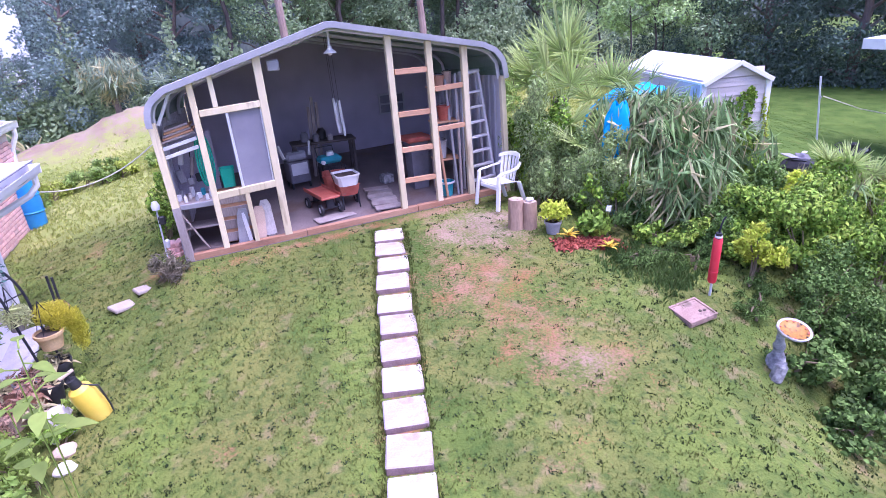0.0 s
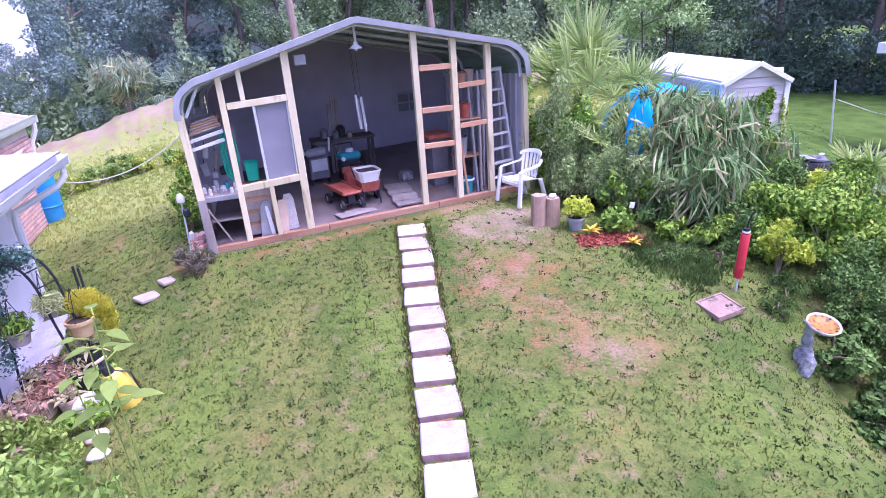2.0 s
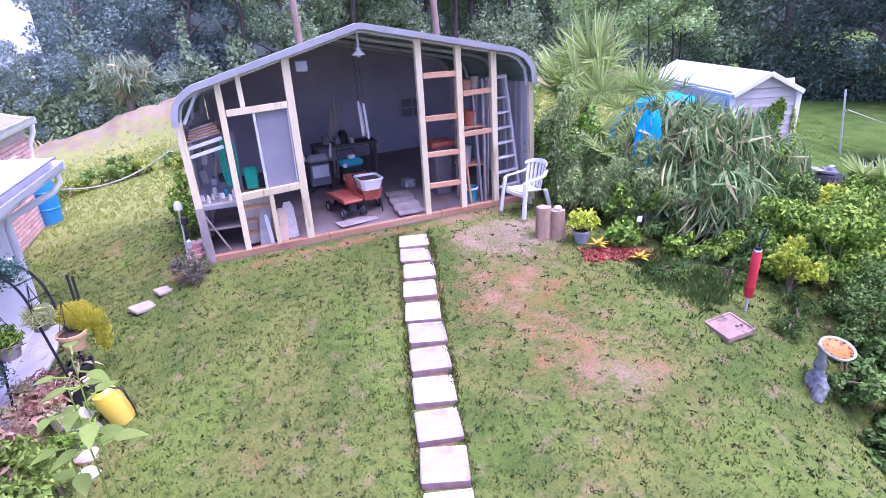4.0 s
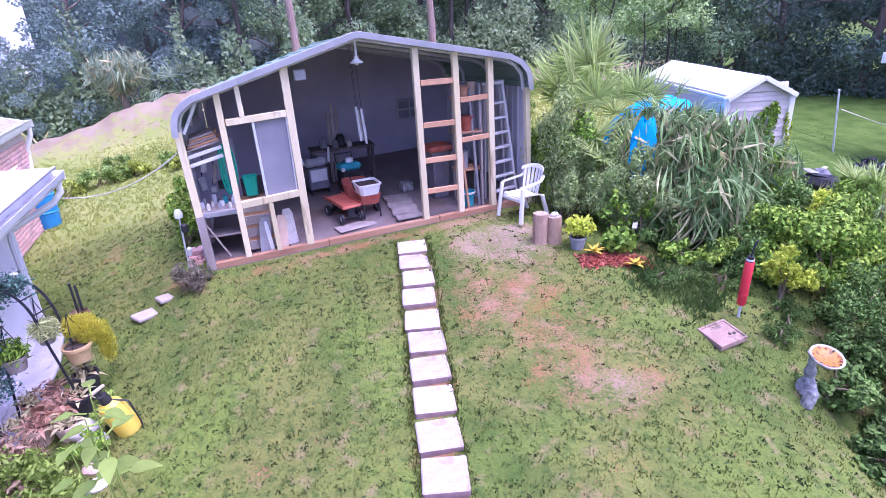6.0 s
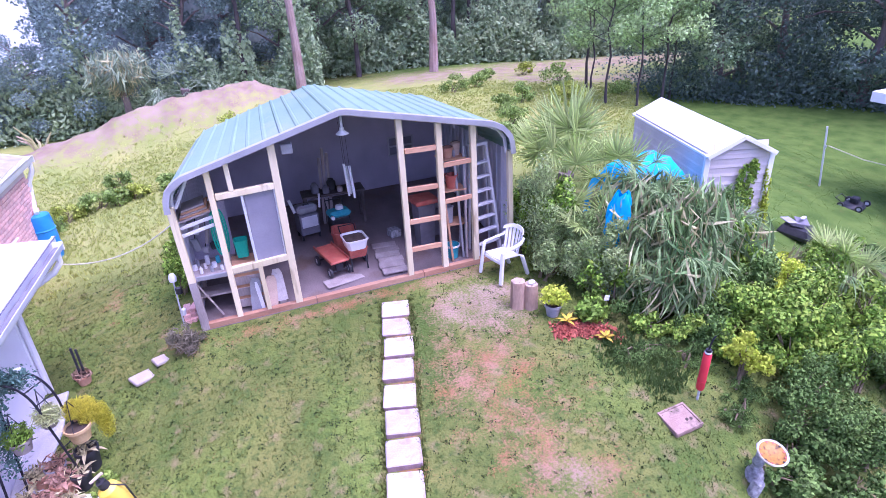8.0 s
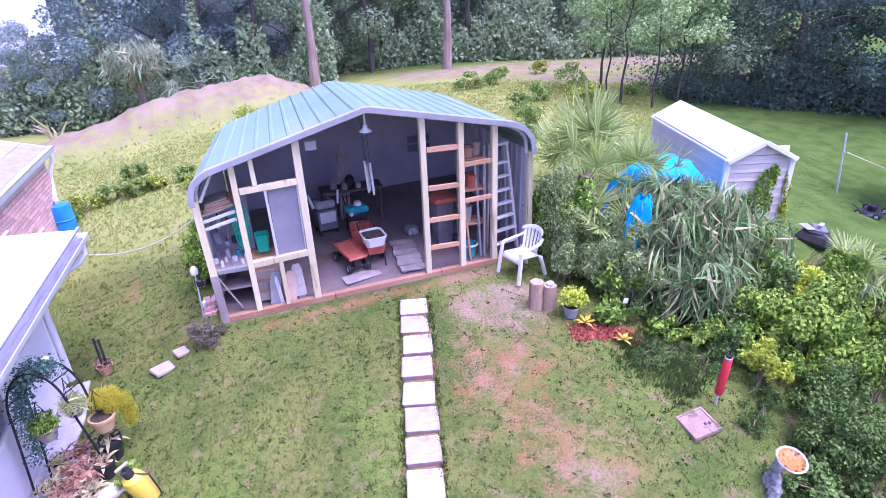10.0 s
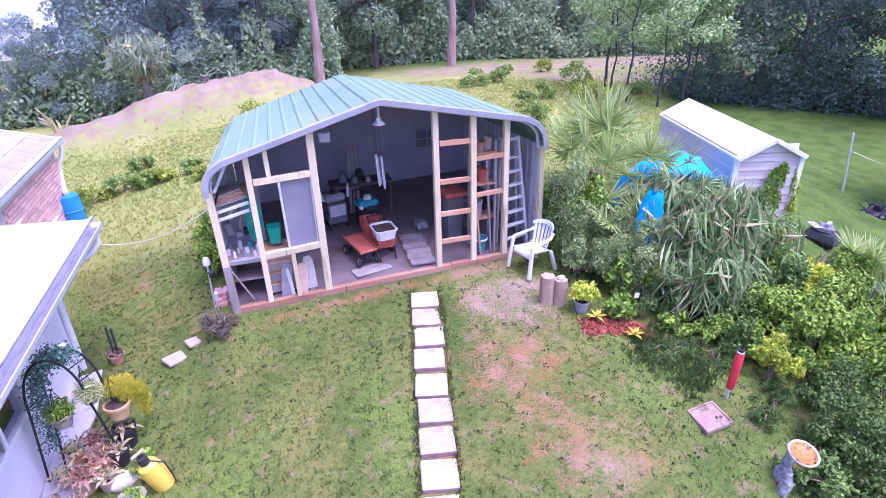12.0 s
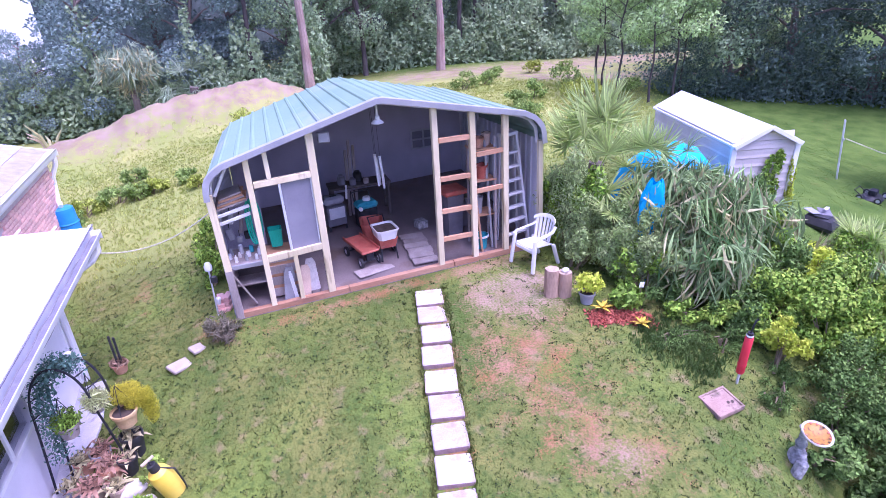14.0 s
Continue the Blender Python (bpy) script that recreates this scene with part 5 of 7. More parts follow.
for k, (x, y, s) in enumerate(((-6.4, 6.7, 0.42), (-5.75, 6.95, 0.45), (-5.3, 6.75, 0.4), (-4.97, 6.9, 0.36), (-4.22, 7.1, 0.3), (-6.75, 6.1, 0.45), (-3.8, 6.3, 0.3), (-3.2, 9.6, 0.4), (-5.6, 8.6, 0.35), (-2.6, 12.2, 0.5), (5.1, 12.4, 0.6), (6.3, 13.0, 0.5), (7.1, 7.6, 0.75), (8.7, 11.4, 0.8), (6.3, 9.2, 0.5), (7.9, 9.4, 0.6), (5.2, 8.3, 0.45), (7.6, 15.2, 0.4), (9.6, 15.8, 0.5), (11.4, 16.0, 0.4), (4.6, 6.4, 0.5), (5.6, 5.4, 0.5), (3.9, 4.9, 0.45), (10.6, 10.2, 0.6))):
    bush("field_weed", "clump of green weeds standing in the yellow-green field", x, y, [(0, 0, 0.55 * s, 0.9 * s, 0.7 * s, 0.6 * s), (0.7 * s, 0.2, 0.4 * s, 0.5 * s, 0.5 * s, 0.5 * s)], 520, 0.13, 0.06, WEED if k % 3 else LIME_WEED, 4, "weeds", 0.5)

n = 420
f, side = 0.8 * rng.random(n), rng.normal(0, 0.17, n)
tufts("bed_edge_weeds", 1.86 + 0.42 * f + side, -2.38 - 1.25 * f + 0.5 * side, 0.085, 0.02, leaf_of("dark weed blades", (0.07, 0.13, 0.03), (0.16, 0.24, 0.06), 0.3, 0.7, 0.3), "dark green weeds growing out from the flower bed")

# ---------------------------------------------------------------- stepping path
path = tagged(new("stepping_path"), "straight path of pinkish concrete pavers across the lawn", "path", kind="structure")
PA, PB = Vector((-0.535, -0.765, 0)), Vector((-1.29, -3.84, 0))
way = (PB - PA).normalized()
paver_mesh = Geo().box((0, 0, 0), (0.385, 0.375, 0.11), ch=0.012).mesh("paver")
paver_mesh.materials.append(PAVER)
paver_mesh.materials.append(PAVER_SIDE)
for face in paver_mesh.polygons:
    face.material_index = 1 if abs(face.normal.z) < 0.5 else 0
for k in range(16):
    p = PA + way * (0.398 * k)
    upper = p - way * 0.19
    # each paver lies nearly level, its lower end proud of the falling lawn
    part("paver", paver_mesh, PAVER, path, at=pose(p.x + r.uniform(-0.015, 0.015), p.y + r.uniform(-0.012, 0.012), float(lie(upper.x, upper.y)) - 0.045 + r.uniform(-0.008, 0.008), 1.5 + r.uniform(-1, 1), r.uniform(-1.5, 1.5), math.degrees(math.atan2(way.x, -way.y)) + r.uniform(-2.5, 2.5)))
n = 1300
f, side = rng.uniform(-0.2, 6.2, n), np.where(rng.random(n) < 0.5, -1, 1) * rng.normal(0.205, 0.016, n)
tufts("path_edge_grass", PA.x + way.x * f - way.y * side, PA.y + way.y * f + way.x * side, 0.05, 0.012, GRASS, "grass creeping over the edges of the pavers", 3)

# ---------------------------------------------------------------- things inside the open shed
def inside(x, y, h=0.0):
    return (x, y, float(floor_z(x, y)) - 0.03 + h)


def wheel_parts(parent, x, y, r, width, material=BLACK, rim=ALUMINIUM):
    tyre = part("wheel", Geo().lathe([(r * 0.55, -width / 2), (r * 0.92, -width / 2), (r, -width / 4), (r, width / 4), (r * 0.92, width / 2), (r * 0.55, width / 2), (r * 0.55, -width / 2)], 18, (x, y, r), (0, 90, 0)), material, parent)
    part("rim", Geo().lathe([(0.0, -width * 0.3), (r * 0.57, -width * 0.35), (r * 0.57, width * 0.35), (0.0, width * 0.3)], 14, (x, y, r), (0, 90, 0)), rim, tyre)
    return tyre


def flat_wagon(at):
    w = thing("wagon", "rusty red flatbed wagon with small black wheels on the shed floor", "wagon", at)
    part("bed", Geo().box((0, 0.02, 0.255), (0.30, 0.70, 0.035), ch=0.01), RED_PAINT, w)
    for sx in (-1, 1):
        part("side_rail", Geo().box((sx * 0.15, 0.02, 0.285), (0.016, 0.70, 0.045), ch=0.005), RED_PAINT, w)
        for y in (-0.26, 0.27):
            wheel_parts(w, sx * 0.155, y, 0.085, 0.04)
    for y in (-0.26, 0.27):
        part("axle", Geo().tube([(-0.16, y, 0.085), (0.16, y, 0.085)], 0.012, 6), IRON, w)
        part("axle_post", Geo().box((0, y, 0.165), (0.12, 0.05, 0.15), ch=0.005), IRON, w)
    return w


def tub_cart(at):
    c = thing("garden_cart", "red garden cart carrying a tray on black wheels", "cart", at)
    part("tray", Geo().lathe([(0.0, 0.20), (0.15, 0.20), (0.19, 0.36), (0.20, 0.36), (0.20, 0.37), (0.185, 0.37), (0.145, 0.215), (0.0, 0.215)], 4, turn=(0, 0, 45), sx=1.05, sy=1.2), RED_PAINT, c)
    for sx in (-1, 1):
        wheel_parts(c, sx * 0.17, 0.10, 0.11, 0.045)
        part("leg", Geo().tube([(sx * 0.12, -0.16, 0.22), (sx * 0.13, -0.19, 0.01)], 0.012, 6), IRON, c)
    part("handle", Geo().tube([(-0.12, 0.22, 0.36), (-0.13, 0.42, 0.55), (0.13, 0.42, 0.55), (0.12, 0.22, 0.36)], 0.012, 6), IRON, c)
    return c


def open_tub(name, label, at, w, d, h, material, rim=0.02, fill=None, category="tub"):
    """A rectangular tapered tub, open above."""
    t = thing(name, label, category, at)
    g = Geo()

    def ring(s, z):
        x, y, c = w / 2 * s, d / 2 * s, 0.12 * min(w, d)
        return [(-x + c, -y, z), (x - c, -y, z), (x, -y + c, z), (x, y - c, z), (x - c, y, z), (-x + c, y, z), (-x, y - c, z), (-x, -y + c, z), (-x + c, -y, z)]

    g.sheet([ring(0.0, 0.0), ring(0.8, 0.0), ring(0.96, h - 0.02), ring(1.0 + rim, h - 0.02), ring(1.0 + rim, h), ring(0.93, h), ring(0.78, 0.02), ring(0.0, 0.02)])
    part("body", g, material, t)
    if fill:
        part("contents", Geo().sheet([ring(0.0, h * 0.86), ring(0.5, h * 0.9), ring(0.9, h * 0.82)]), fill, t)
    return t


flat_wagon(pose(*inside(-1.17, 0.72), 0, 0, 14))
tub_cart(pose(*inside(-0.80, 0.66), 0, 0, 6))
open_tub("white_tub", "white plastic tub full of dark soil on the garden cart", pose(*inside(-0.80, 0.62, 0.37), 0, 0, 6), 0.36, 0.40, 0.17, WHITE_PLASTIC, fill=SOIL)
open_tub("red_tub", "round-cornered red plastic tub standing behind the carts", pose(*inside(-0.86, 1.30, 0.0), 0, 0, -8), 0.40, 0.42, 0.34, RED_PAINT)
pw = thing("pressure_washer", "teal and black pressure washer with a white cap", "machine", pose(*inside(-0.86, 1.72), 0, 0, 10))
part("base", Geo().box((0, 0, 0.22), (0.34, 0.26, 0.36), ch=0.03), BLACK, pw)
part("cover", Geo().box((0, -0.02, 0.45), (0.38, 0.26, 0.12), ch=0.04), TEAL, pw)
part("cap", Geo().lathe([(0.0, 0.58), (0.06, 0.57), (0.07, 0.52), (0.07, 0.50)], 12, (0.03, 0.0, 0.0)), WHITE_PLASTIC, pw)
part("lamp", Geo().lathe([(0.0, 0.0), (0.03, 0.0), (0.035, 0.05), (0.0, 0.05)], 10, (-0.16, -0.16, 0.44), (90, 0, 0)), WHITE_PLASTIC, pw)
part("handle", Geo().tube([(-0.14, 0.12, 0.4), (-0.15, 0.2, 0.62), (0.15, 0.2, 0.62), (0.14, 0.12, 0.4)], 0.012, 6), BLACK, pw)

grill = thing("barbecue_grill", "grey barbecue grill with side handles at the back of the shed", "grill", pose(*inside(-1.38, 1.95), 0, 0, 12))
part("cabinet", Geo().box((0, 0, 0.27), (0.34, 0.32, 0.36), ch=0.015), DIM_GREY, grill)
part("lid", Geo().box((0, 0.02, 0.52), (0.36, 0.28, 0.14), (-8, 0, 0), 0.04), GREY_PLASTIC, grill)
part("drawer_front", Geo().box((0, -0.165, 0.33), (0.28, 0.015, 0.20), ch=0.006), ALUMINIUM, grill)
part("vent", Geo().box((0, -0.04, 0.60), (0.12, 0.05, 0.02), ch=0.005), BLACK, grill)
for sx in (-1, 1):
    part("side_handle", Geo().beam((sx * 0.22, -0.1, 0.52), (sx * 0.27, -0.02, 0.74), 0.03, 0.05), WHITE_TRIM, grill)
    for sy in (-1, 1):
        part("leg", Geo().box((sx * 0.15, sy * 0.13, 0.05), (0.03, 0.03, 0.1)), IRON, grill)

table = thing("workbench_table", "low dark wooden bench along the back of the shed", "bench", pose(*inside(-0.85, 2.22), 0, 0, 0))
part("top", Geo().box((0, 0, 0.62), (1.1, 0.40, 0.04), ch=0.008), DARK_WOOD, table)
for sx in (-0.5, 0.5):
    for sy in (-0.16, 0.16):
        part("leg", Geo().box((sx, sy, 0.30), (0.05, 0.05, 0.60), ch=0.005), DARK_WOOD, table)
jar_top = pose(*inside(-0.85, 2.22, 0.64))
for k, (x, y, rad, h, m, what) in enumerate(((-0.12, -0.1, 0.06, 0.13, DIM_GREY, "dull grey jar"), (0.0, 0.05, 0.08, 0.19, BLACK, "black plastic jug"), (0.12, -0.12, 0.05, 0.1, GREY_WOOD, "small brown can"), (-0.3, 0.0, 0.07, 0.17, DIM_GREY, "grey plastic canister"))):
    j = thing("jar", what + " on the bench at the back", "jar", jar_top @ pose(x, y, 0))
    part("body", Geo().lathe([(0.0, 0.0), (rad, 0.0), (rad, h * 0.75), (rad * 0.6, h * 0.92), (rad * 0.6, h), (0.0, h)], 12), m, j)

# white tubes that hang and lean at the back
for k, (x, y, z0, z1, m) in enumerate(((-0.735, 1.0, 1.22, 1.74, CLOTH), (-0.655, 1.0, 1.17, 1.70, CLOTH), (-0.69, 1.12, 1.20, 1.66, CLOTH))):
    tube = thing("hanging_tube", "long white tube hanging from the shed roof", "tube", (x, y, z0), "white tubes under the roof")
    part("body", Geo().tube([(0, 0, 0), (-0.004, 0, 0.1), (-0.03, 0.0, z1 - z0)], [0.016, 0.024, 0.02], 8), m, tube)
    part("cord", Geo().tube([(-0.03, 0.0, z1 - z0), (-0.05, 0.0, 2.62 - z0)], 0.003, 4), IRON, tube)
for x, y, h in ((-0.98, 2.3, 1.35), (-1.05, 2.28, 1.2), (-0.9, 2.32, 1.25)):
    pole = thing("leaning_board", "pale grey board leaning on the back wall", "board", pose(*inside(x, y), -8, 3, 0), "boards at the back")
    part("board", Geo().box((0, 0, h / 2), (0.05, 0.02, h), ch=0.004), GREY_WOOD, pole)

lamp = thing("ceiling_lamp", "small white lamp hanging below the shed's ridge", "lamp", (-0.86, 0.12, 2.42))
part("shade", Geo().lathe([(0.0, 0.10), (0.03, 0.10), (0.035, 0.06), (0.09, 0.015), (0.085, 0.01), (0.0, 0.03)], 16), WHITE_TRIM, lamp)
part("stem", Geo().tube([(0, 0, 0.09), (0, 0, 0.32)], 0.018, 8), ALUMINIUM, lamp)
part("bulb", Geo().lathe([(0.0, -0.02), (0.025, -0.01), (0.03, 0.01), (0.0, 0.03)], 10), WHITE_PLASTIC, lamp)
box_l = thing("ceiling_speaker", "grey box fixed below the shed's eave bow", "box", (-1.62, 0.06, 2.28))
part("case", Geo().box((0, 0, 0.07), (0.15, 0.1, 0.13), ch=0.01), GREY_PLASTIC, box_l)

# wooden ramp of boards on the floor
ramp = thing("board_ramp", "weathered grey board ramp lying on the shed floor", "ramp", pose(*inside(-0.27, 0.62), 4, 0, -3))
for k in range(6):
    part("plank", Geo().box((0.012 * (-1) ** k, -0.40 + 0.165 * k, 0.035 + 0.006 * (k % 2)), (0.40, 0.15, 0.03), (0, 0, 1.5 * (-1) ** k), 0.006), GREY_WOOD, ramp)
for sx in (-0.14, 0.14):
    part("batten", Geo().box((sx, 0.01, 0.01), (0.05, 0.95, 0.025)), GREY_WOOD, ramp)
block = thing("concrete_block", "small grey concrete block on the shed floor", "block", pose(*inside(0.0, 1.32), 0, 0, 12))
part("block", Geo().box((0, 0, 0.07), (0.19, 0.19, 0.14), ch=0.012), GREY_STONE, block)
mat_ = thing("floor_mat", "flat grey-brown board lying by the wagon", "mat", pose(*inside(-1.08, 0.34), 0, 0, 14))
part("sheet", Geo().box((0, 0, 0.012), (0.60, 0.26, 0.012), ch=0.004), GREY_WOOD, mat_)

# left bay: workbench with clutter, shelf of lumber, green bucket, boards below
bench = thing("workbench", "cluttered pale workbench beside the shed's corner post", "workbench", pose(*inside(-2.92, 0.42)))
BZ = 0.66
part("top", Geo().box((0.02, 0, BZ), (0.60, 0.55, 0.035), ch=0.006), GREY_WOOD, bench)
part("front_edge", Geo().box((0.02, -0.285, BZ - 0.02), (0.60, 0.02, 0.07), ch=0.005), TRIM_METAL, bench)
for sx in (-0.24, 0.28):
    for sy in (-0.22, 0.22):
        part("leg", Geo().box((sx, sy, BZ / 2), (0.05, 0.05, BZ), ch=0.004), GREY_WOOD, bench)
part("lower_shelf", Geo().box((0.02, -0.05, 0.30), (0.56, 0.30, 0.025), ch=0.004), GREY_WOOD, bench)
brace = part("brace", Geo().beam((-0.22, -0.26, BZ - 0.05), (0.06, -0.30, 0.02), 0.03, 0.02), GREY_WOOD, bench)
r = random.Random(21)
bits = (("can", ALUMINIUM), ("jar", CLOTH), ("can", GREY_PLASTIC), ("bottle", WHITE_PLASTIC), ("can", PALE_STONE), ("jar", ALUMINIUM), ("bottle", GREY_PLASTIC), ("can", CLOTH), ("jar", TEAL), ("can", WHITE_TRIM), ("bottle", ALUMINIUM), ("jar", PALE_STONE))
for k, (what, m) in enumerate(bits):
    h, rad = r.uniform(0.06, 0.14), r.uniform(0.022, 0.04)
    o = thing(what, f"small {'pale' if k % 2 else 'grey'} {what} among clutter on the workbench", what, pose(*inside(-2.92, 0.42, BZ + 0.018)) @ pose(-0.24 + 0.045 * k + r.uniform(-0.01, 0.01), -0.20 + 0.14 * (k % 3), 0, 0, 0, r.uniform(0, 90)))
    part("body", Geo().lathe([(0.0, 0.0), (rad, 0.0), (rad, h * 0.7), (rad * (0.4 if what == "bottle" else 0.9), h * 0.85), (rad * (0.4 if what == "bottle" else 0.9), h), (0.0, h)], 10), m, o)
for k, (x, y, z, s, m) in enumerate(((-3.05, 0.62, 0.98, (0.10, 0.05, 0.2), GREY_PLASTIC), (-3.0, 0.6, 1.22, (0.07, 0.06, 0.16), ALUMINIUM), (-2.88, 0.62, 1.1, (0.05, 0.04, 0.26), GREY_WOOD), (-2.80, 0.58, 0.95, (0.12, 0.06, 0.12), BLACK), (-2.93, 0.58, 0.90, (0.09, 0.05, 0.1), TRIM_METAL))):
    tool = thing("hanging_tool", "grey hand tool hanging over the workbench", "tool", (x, y, z), "tools over the workbench")
    part("head", Geo().box((0, 0, 0), s, (0, r.uniform(-15, 15), r.uniform(-20, 20)), 0.015), m, tool)
    part("hook", Geo().tube([(0, 0, s[2] / 2), (0.0, 0.1, s[2] / 2 + 0.05)], 0.006, 5), IRON, tool)
board = thing("tool_board", "dark pegboard behind the workbench", "board", (-2.85, 0.78, 0.8))
part("panel", Geo().box((0.0, 0, 0.3), (0.56, 0.02, 0.85)), DARK_WALL, board)
for sx in (-0.25, 0.25):
    part("post", Geo().box((sx, 0.03, -0.05), (0.05, 0.04, 1.45)), GREY_WOOD, board)
net = thing("green_hose", "green garden hose hanging in long loops beside the workbench", "hose", (-2.72, 0.45, 1.5))
for k in range(3):
    part("loop", Geo().tube([(0.03 * k + 0.07 * math.sin(a), 0.015 * k, -0.32 + 0.34 * math.cos(a)) for a in np.linspace(0, 2 * math.pi, 22)], 0.014, 6), GREEN_PLASTIC, net)
shelf = thing("lumber_rack", "pale metal rack of short boards below the eave", "rack", (-2.93, 0.25, 1.40))
for z in (0.0, 0.11):
    part("rail", Geo().box((0.0, -0.16, z), (0.46, 0.03, 0.045), (0, -13, 0), 0.006), WHITE_TRIM, shelf)
for k in range(5):
    part("board", Geo().box((0.02 * (k % 2), 0.02, 0.19 + 0.032 * k), (0.42 - 0.03 * k, 0.34, 0.026), (0, -13, 3 * (-1) ** k), 0.004), RAW_WOOD if k % 2 else GREY_WOOD, shelf)
open_tub("green_bucket", "bright green plastic bucket on a crate behind the window", (-2.44, 0.34, 0.82), 0.19, 0.18, 0.26, GREEN_PLASTIC, category="bucket")
crate = thing("crate", "brown wooden crate below the shed window", "crate", pose(*inside(-2.42, 0.36)))
part("box", Geo().box((0, 0, 0.36), (0.40, 0.32, 0.70), ch=0.01), RAW_WOOD, crate)
for k in range(4):
    part("slat", Geo().box((0, -0.17, 0.09 + 0.18 * k), (0.41, 0.016, 0.13), ch=0.004), GREY_WOOD, crate)
for k, (x, y, w, h, turn, m, lab) in enumerate(((-2.40, 0.06, 0.15, 0.52, 6, GREY_PLASTIC, "grey plastic panel leaning below the window"), (-2.30, 0.04, 0.05, 0.46, -6, CLOTH, "thin pale board leaning below the window"), (-2.17, 0.03, 0.15, 0.46, 5, TAN_POT, "tan board with a rounded top leaning below the window"), (-2.02, 0.10, 0.15, 0.50, -3, PALE_STONE, "pale chair back leaning below the window"))):
    b = thing("spare_board", lab, "panel", pose(*inside(x, y, 0.06 if k > 1 else 0.0), -6, turn, 0), "panels below the window")
    prof = [(-w / 2, 0.0), (w / 2, 0.0), (w / 2, h * 0.85), (w * 0.3, h), (-w * 0.3, h), (-w / 2, h * 0.85)]
    part("panel", Geo().add([(x0, 0, z0) for x0, z0 in prof] + [(x0, 0.02, z0) for x0, z0 in prof], [tuple(range(6)), tuple(range(11, 5, -1))] + [(i, (i + 1) % 6, 6 + (i + 1) % 6, 6 + i) for i in range(6)]), m, b)
    if k > 1:
        part("foot", Geo().box((0, 0.02, -0.03), (0.1, 0.05, 0.06)), GREY_WOOD, b)

# right bays: bins, shelf unit with odds and ends, ladder, poles
bin_ = thing("storage_bin", "tall grey bin with a red lid behind the rungs", "bin", pose(*inside(0.42, 0.85), 0, 0, 8))
part("body", Geo().lathe([(0.0, 0.0), (0.17, 0.0), (0.21, 0.74), (0.22, 0.76), (0.0, 0.76)], 4, turn=(0, 0, 45), sx=1.1), DIM_GREY, bin_)
part("lid", Geo().box((0, 0, 0.80), (0.42, 0.40, 0.08), ch=0.02), RED_PAINT, bin_)
box2 = thing("storage_box", "clear grey plastic box stacked behind the rungs", "box", pose(*inside(0.62, 1.15), 0, 0, -5))
part("body", Geo().box((0, 0, 0.26), (0.40, 0.34, 0.5), ch=0.02), DIM_GREY, box2)
part("lid", Geo().box((0, 0, 0.53), (0.42, 0.36, 0.04), ch=0.01), GREY_PLASTIC, box2)
unit = thing("shelf_unit", "open metal and wood shelf unit with baskets behind the studs", "shelf", pose(*inside(0.76, 0.40)))
for sx in (-0.17, 0.17):
    for sy in (-0.13, 0.13):
        part("upright", Geo().box((sx, sy, 0.90), (0.03, 0.03, 1.80), ch=0.003), TRIM_METAL if sx > 0 else GREY_WOOD, unit)
for z in (0.55, 1.12, 1.62):
    part("shelf", Geo().box((0, 0, z), (0.40, 0.32, 0.025), ch=0.004), RAW_WOOD, unit)
for x, y, z, rad, h, m, lab in ((-0.06, -0.04, 1.633, 0.09, 0.14, TERRACOTTA, "orange clay pot on the top shelf"), (0.10, 0.02, 1.633, 0.07, 0.18, TAN_POT, "woven tan basket on the top shelf"), (0.0, -0.02, 1.133, 0.10, 0.2, RED_PAINT, "dull red pail on the shelf"), (-0.08, -0.02, 0.563, 0.09, 0.26, GREY_PLASTIC, "grey canister on the lower shelf")):
    o = thing("pail", lab, "pail", pose(*inside(0.76, 0.40, z)) @ pose(x, y, 0))
    part("body", Geo().lathe([(0.0, 0.0), (rad * 0.8, 0.0), (rad, h), (rad * 1.08, h), (rad * 1.08, h + 0.012), (rad * 0.9, h + 0.012), (rad * 0.7, 0.02), (0.0, 0.02)], 14), m, o)
    part("handle", Geo().tube([(rad * math.cos(a), 0, h + 0.5 * rad * math.sin(a)) for a in np.linspace(0, math.pi, 9)], 0.005, 5), IRON, o)
bucket = thing("bucket", "blue-grey plastic bucket with a pale rim under the shelf", "bucket", pose(*inside(0.70, 0.28)))
part("body", Geo().lathe([(0.0, 0.0), (0.085, 0.0), (0.105, 0.20), (0.115, 0.20), (0.115, 0.225), (0.10, 0.225), (0.08, 0.015), (0.0, 0.015)], 18), TEAL, bucket)
part("rim", Geo().lathe([(0.116, 0.195), (0.124, 0.2), (0.124, 0.225), (0.116, 0.23)], 18), CLOTH, bucket)
for k, (x, y, h, lean, m) in enumerate(((0.90, 0.16, 1.55, 2, GREY_WOOD), (0.86, 0.2, 1.75, -2, TRIM_METAL), (0.66, 0.14, 1.5, -4, RAW_WOOD))):
    p = thing("leaning_pole", "long upright pole leaning behind the studs", "pole", pose(*inside(x, y), -5, lean, 0), "poles behind the studs")
    part("pole", Geo().box((0, 0, h / 2), (0.035, 0.03, h), ch=0.005), m, p)
ladder = thing("step_ladder", "aluminium step ladder leaning inside the shed's corner", "ladder", pose(*inside(1.27, 0.14), -4, -3, 10))
LH = 1.80
for x0, x1 in ((-0.20, -0.12), (0.22, 0.13)):
    part("rail", Geo().beam((x0, 0, 0.0), (x1, 0, LH), 0.04, 0.075, 0.006, up=(0, 1, 0)), ALUMINIUM, ladder)
    part("back_rail", Geo().beam((x0 * 0.95, 0.28, 0.0), (x1, 0.06, LH), 0.03, 0.04, 0.005, up=(0, 1, 0)), ALUMINIUM, ladder)
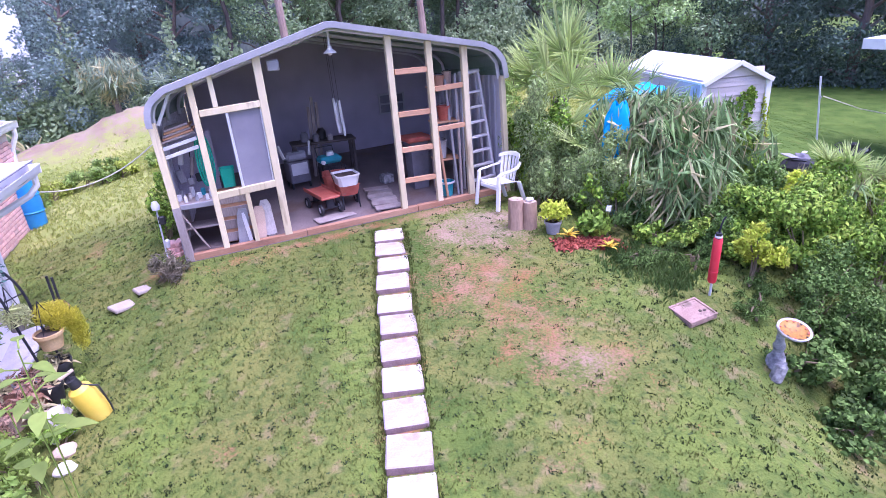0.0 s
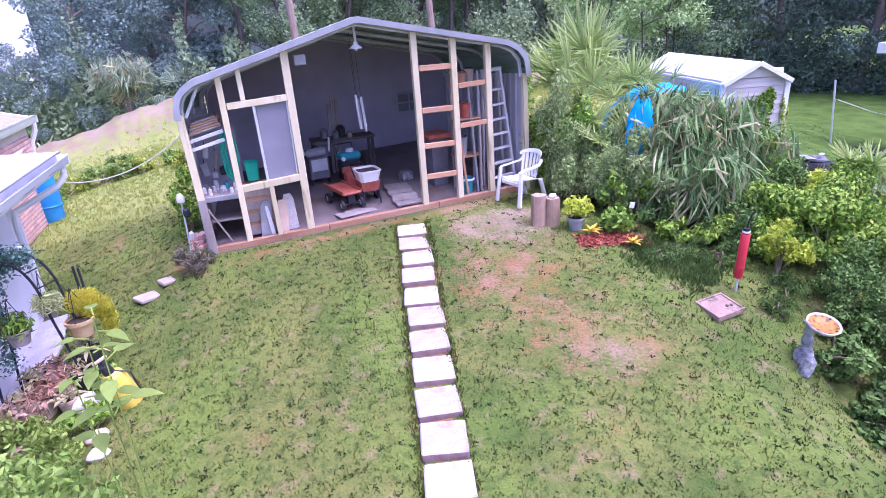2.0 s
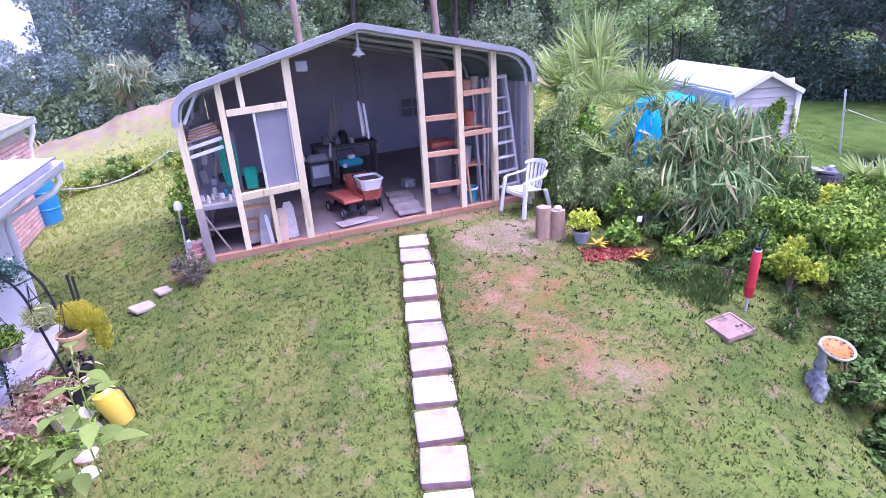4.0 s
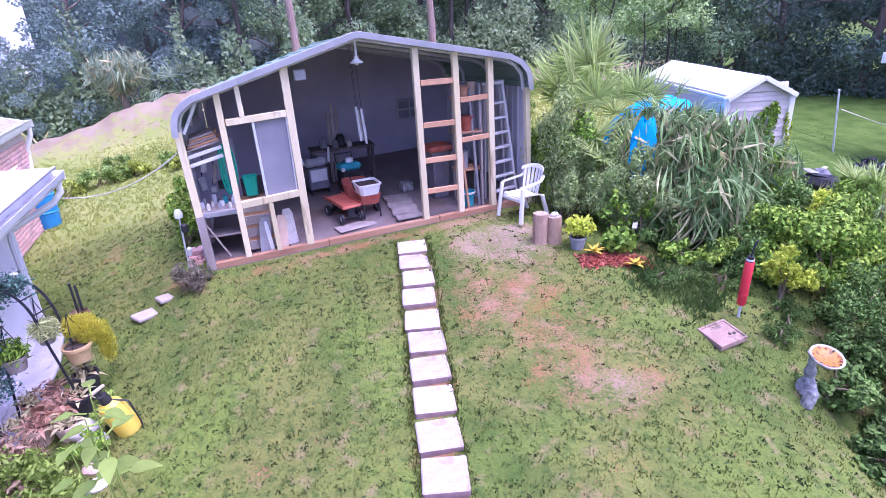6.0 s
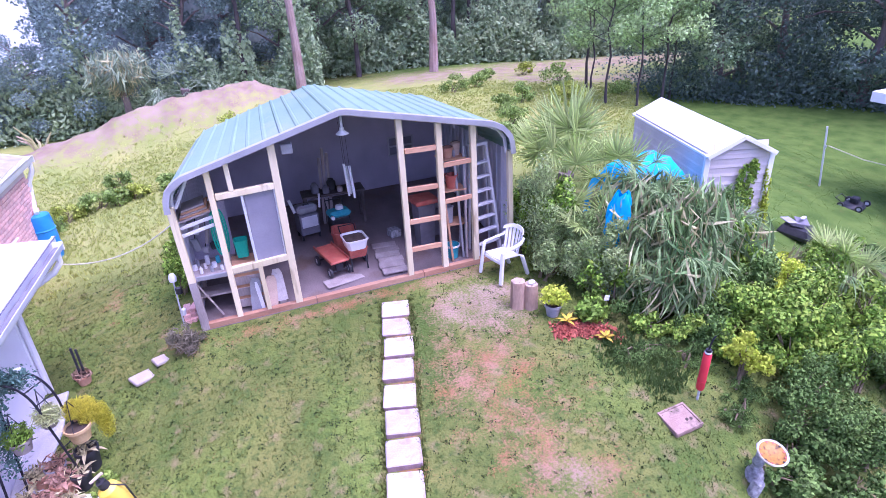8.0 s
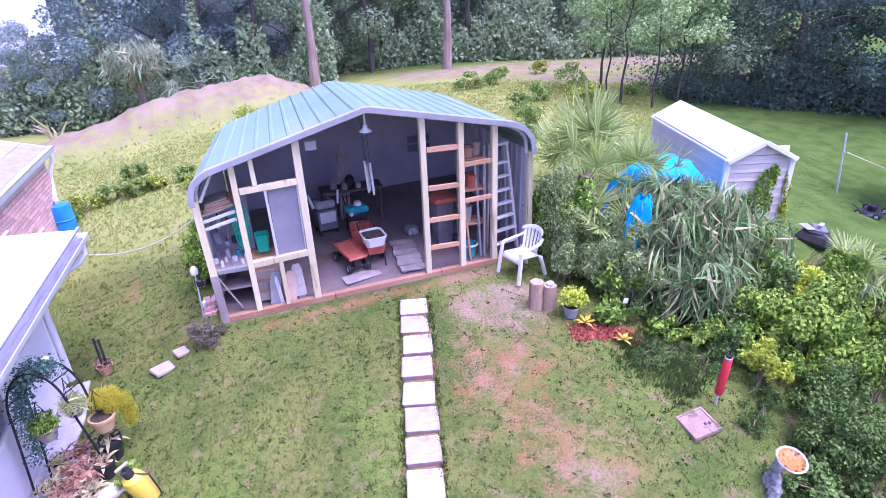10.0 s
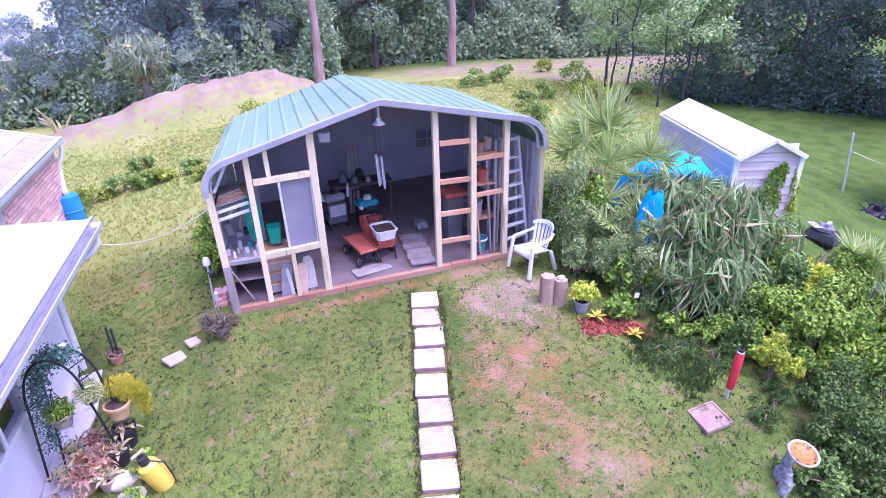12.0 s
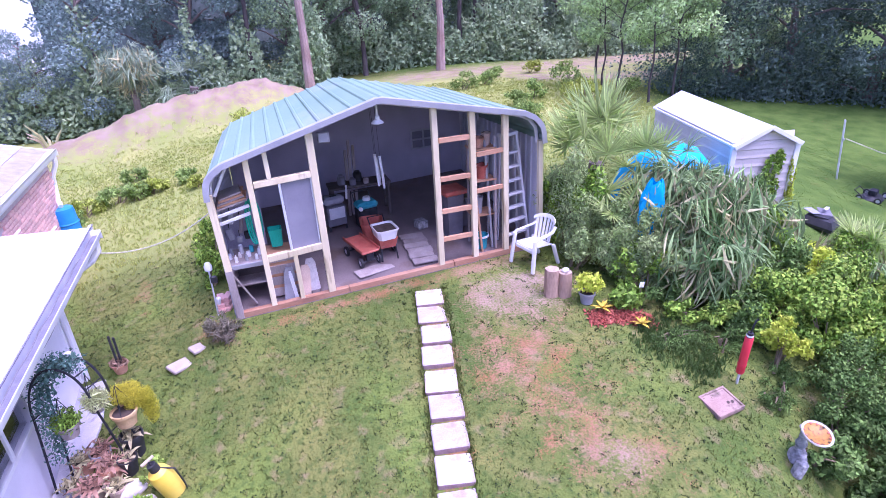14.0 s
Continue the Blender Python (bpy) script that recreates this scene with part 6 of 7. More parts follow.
for k in range(7):
    z = 0.20 + 0.22 * k
    half = 0.20 - 0.08 * z / LH
    part("step", Geo().box((0.005, 0, z), (2 * half, 0.09, 0.03), ch=0.004), ALUMINIUM, ladder)
part("top_cap", Geo().box((0.005, 0.03, LH + 0.01), (0.30, 0.16, 0.05), ch=0.012), ALUMINIUM, ladder)

# ---------------------------------------------------------------- in front of the shed
def garden_chair(at):
    c = thing("garden_chair", "white plastic garden chair with arms beside the open shed", "chair", at)
    rows = [[(x, y, 0.40 + 0.02 * (abs(x) / 0.2) ** 2 - 0.035 * (y + 0.22) / 0.44) for x in np.linspace(-0.21, 0.21, 7)] for y in np.linspace(-0.24, 0.20, 6)]
    rows = [[(x, y - 0.012, z - 0.05) for x, y, z in rows[0]]] + rows
    part("seat", Geo().slab(rows, (0, 0, -0.012)), WHITE_PLASTIC, c)
    top = [[(0.255 * math.sin(a) * (0.82 + 0.18 * f), 0.06 + 0.16 * math.cos(a) + 0.10 * f, 0.56 + 0.27 * f - 0.06 * (a / 1.3) ** 2 * f) for a in np.linspace(-1.3, 1.3, 13)] for f in (0.78, 0.88, 1.0)]
    part("back_rim", Geo().slab(top, (0, -0.018, 0)), WHITE_PLASTIC, c)
    for k in range(7):
        a0 = -0.96 + 0.32 * k
        rows = [[(0.255 * math.sin(a) * (0.82 + 0.18 * f), 0.06 + 0.16 * math.cos(a) + 0.10 * f, 0.375 + 0.455 * f) for a in (a0 - 0.10, a0 + 0.10)] for f in (0.0, 0.3, 0.6, 0.86)]
        part("back_slat", Geo().slab(rows, (0, -0.01, 0)), WHITE_PLASTIC, c)
    for sx in (-1, 1):
        part("arm", Geo().slab([[(sx * x, y, z), (sx * (x + 0.055), y, z - 0.006)] for x, y, z in ((0.225, -0.26, 0.56), (0.235, -0.20, 0.60), (0.235, 0.0, 0.615), (0.215, 0.16, 0.635), (0.19, 0.24, 0.70))], (0, 0, -0.022)), WHITE_PLASTIC, c)
        for y, top_z, foot in ((-0.235, 0.57, (0.285, -0.30)), (0.17, 0.40, (0.25, 0.31))):
            g = Geo()
            for a, b, n in (((sx * 0.255, y, top_z), (sx * foot[0], foot[1], 0.0), 0),):
                g.beam(a, b, 0.066, 0.055, 0.012)
            part("leg", g, WHITE_PLASTIC, c)
    part("apron", Geo().box((0, -0.245, 0.355), (0.42, 0.02, 0.06), ch=0.006), WHITE_PLASTIC, c)
    return c


garden_chair(pose(*on(1.22, -0.58), 0, 0, -76) @ Matrix.Scale(0.88, 4))


def log(x, y, rad, h, label, turn=0.0):
    o = thing("log_stump", label, "stump", pose(*on(x, y), 0, 0, turn), "upright logs beside the flower bed")
    rr = random.Random(int(100 * x))
    n = 16
    wob = [1 + rr.uniform(-0.09, 0.09) for _ in range(n)]
    rows = [[(rad * s * wob[k % n] * math.cos(2 * math.pi * k / n), rad * s * wob[k % n] * math.sin(2 * math.pi * k / n), z) for k in range(n + 1)] for s, z in ((1.06, -0.03), (1.0, 0.06), (0.97, h - 0.02), (0.93, h), (0.0, h + 0.004))]
    part("trunk", Geo().sheet(rows[:4]), STUMP_WOOD, o)
    part("cut_face", Geo().sheet(rows[3:]), CUT_FACE, o)
    return o


log(1.06, -1.38, 0.10, 0.40, "tall reddish cut log standing on bare soil")
log(1.22, -1.46, 0.095, 0.36, "shorter cut log with a pale top", 40)
lit = thing("pale_stone", "small pale stone lying on the shorter log", "stone", on(1.22, -1.46, 0.365))
part("stone", Geo().lathe([(0.0, 0.0), (0.05, 0.0), (0.06, 0.02), (0.045, 0.045), (0.0, 0.05)], 9, sy=0.7), PALE_STONE, lit)


def leafy(parent, count, blobs, leaf, width, material, name="foliage", up=0.3):
    c, way = cloud(count, blobs, 0.25)
    return part(name, leaves(name, c, way + 0.7 * rng.normal(size=c.shape) * np.linalg.norm(way, axis=1, keepdims=True) + np.array([0, 0, up]), rng.normal(size=c.shape) + way / np.linalg.norm(way, axis=1, keepdims=True), leaf * rng.uniform(0.7, 1.3, count), width * rng.uniform(0.7, 1.2, count)), material, parent)


def pot(name, label, at, rad, h, material, soil=True, category="plant pot"):
    o = thing(name, label, category, at)
    part("pot", Geo().lathe([(0.0, 0.0), (rad * 0.72, 0.0), (rad * 0.95, h * 0.82), (rad * 1.05, h * 0.82), (rad * 1.05, h), (rad * 0.92, h), (rad * 0.88, h * 0.85), (0.0, h * 0.85)], 18), material, o)
    if soil:
        part("soil", Geo().lathe([(0.0, h * 0.9), (rad * 0.6, h * 0.89), (rad * 0.91, h * 0.87)], 14), SOIL, o)
    return o


p1 = pot("potted_plant", "yellow-green potted shrub in a grey pot beside the logs", on(1.42, -1.72), 0.11, 0.17, GREY_PLASTIC)
leafy(p1, 420, [(0, 0, 0.32, 0.2, 0.17, 0.13), (0.08, -0.05, 0.27, 0.15, 0.12, 0.1)], 0.075, 0.045, LIME)
part("stem", Geo().tube([(0, 0, 0.14), (0.03, 0, 0.3)], 0.012, 5).tube([(0, 0, 0.14), (-0.06, 0.02, 0.3)], 0.01, 5), STEM, p1)
bed = tagged(new("mulch_bed"), "strip of red mulch along the flower bed", "flower bed", kind="stuff")
n = 1500
f = rng.random(n)
mx, my = 1.28 + 0.72 * f + rng.normal(0, 0.035, n), -2.06 - 0.34 * f + 0.10 * np.sin(3 * f) + rng.normal(0, 0.07, n)
part("mulch", leaves("mulch", np.stack([mx, my, lie(mx, my) + 0.015 + 0.02 * rng.random(n)], 1), rng.normal(size=(n, 3)) * 0.5 + np.array([0, 0, 1]), rng.normal(size=(n, 3)), rng.uniform(0.04, 0.09, n), rng.uniform(0.02, 0.035, n)), MULCH, bed)
for x, y, s in ((1.50, -1.98, 1.0), (1.80, -2.42, 0.9)):
    fl = thing("yellow_flower_plant", "small plant with yellow-orange star-shaped leaves in the mulch", "plant", on(x, y), "yellow plants in the mulch")
    part("stem", Geo().tube([(0, 0, -0.01), (0.01, 0, 0.10 * s)], 0.008, 5), STEM, fl)
    for k in range(11):
        a, tilt = k * 2.4, 0.25 + 0.09 * k
        way = Vector((math.cos(a) * math.cos(tilt), math.sin(a) * math.cos(tilt), math.sin(tilt)))
        side = way.cross(Vector((0, 0, 1))).normalized()
        base, L = Vector((0, 0, 0.07 * s)), 0.17 * s
        rows = [[base + way * L * g + side * w + Vector((0, 0, -0.05 * g * g)), base + way * L * g + Vector((0, 0, -0.008 - 0.05 * g * g)), base + way * L * g - side * w + Vector((0, 0, -0.05 * g * g))] for g, w in ((0.0, 0.006), (0.35, 0.022), (0.7, 0.016), (1.0, 0.001))]
        part("leaf", Geo().slab(rows, (0, 0, -0.002)), YELLOW_LEAF, fl)
gb = thing("leafy_plant", "bright green round leafy plant in the flower bed", "plant", on(1.86, -2.0))
leafy(gb, 700, [(0, 0, 0.16, 0.22, 0.2, 0.16)], 0.09, 0.05, VINE)
part("stem", Geo().tube([(0, 0, -0.02), (0, 0, 0.16)], 0.012, 5), STEM, gb)
tag_ = thing("plant_marker", "small white square plant marker on a stick", "marker", on(1.99, -2.10))
part("stick", Geo().tube([(0, 0, -0.03), (0, 0, 0.36)], 0.006, 5), STEM, tag_)
part("card", Geo().box((0, -0.008, 0.38), (0.075, 0.006, 0.075), (0, 12, 0), 0.002), CLOTH, tag_)

# concrete lid, red post, birdbath
lid = thing("utility_cover", "square pink concrete lid set in the lawn", "lid", pose(1.92, -3.73, float(lie(1.92, -3.73)) - 0.012, 8, -3, 4))
part("slab", Geo().box((0, 0, 0.02), (0.37, 0.33, 0.06), ch=0.012), LID_STONE, lid)
for sx, sy, a, b in ((0, -1, 0.37, 0.025), (0, 1, 0.37, 0.025), (-1, 0, 0.025, 0.28), (1, 0, 0.025, 0.28)):
    part("raised_edge", Geo().box((sx * 0.172, sy * 0.152, 0.055), (a, b, 0.016), ch=0.004), LID_STONE, lid)
for x, y in ((0.06, -0.04), (0.11, -0.05)):
    part("lifting_hole", Geo().lathe([(0.0, 0.0), (0.018, 0.0), (0.018, 0.008), (0.0, 0.008)], 10, (x, y, 0.049)), SOIL, lid)

rp = thing("red_post", "bright red plastic-sleeved post leaning over the concrete lid", "post", pose(2.30, -3.56, float(lie(2.30, -3.56)) - 0.05, 5, -3, 0))
part("stake", Geo().tube([(0, 0, 0), (0, 0, 0.30)], 0.014, 8), ALUMINIUM, rp)
part("sleeve", Geo().lathe([(0.0, 0.22), (0.04, 0.22), (0.046, 0.235), (0.046, 0.74), (0.04, 0.75), (0.0, 0.75)], 16), RED, rp)
part("ring", Geo().lathe([(0.047, 0.34), (0.05, 0.345), (0.05, 0.36), (0.047, 0.365)], 16), RED, rp)
part("cap", Geo().lathe([(0.0, 0.81), (0.03, 0.81), (0.035, 0.77), (0.032, 0.75), (0.0, 0.75)], 12), BLACK, rp)
part("band", Geo().lathe([(0.036, 0.76), (0.039, 0.765), (0.039, 0.78), (0.036, 0.785)], 12), CLOTH, rp)
part("hook", Geo().tube([(0, 0, 0.80), (0.01, 0.0, 0.88), (0.03, 0.0, 0.95), (0.06, 0.0, 0.98)], 0.010, 6), IRON, rp)

bath = thing("birdbath", "mottled grey birdbath with an orange mosaic bowl", "birdbath", pose(*on(2.40, -4.40, -0.02), 0, 0, 15))
part("base", Geo().lathe([(0.0, 0.0), (0.12, 0.0), (0.12, 0.05), (0.10, 0.07), (0.09, 0.12), (0.07, 0.15)], 14), GREY_STONE, bath)
part("pedestal", Geo().lathe([(0.07, 0.14), (0.045, 0.2), (0.06, 0.26), (0.038, 0.32), (0.038, 0.42), (0.06, 0.47), (0.0, 0.48)], 14), GREY_STONE, bath)
bowl = part("bowl", Geo().lathe([(0.0, 0.47), (0.07, 0.475), (0.14, 0.51), (0.155, 0.54), (0.148, 0.55), (0.132, 0.535), (0.08, 0.508), (0.0, 0.50)], 28, turn=(14, -6, 0)), PALE_STONE, bath, "pale rimmed bowl")
part("mosaic", Geo().lathe([(0.0, 0.503), (0.08, 0.511), (0.133, 0.538)], 24, turn=(14, -6, 0)), ORANGE_BOWL, bowl)
for k in range(12):
    a = 2 * math.pi * k / 12
    p = pose(0, 0, 0, 14, -6, 0) @ Vector((0.122 * math.cos(a), 0.122 * math.sin(a), 0.536))
    if k not in (3, 8):
        part("rim_tile", Geo().box(p, (0.024, 0.020, 0.008), (14, -6, math.degrees(a)), 0.003), RED_PAINT if k % 3 else SOIL, bowl)
ped2 = thing("pale_stone_block", "grey mottled stone leaning at the birdbath's foot", "stone", pose(*on(2.24, -4.54, -0.02), 10, 18, 30))
part("stone", Geo().box((0, 0, 0.09), (0.13, 0.12, 0.22), ch=0.035), GREY_STONE, ped2)

# ---------------------------------------------------------------- left of the shed
for x, y, w, d, turn, m in ((-3.89, -0.49, 0.42, 0.23, 34, BUFF_SLAB), (-3.69, -0.355, 0.24, 0.19, 28, BUFF_SLAB)):
    s = thing("flat_slab", "pale concrete slab lying in the grass", "slab", pose(x, y, float(lie(x, y)) - 0.02, 0, 3, turn), "slabs beside the shed")
    part("slab", Geo().box((0, 0, 0.02), (w, d, 0.05), ch=0.012), m, s)
bush("weed_clump", "dry brownish weed clump at the shed's corner post", -3.42, -0.36, [(0, 0, 0.2, 0.24, 0.2, 0.24), (0.2, 0.05, 0.16, 0.2, 0.14, 0.2)], 700, 0.12, 0.018, leaf_of("dry weeds", (0.16, 0.16, 0.10), (0.26, 0.22, 0.16), 0.2), 6, "weeds", 1.2)
bush("weed_clump", "green weeds along the shed's outer wall", -3.5, 1.2, [(0, 0, 0.3, 0.2, 0.4, 0.35), (0.05, 0.7, 0.4, 0.22, 0.4, 0.4)], 1200, 0.11, 0.04, VINE, 6, "weeds", 0.8)
feeder = thing("garden_stake_lamp", "white solar lamp on a stake beside the corner post", "lamp", on(-3.42, 0.20))
part("stake", Geo().tube([(0, 0, -0.03), (0.02, 0, 0.75)], 0.012, 6), ALUMINIUM, feeder)
part("lamp_head", Geo().lathe([(0.0, 0.12), (0.03, 0.11), (0.055, 0.06), (0.05, 0.0), (0.0, 0.0)], 12, (0.02, 0, 0.73)), WHITE_PLASTIC, feeder)
part("bracket", Geo().box((0.06, -0.02, 0.58), (0.09, 0.05, 0.12), ch=0.02), BLACK, feeder)
part("bottle", Geo().lathe([(0.0, 0.0), (0.03, 0.0), (0.03, 0.1), (0.0, 0.13)], 10, (0.05, -0.06, 0.22), (14, 8, 0)), WHITE_PLASTIC, feeder)
for k in range(6):
    bk = thing("loose_brick", "loose red brick stacked at the shed's corner", "brick", pose(-3.36 + 0.1 * (k % 2), 0.30 + 0.02 * k, float(lie(-3.36, 0.3)) + 0.03 + 0.065 * (k // 2), 0, 0, 10 * (-1) ** k + 80), "bricks at the shed's corner")
    part("brick", Geo().box((0, 0, 0), (0.2, 0.095, 0.06), ch=0.006), BRICK, bk)
rope = thing("clothes_line", "pale rope strung from the house corner to the shed", "rope", (-4.5, 0.0, 1.2))
a, b = Vector((-4.72, 0.55, 1.06)), Vector((-3.22, 0.02, 1.56))
part("line", Geo().tube([a.lerp(b, f) - Vector((-4.5, 0, 1.2 + 0.16 * 4 * f * (1 - f))) for f in np.linspace(0, 1, 17)], 0.009, 5), ROPE, rope)

# concrete apron at the foot of the house wall
apron = thing("concrete_apron", "pale grey concrete strip along the house wall", "concrete strip", (0, 0, 0), kind="structure")
rows = [[(x, y, float(lie(x, y)) + 0.03) for x in (-5.25, -5.06, -4.88 + 0.03 * math.sin(5 * y))] for y in np.linspace(-3.2, -0.25, 14)]
part("strip", Geo().slab(rows, (0, 0, -0.08)), stuff_of("pale grey concrete", (0.50, 0.48, 0.50), (0.64, 0.61, 0.63), 5, 0.85, bump=0.25, fine=60, stain=((0.34, 0.31, 0.30), 7.0, 0.6)), apron)

# pot with two dark pipes
pp = pot("pipe_pot", "brown clay pot holding two upright dark pipes", on(-4.72, -0.16), 0.10, 0.14, TERRACOTTA)
for dx, h in ((-0.02, 0.57), (0.03, 0.54)):
    part("pipe", Geo().tube([(dx, 0, 0.1), (dx, 0.0, h)], 0.016, 8), BLACK, pp)
leafy(pp, 90, [(0, 0, 0.16, 0.12, 0.12, 0.07)], 0.09, 0.03, BRONZE)

# iron arch with vine and hanging pots
arch = thing("iron_arch", "black wrought iron garden arch with grey-blue vine and pots", "arch", (-4.80, -1.90, -0.57))


def arch_curve(off, n=24):
    """A hoop with spreading legs and a round head."""
    pts = [Vector((-0.39, 0, -0.06)) + off]
    for k in range(n + 1):
        a = math.pi * k / n
        pts.append(off + Vector((-0.03 - 0.27 * math.cos(a), 0.02 * math.sin(a), 0.95 + 0.52 * math.sin(a))))
    return pts + [Vector((0.39, 0, -0.06)) + off]


HOOPS = [arch_curve(Vector((0, 0, 0))), arch_curve(Vector((0.12, 0.18, 0.0)))]
for pts in HOOPS:
    part("hoop", Geo().tube(pts, 0.013, 6), IRON, arch)
for k in (1, 4, 7, 10, 13, 16, 19, 22, 25):
    part("bar", Geo().tube([HOOPS[0][k], HOOPS[1][k]], 0.007, 5), IRON, arch)
for f in (0.3, 0.62):
    part("bar", Geo().tube([h[26].lerp(h[25], f) for h in HOOPS], 0.007, 5), IRON, arch)
vine_pts = np.array([tuple(HOOPS[0][k].lerp(HOOPS[1][k], 0.5)) for k in range(1, 17)])
vine_pts = np.concatenate([np.array([tuple(Vector(vine_pts[0]) + f * Vector((-0.04, 0, -0.62))) for f in (0.9, 0.7, 0.5, 0.3, 0.15)]), vine_pts])
n = 2600
pick = rng.integers(0, len(vine_pts), n)
c = vine_pts[pick] + rng.normal(0, 0.055, (n, 3)) + np.array([0.03, 0.0, 0])
part("vine", leaves("vine", c, rng.normal(size=(n, 3)) + np.array([0, -0.3, 0.6]), rng.normal(size=(n, 3)), rng.uniform(0.02, 0.05, n), rng.uniform(0.015, 0.03, n)), TEAL_LEAF, arch)
for k in (6, 13, 19):
    p = vine_pts[k]
    part("blossom", Geo().lathe([(0.0, 0.0), (0.025, 0.01), (0.035, 0.04), (0.0, 0.03)], 8, tuple(p + np.array([0.05, 0.02, 0.06]))), WHITE_PLASTIC, arch)


def hanging_pot(x, y, z, rad, h, material, label, leaf_m, count, blobs, ln, wd):
    o = pot("hanging_pot", label, (x, y, z), rad, h, material)
    for a in (0.5, 2.6, 4.7):
        part("wire", Geo().tube([(rad * math.cos(a), rad * math.sin(a), h), (0, 0, h + 0.34)], 0.004, 4), IRON, o)
    leafy(o, count, blobs, ln, wd, leaf_m)
    return o


GOLD = leaf_of("golden fine leaves", (0.58, 0.58, 0.05), (0.80, 0.72, 0.10), 0.5, 0.7, 0.3)
hanging_pot(-4.35, -1.80, -0.02, 0.13, 0.18, stuff_of("ochre clay", (0.52, 0.34, 0.15), (0.66, 0.46, 0.24), 6, 0.8, bump=0.15), "tan hanging pot with a feathery golden-green plant", GOLD, 2800, [(0.11, 0.10, 0.28, 0.13, 0.13, 0.17), (0.23, 0.11, 0.10, 0.09, 0.09, 0.24), (0.0, 0.08, 0.34, 0.11, 0.11, 0.12)], 0.075, 0.006)
hanging_pot(-4.57, -1.80, 0.24, 0.09, 0.13, GREY_WOOD, "hanging basket with a striped spider plant", leaf_of("striped leaves", (0.40, 0.46, 0.16), (0.74, 0.75, 0.46), 0.3), 240, [(0.02, -0.03, 0.16, 0.13, 0.13, 0.11)], 0.17, 0.016)
hanging_pot(-4.88, -1.82, 0.02, 0.11, 0.15, GREY_WOOD, "wire hanging basket with mixed green plants", VINE, 420, [(0, 0, 0.2, 0.15, 0.15, 0.14)], 0.08, 0.02)
BROMELIAD = leaf_of("rusty red bromeliad leaves", (0.26, 0.135, 0.095), (0.50, 0.33, 0.235), 0.25, 0.6, 0.7)
MIXED = leaf_of("tan and green bed leaves", (0.30, 0.30, 0.14), (0.56, 0.45, 0.30), 0.3, 0.7, 0.7)
for x, y, rad, h, m, lab, cnt, lm in (
    (-4.74, -1.70, 0.11, 0.20, GREY_PLASTIC, "grey pot of reddish bromeliads", 60, BROMELIAD),
    (-4.60, -1.98, 0.12, 0.22, TERRACOTTA, "clay pot of reddish bromeliads", 70, BROMELIAD),
    (-4.76, -2.16, 0.12, 0.20, TAN_POT, "pale clay pot of reddish bromeliads", 70, BROMELIAD),
    (-4.52, -2.24, 0.10, 0.16, TAN_POT, "pale clay pot with dry tan leaves", 45, MIXED),
    (-4.96, -2.02, 0.10, 0.18, GREY_PLASTIC, "grey pot with mixed dry leaves", 60, MIXED),
    (-4.92, -1.72, 0.10, 0.18, TERRACOTTA, "clay pot with tan and green leaves", 60, MIXED),
    (-4.38, -1.74, 0.12, 0.30, BLACK, "dark plastic pot with dry stems", 40, MIXED),
    (-4.42, -1.98, 0.10, 0.22, BLACK, "low dark plastic pot with bare soil", 25, MIXED)):
    o = pot("bromeliad_pot", lab + " below the iron arch", on(x, y, -0.01), rad, h, m)
    for q in range(int(cnt / 5)):
        # arching strap leaf
        a, L, up = 2.4 * q, rad * rng.uniform(1.1, 2.0), rng.uniform(0.3, 1.1)
        way, side = Vector((math.cos(a), math.sin(a), 0)), Vector((-math.sin(a), math.cos(a), 0))
        rows = []
        for f, w in ((0.0, 0.6), (0.35, 1.0), (0.7, 0.8), (1.0, 0.05)):
            p = way * (0.02 + L * f) + Vector((0, 0, h * 0.9 + L * (up * f - 0.75 * f * f)))
            rows.append([p - side * 0.022 * w + Vector((0, 0, 0.006)), p, p + side * 0.022 * w + Vector((0, 0, 0.006))])
        part("leaf", Geo().slab(rows, (0, 0, -0.002)), lm, o)
    leafy(o, cnt, [(0, 0, h + 0.05, 0.13, 0.13, 0.09)], 0.09, 0.022, lm)
sp = thing("garden_sprayer", "yellow plastic garden sprayer with a black cap", "sprayer", pose(*on(-3.94, -2.45, -0.02), 8, -14, 0) @ Matrix.Scale(1.15, 4))
part("tank", Geo().lathe([(0.0, 0.0), (0.095, 0.0), (0.10, 0.03), (0.10, 0.27), (0.085, 0.33), (0.045, 0.36), (0.0, 0.36)], 20), YELLOW, sp)
part("pump_cap", Geo().lathe([(0.0, 0.44), (0.04, 0.44), (0.045, 0.36), (0.0, 0.35)], 12), BLACK, sp)
part("handle", Geo().box((0, 0, 0.50), (0.12, 0.025, 0.025), (0, 0, 30), 0.006), TAN_POT, sp)
part("rod", Geo().tube([(0, 0, 0.43), (0, 0, 0.5)], 0.01, 6), BLACK, sp)
part("nozzle_hose", Geo().tube([(0.04, 0, 0.36), (0.14, -0.02, 0.3), (0.13, -0.04, 0.1), (0.11, -0.03, 0.02)], 0.008, 6), BLACK, sp)
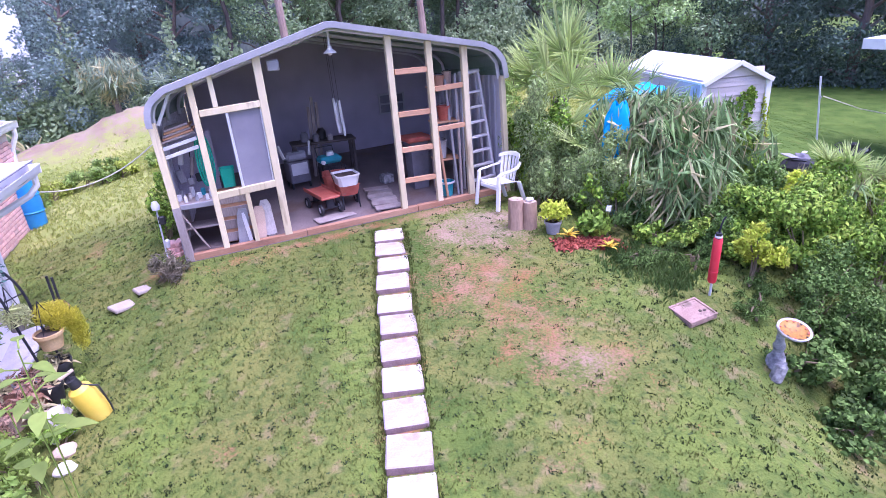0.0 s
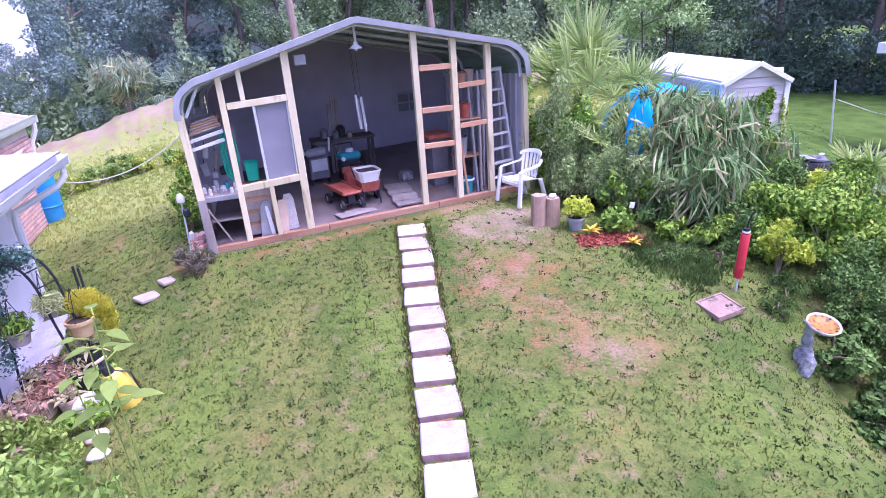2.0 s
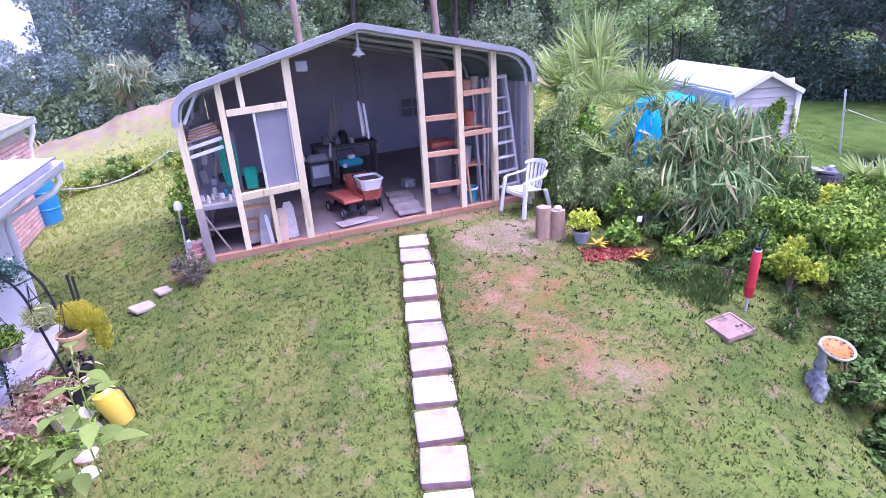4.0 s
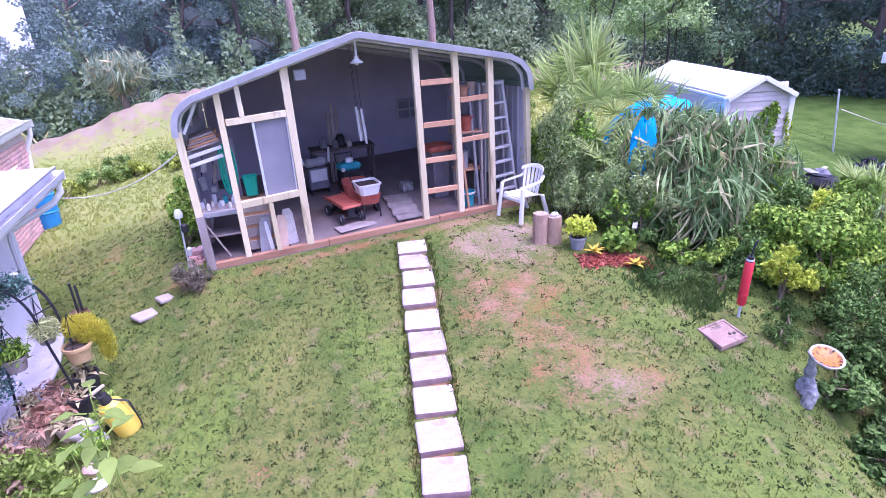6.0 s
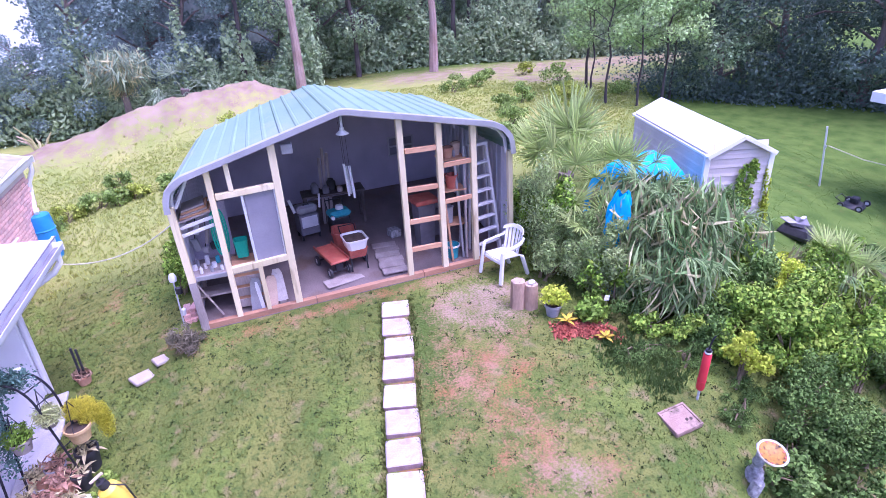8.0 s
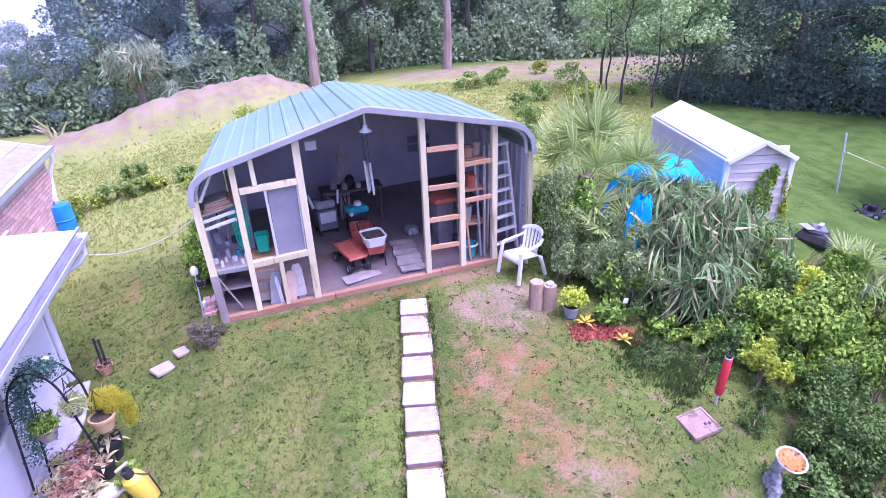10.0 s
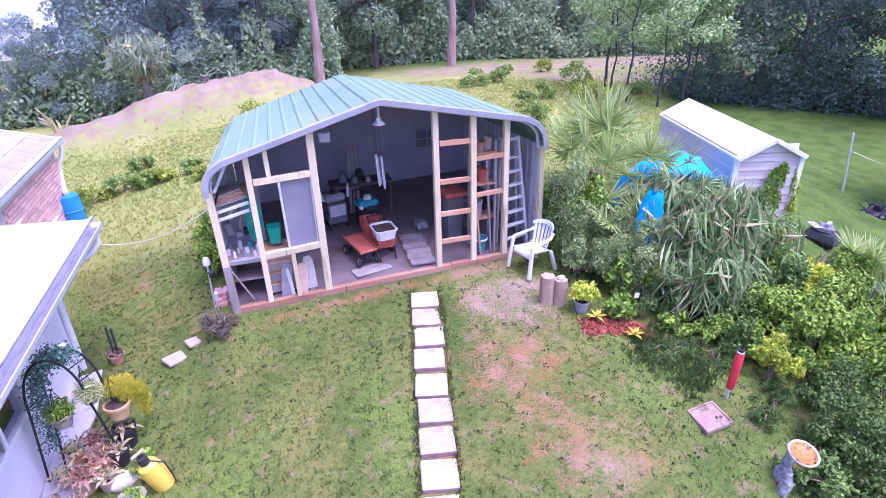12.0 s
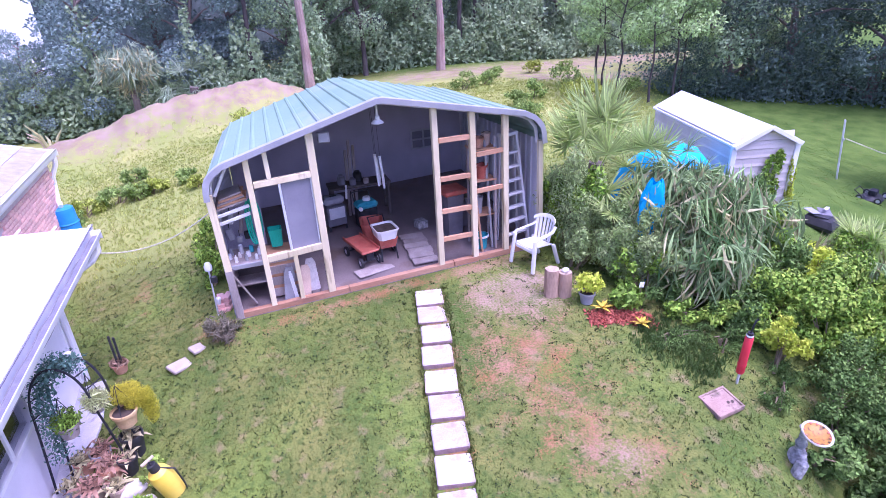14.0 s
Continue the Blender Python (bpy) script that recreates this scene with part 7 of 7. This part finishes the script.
for x, y, s, m, lab in ((-4.36, -2.26, 0.13, PALE_STONE, "white mottled rock at the bed's edge"), (-4.27, -2.52, 0.14, PALE_STONE, "large pale pitted rock at the bed's edge"), (-4.20, -2.80, 0.10, TAN_POT, "tan rock at the bed's edge"), (-4.16, -3.02, 0.09, PALE_STONE, "pale speckled rock at the bed's edge")):
    o = thing("edging_rock", lab, "rock", pose(*on(x, y, -0.02), 0, 0, 300 * s), "rocks along the bed")
    rows = [[(s * q * (1 + 0.18 * math.sin(3 * a + y * 9)) * math.cos(a), 0.8 * s * q * (1 + 0.15 * math.cos(2 * a + x * 7)) * math.sin(a), z * s) for a in np.linspace(0, 2 * math.pi, 13)] for q, z in ((0.9, 0.0), (1.05, 0.4), (0.85, 0.8), (0.4, 1.05), (0.0, 1.1))]
    part("rock", Geo().sheet(rows), m, o)
BED_GREEN = leaf_of("light garden leaves", (0.27, 0.41, 0.07), (0.44, 0.54, 0.13), 0.4)
for x, y, blobs, cnt, ln, wd, m, lab in (
    (-4.45, -3.05, [(0, 0, 0.25, 0.3, 0.3, 0.28), (-0.3, 0.2, 0.3, 0.3, 0.3, 0.3)], 1500, 0.085, 0.045, BED_GREEN, "leafy green plants at the bed's edge"),
    (-4.25, -2.62, [(0, 0, 0.12, 0.2, 0.16, 0.14)], 260, 0.10, 0.04, VINE, "green weeds around the sprayer"),
    (-4.12, -2.25, [(0, 0, 0.16, 0.14, 0.14, 0.16)], 160, 0.10, 0.05, BED_GREEN, "light green weeds behind the sprayer"),
    (-4.80, -2.85, [(0, 0, 0.35, 0.25, 0.3, 0.35)], 600, 0.13, 0.04, BRONZE, "brown and reddish mixed plants in the bed")):
    bush("bed_plant", lab, x, y, blobs, cnt, ln, wd, m, 4, "plant", 0.6)
# tall broad-leaved plant and a yellow-green shrub close to the camera's first place
bush("tall_shrub", "tall yellow-green shrub with cut leaves at the bed's end", -3.86, -4.95, [(0, 0, 1.35, 0.34, 0.34, 0.45), (-0.2, 0.2, 0.8, 0.3, 0.3, 0.6), (-0.15, -0.1, 1.6, 0.25, 0.25, 0.3)], 3000, 0.065, 0.03, leaf_of("yellow-green cut leaves", (0.24, 0.37, 0.07), (0.40, 0.52, 0.13), 0.4), 7, up=0.6)
tall = thing("broad_leaved_plant", "tall slender plant with large light green pointed leaves", "plant", on(-3.46, -5.12))
foot = Vector((0, 0, 0))
G0 = float(lie(-3.46, -5.12))
for k, (dx, dy, top) in enumerate(((0.28, -0.22, 1.66 - G0), (0.20, -0.10, 1.50 - G0), (0.05, 0.06, 1.25 - G0))):
    g = Geo()
    tip = Vector((dx, dy, top))
    stem = [foot.lerp(tip, f) + Vector((0.05 * math.sin(4 * f), 0.03 * math.sin(3 * f + k), 0)) for f in np.linspace(0, 1, 9)]
    g.tube([p + Vector((0, 0, -0.05)) if i == 0 else p for i, p in enumerate(stem)], [0.008 - 0.0006 * i for i in range(9)], 6)
    part("stem", g, BED_GREEN, tall)
    for q in range(7):
        p = foot.lerp(tip, 0.82 + 0.03 * q) + Vector((0.05 * math.sin(4 * (0.82 + 0.03 * q)), 0.02, 0))
        a = 2.4 * q + 1.3 * k
        way = Vector((math.cos(a), math.sin(a), 0.25 - 0.1 * (q % 3)))
        side = Vector((-math.sin(a), math.cos(a), 0))
        L = 0.14 - 0.008 * q
        rows = [[p + way * (0.05 + L * f) + side * w * L + Vector((0, 0, -0.45 * L * f * f)), p + way * (0.05 + L * f) + Vector((0, 0, -0.45 * L * f * f - 0.12 * w * L)), p + way * (0.05 + L * f) - side * w * L + Vector((0, 0, -0.45 * L * f * f))] for f, w in ((0.0, 0.03), (0.18, 0.26), (0.4, 0.30), (0.65, 0.22), (0.85, 0.1), (1.0, 0.01))]
        leaf = part("leaf", Geo().slab(rows, (0, 0, -0.002)), BED_GREEN, tall)
        part("leaf_stalk", Geo().tube([p, p + way * 0.06], 0.004, 5), BED_GREEN, leaf)

# blue rain barrel under the downspout
bar = thing("rain_barrel", "bright blue plastic rain barrel under the downspout", "barrel", pose(-6.17, 4.60, -0.44) @ Matrix.Scale(1.08, 4))
part("body", Geo().lathe([(0.0, 0.0), (0.17, 0.0), (0.185, 0.05), (0.195, 0.25), (0.205, 0.42), (0.195, 0.6), (0.185, 0.80), (0.175, 0.85), (0.0, 0.86)], 22), BLUE, bar)
for z in (0.28, 0.58):
    part("hoop_ridge", Geo().lathe([(0.20, z - 0.02), (0.212, z), (0.20, z + 0.02)], 22), BLUE, bar)
part("stand", Geo().box((0, 0, -0.10), (0.42, 0.42, 0.2), ch=0.01), GREY_STONE, bar)

# ---------------------------------------------------------------- right side
tarp = thing("blue_tarp", "crumpled bright blue tarpaulin over a heap beside the garden shed", "tarpaulin", on(4.25, -0.15))
rows = []
for j in range(15):
    v = j / 14
    row = []
    for i in range(27):
        u = i / 26
        a = math.pi * v
        end = max(0.0, 1 - abs(2 * u - 1) ** 6) ** 0.5
        x, y = -1.30 + 1.92 * u, -0.42 * math.cos(a) * (0.45 + 0.55 * end)
        h = (1.22 + 0.22 * math.sin(math.pi * min(1, 1.15 * u)) - 0.42 * u ** 3) * math.sin(a) ** 0.45 * end
        h += 0.06 * math.sin(9 * u + 3 * v) * math.sin(a) + 0.03 * math.sin(23 * u + 11 * v) + 0.02 * math.sin(31 * v - 17 * u)
        row.append((x + 0.03 * math.sin(14 * v + 5 * u), y + 0.04 * math.sin(17 * u), max(h, -0.03)))
    rows.append(row)
part("sheet", Geo().slab(rows, (0, 0, -0.006)), TARP, tarp)
bundle = thing("blue_tarp", "blue tarpaulin bundle showing between the palm leaves", "tarpaulin", on(2.50, -1.52))
rows = []
for z in np.linspace(-0.05, 1.50, 30):
    wide = 0.155 * max(0.0, 1 - ((z - 0.7) / 0.85) ** 4) ** 0.5 + 0.01
    rows.append([(wide * (1 + 0.22 * math.sin(3 * a + 5 * z) + 0.14 * math.sin(7 * a - 13 * z) + 0.08 * math.sin(11 * a + 21 * z)) * math.cos(a), 0.8 * wide * (1 + 0.2 * math.cos(2 * a + 6 * z)) * math.sin(a), z + 0.03 * math.sin(4 * a + z)) for a in np.linspace(0, 2 * math.pi, 37)])
part("sheet", Geo().sheet(rows), TARP, bundle)
jk = thing("junk_pile", "heap of grey plastic sheets and a broken panel on the grass", "junk", on(6.68, -0.89))
part("tray", Geo().lathe([(0.0, 0.0), (0.40, 0.0), (0.42, 0.06), (0.34, 0.17), (0.20, 0.21), (0.0, 0.22)], 4, (0, 0, 0), (4, 5, 60), sx=1.15, sy=0.8), BLACK, jk, "upturned black plastic tray")
for k in range(3):
    part("sheet", Geo().box((0.12 * math.sin(2 * k), -0.05 + 0.09 * k, 0.20 + 0.025 * k), (0.36 - 0.06 * k, 0.24 - 0.03 * k, 0.016), (7 * math.sin(k), 8 * math.cos(2 * k), 20 + 31 * k), 0.006), (IRON, DIM_GREY, GREY_PLASTIC)[k], jk)
part("white_scrap", Geo().box((0.1, 0.02, 0.30), (0.17, 0.06, 0.02), (5, 4, 25), 0.005), WHITE_PLASTIC, jk)
mw = thing("mower_deck", "dark push mower standing on the far lawn", "mower", pose(*on(9.25, 0.02), 0, 0, 20) @ Matrix.Scale(0.75, 4))
part("deck", Geo().lathe([(0.0, 0.14), (0.22, 0.13), (0.28, 0.06), (0.28, 0.03), (0.0, 0.03)], 14, sx=1.2), BLACK, mw)
part("engine", Geo().box((0, 0, 0.22), (0.22, 0.2, 0.17), ch=0.03), IRON, mw)
for x, y in ((-0.3, -0.22), (0.3, -0.22), (-0.3, 0.22), (0.3, 0.22)):
    wheel_parts(mw, x, y, 0.09, 0.05)
part("handle", Geo().tube([(-0.2, 0.2, 0.12), (-0.2, 0.40, 0.24), (0.2, 0.40, 0.24), (0.2, 0.2, 0.12)], 0.012, 6), BLACK, mw)
fp = thing("fence_post", "thin pale metal post standing in the far lawn", "post", on(9.5, 1.02))
part("post", Geo().tube([(0, 0, -0.1), (-0.22, 0, 1.34)], 0.02, 8), ALUMINIUM, fp)
part("clip", Geo().box((-0.16, -0.03, 0.92), (0.03, 0.03, 0.05), ch=0.004), GREY_PLASTIC, fp)
wire = thing("wire_line", "pale wire sagging from the fence post", "wire", on(9.55, 0.95, 0.9))
part("wire", Geo().tube([(-0.19, 0, 0.06), (0.4, -0.4, -0.22), (1.1, -0.9, -0.42), (1.9, -1.4, -0.50), (2.7, -1.9, -0.46)], 0.01, 5), ROPE, wire)
bush("wall_vine", "green creeper climbing the garden shed's front", 5.38, -0.77, [(0, 0, 0.75, 0.17, 0.06, 0.5), (0.12, 0, 1.15, 0.12, 0.05, 0.25)], 700, 0.08, 0.06, VINE, 4, "creeper")
bush("wall_vine", "yellowing creeper along the garden shed's side", 5.80, -0.86, [(0, 0, 0.7, 0.06, 0.1, 0.7)], 350, 0.07, 0.05, LIME, 3, "creeper")

# dead wood at the foot of the woods
dead = thing("dead_branches", "tangle of pale dead branches at the edge of the woods", "branches", on(-9.5, 16.9))
rr = random.Random(33)
for k in range(9):
    a, up = rr.uniform(0, 6.28), rr.uniform(0.2, 1.1)
    tip = Vector((0.6 * math.cos(a), 0.5 * math.sin(a), up))
    part("branch", Geo().tube([(0.1 * math.cos(a), 0.1 * math.sin(a), -0.05), tip * 0.5 + Vector((0.05, 0, 0.08)), tip], [0.07, 0.05, 0.015], 6), PALM_DRY if k % 3 else TAN_POT, dead)
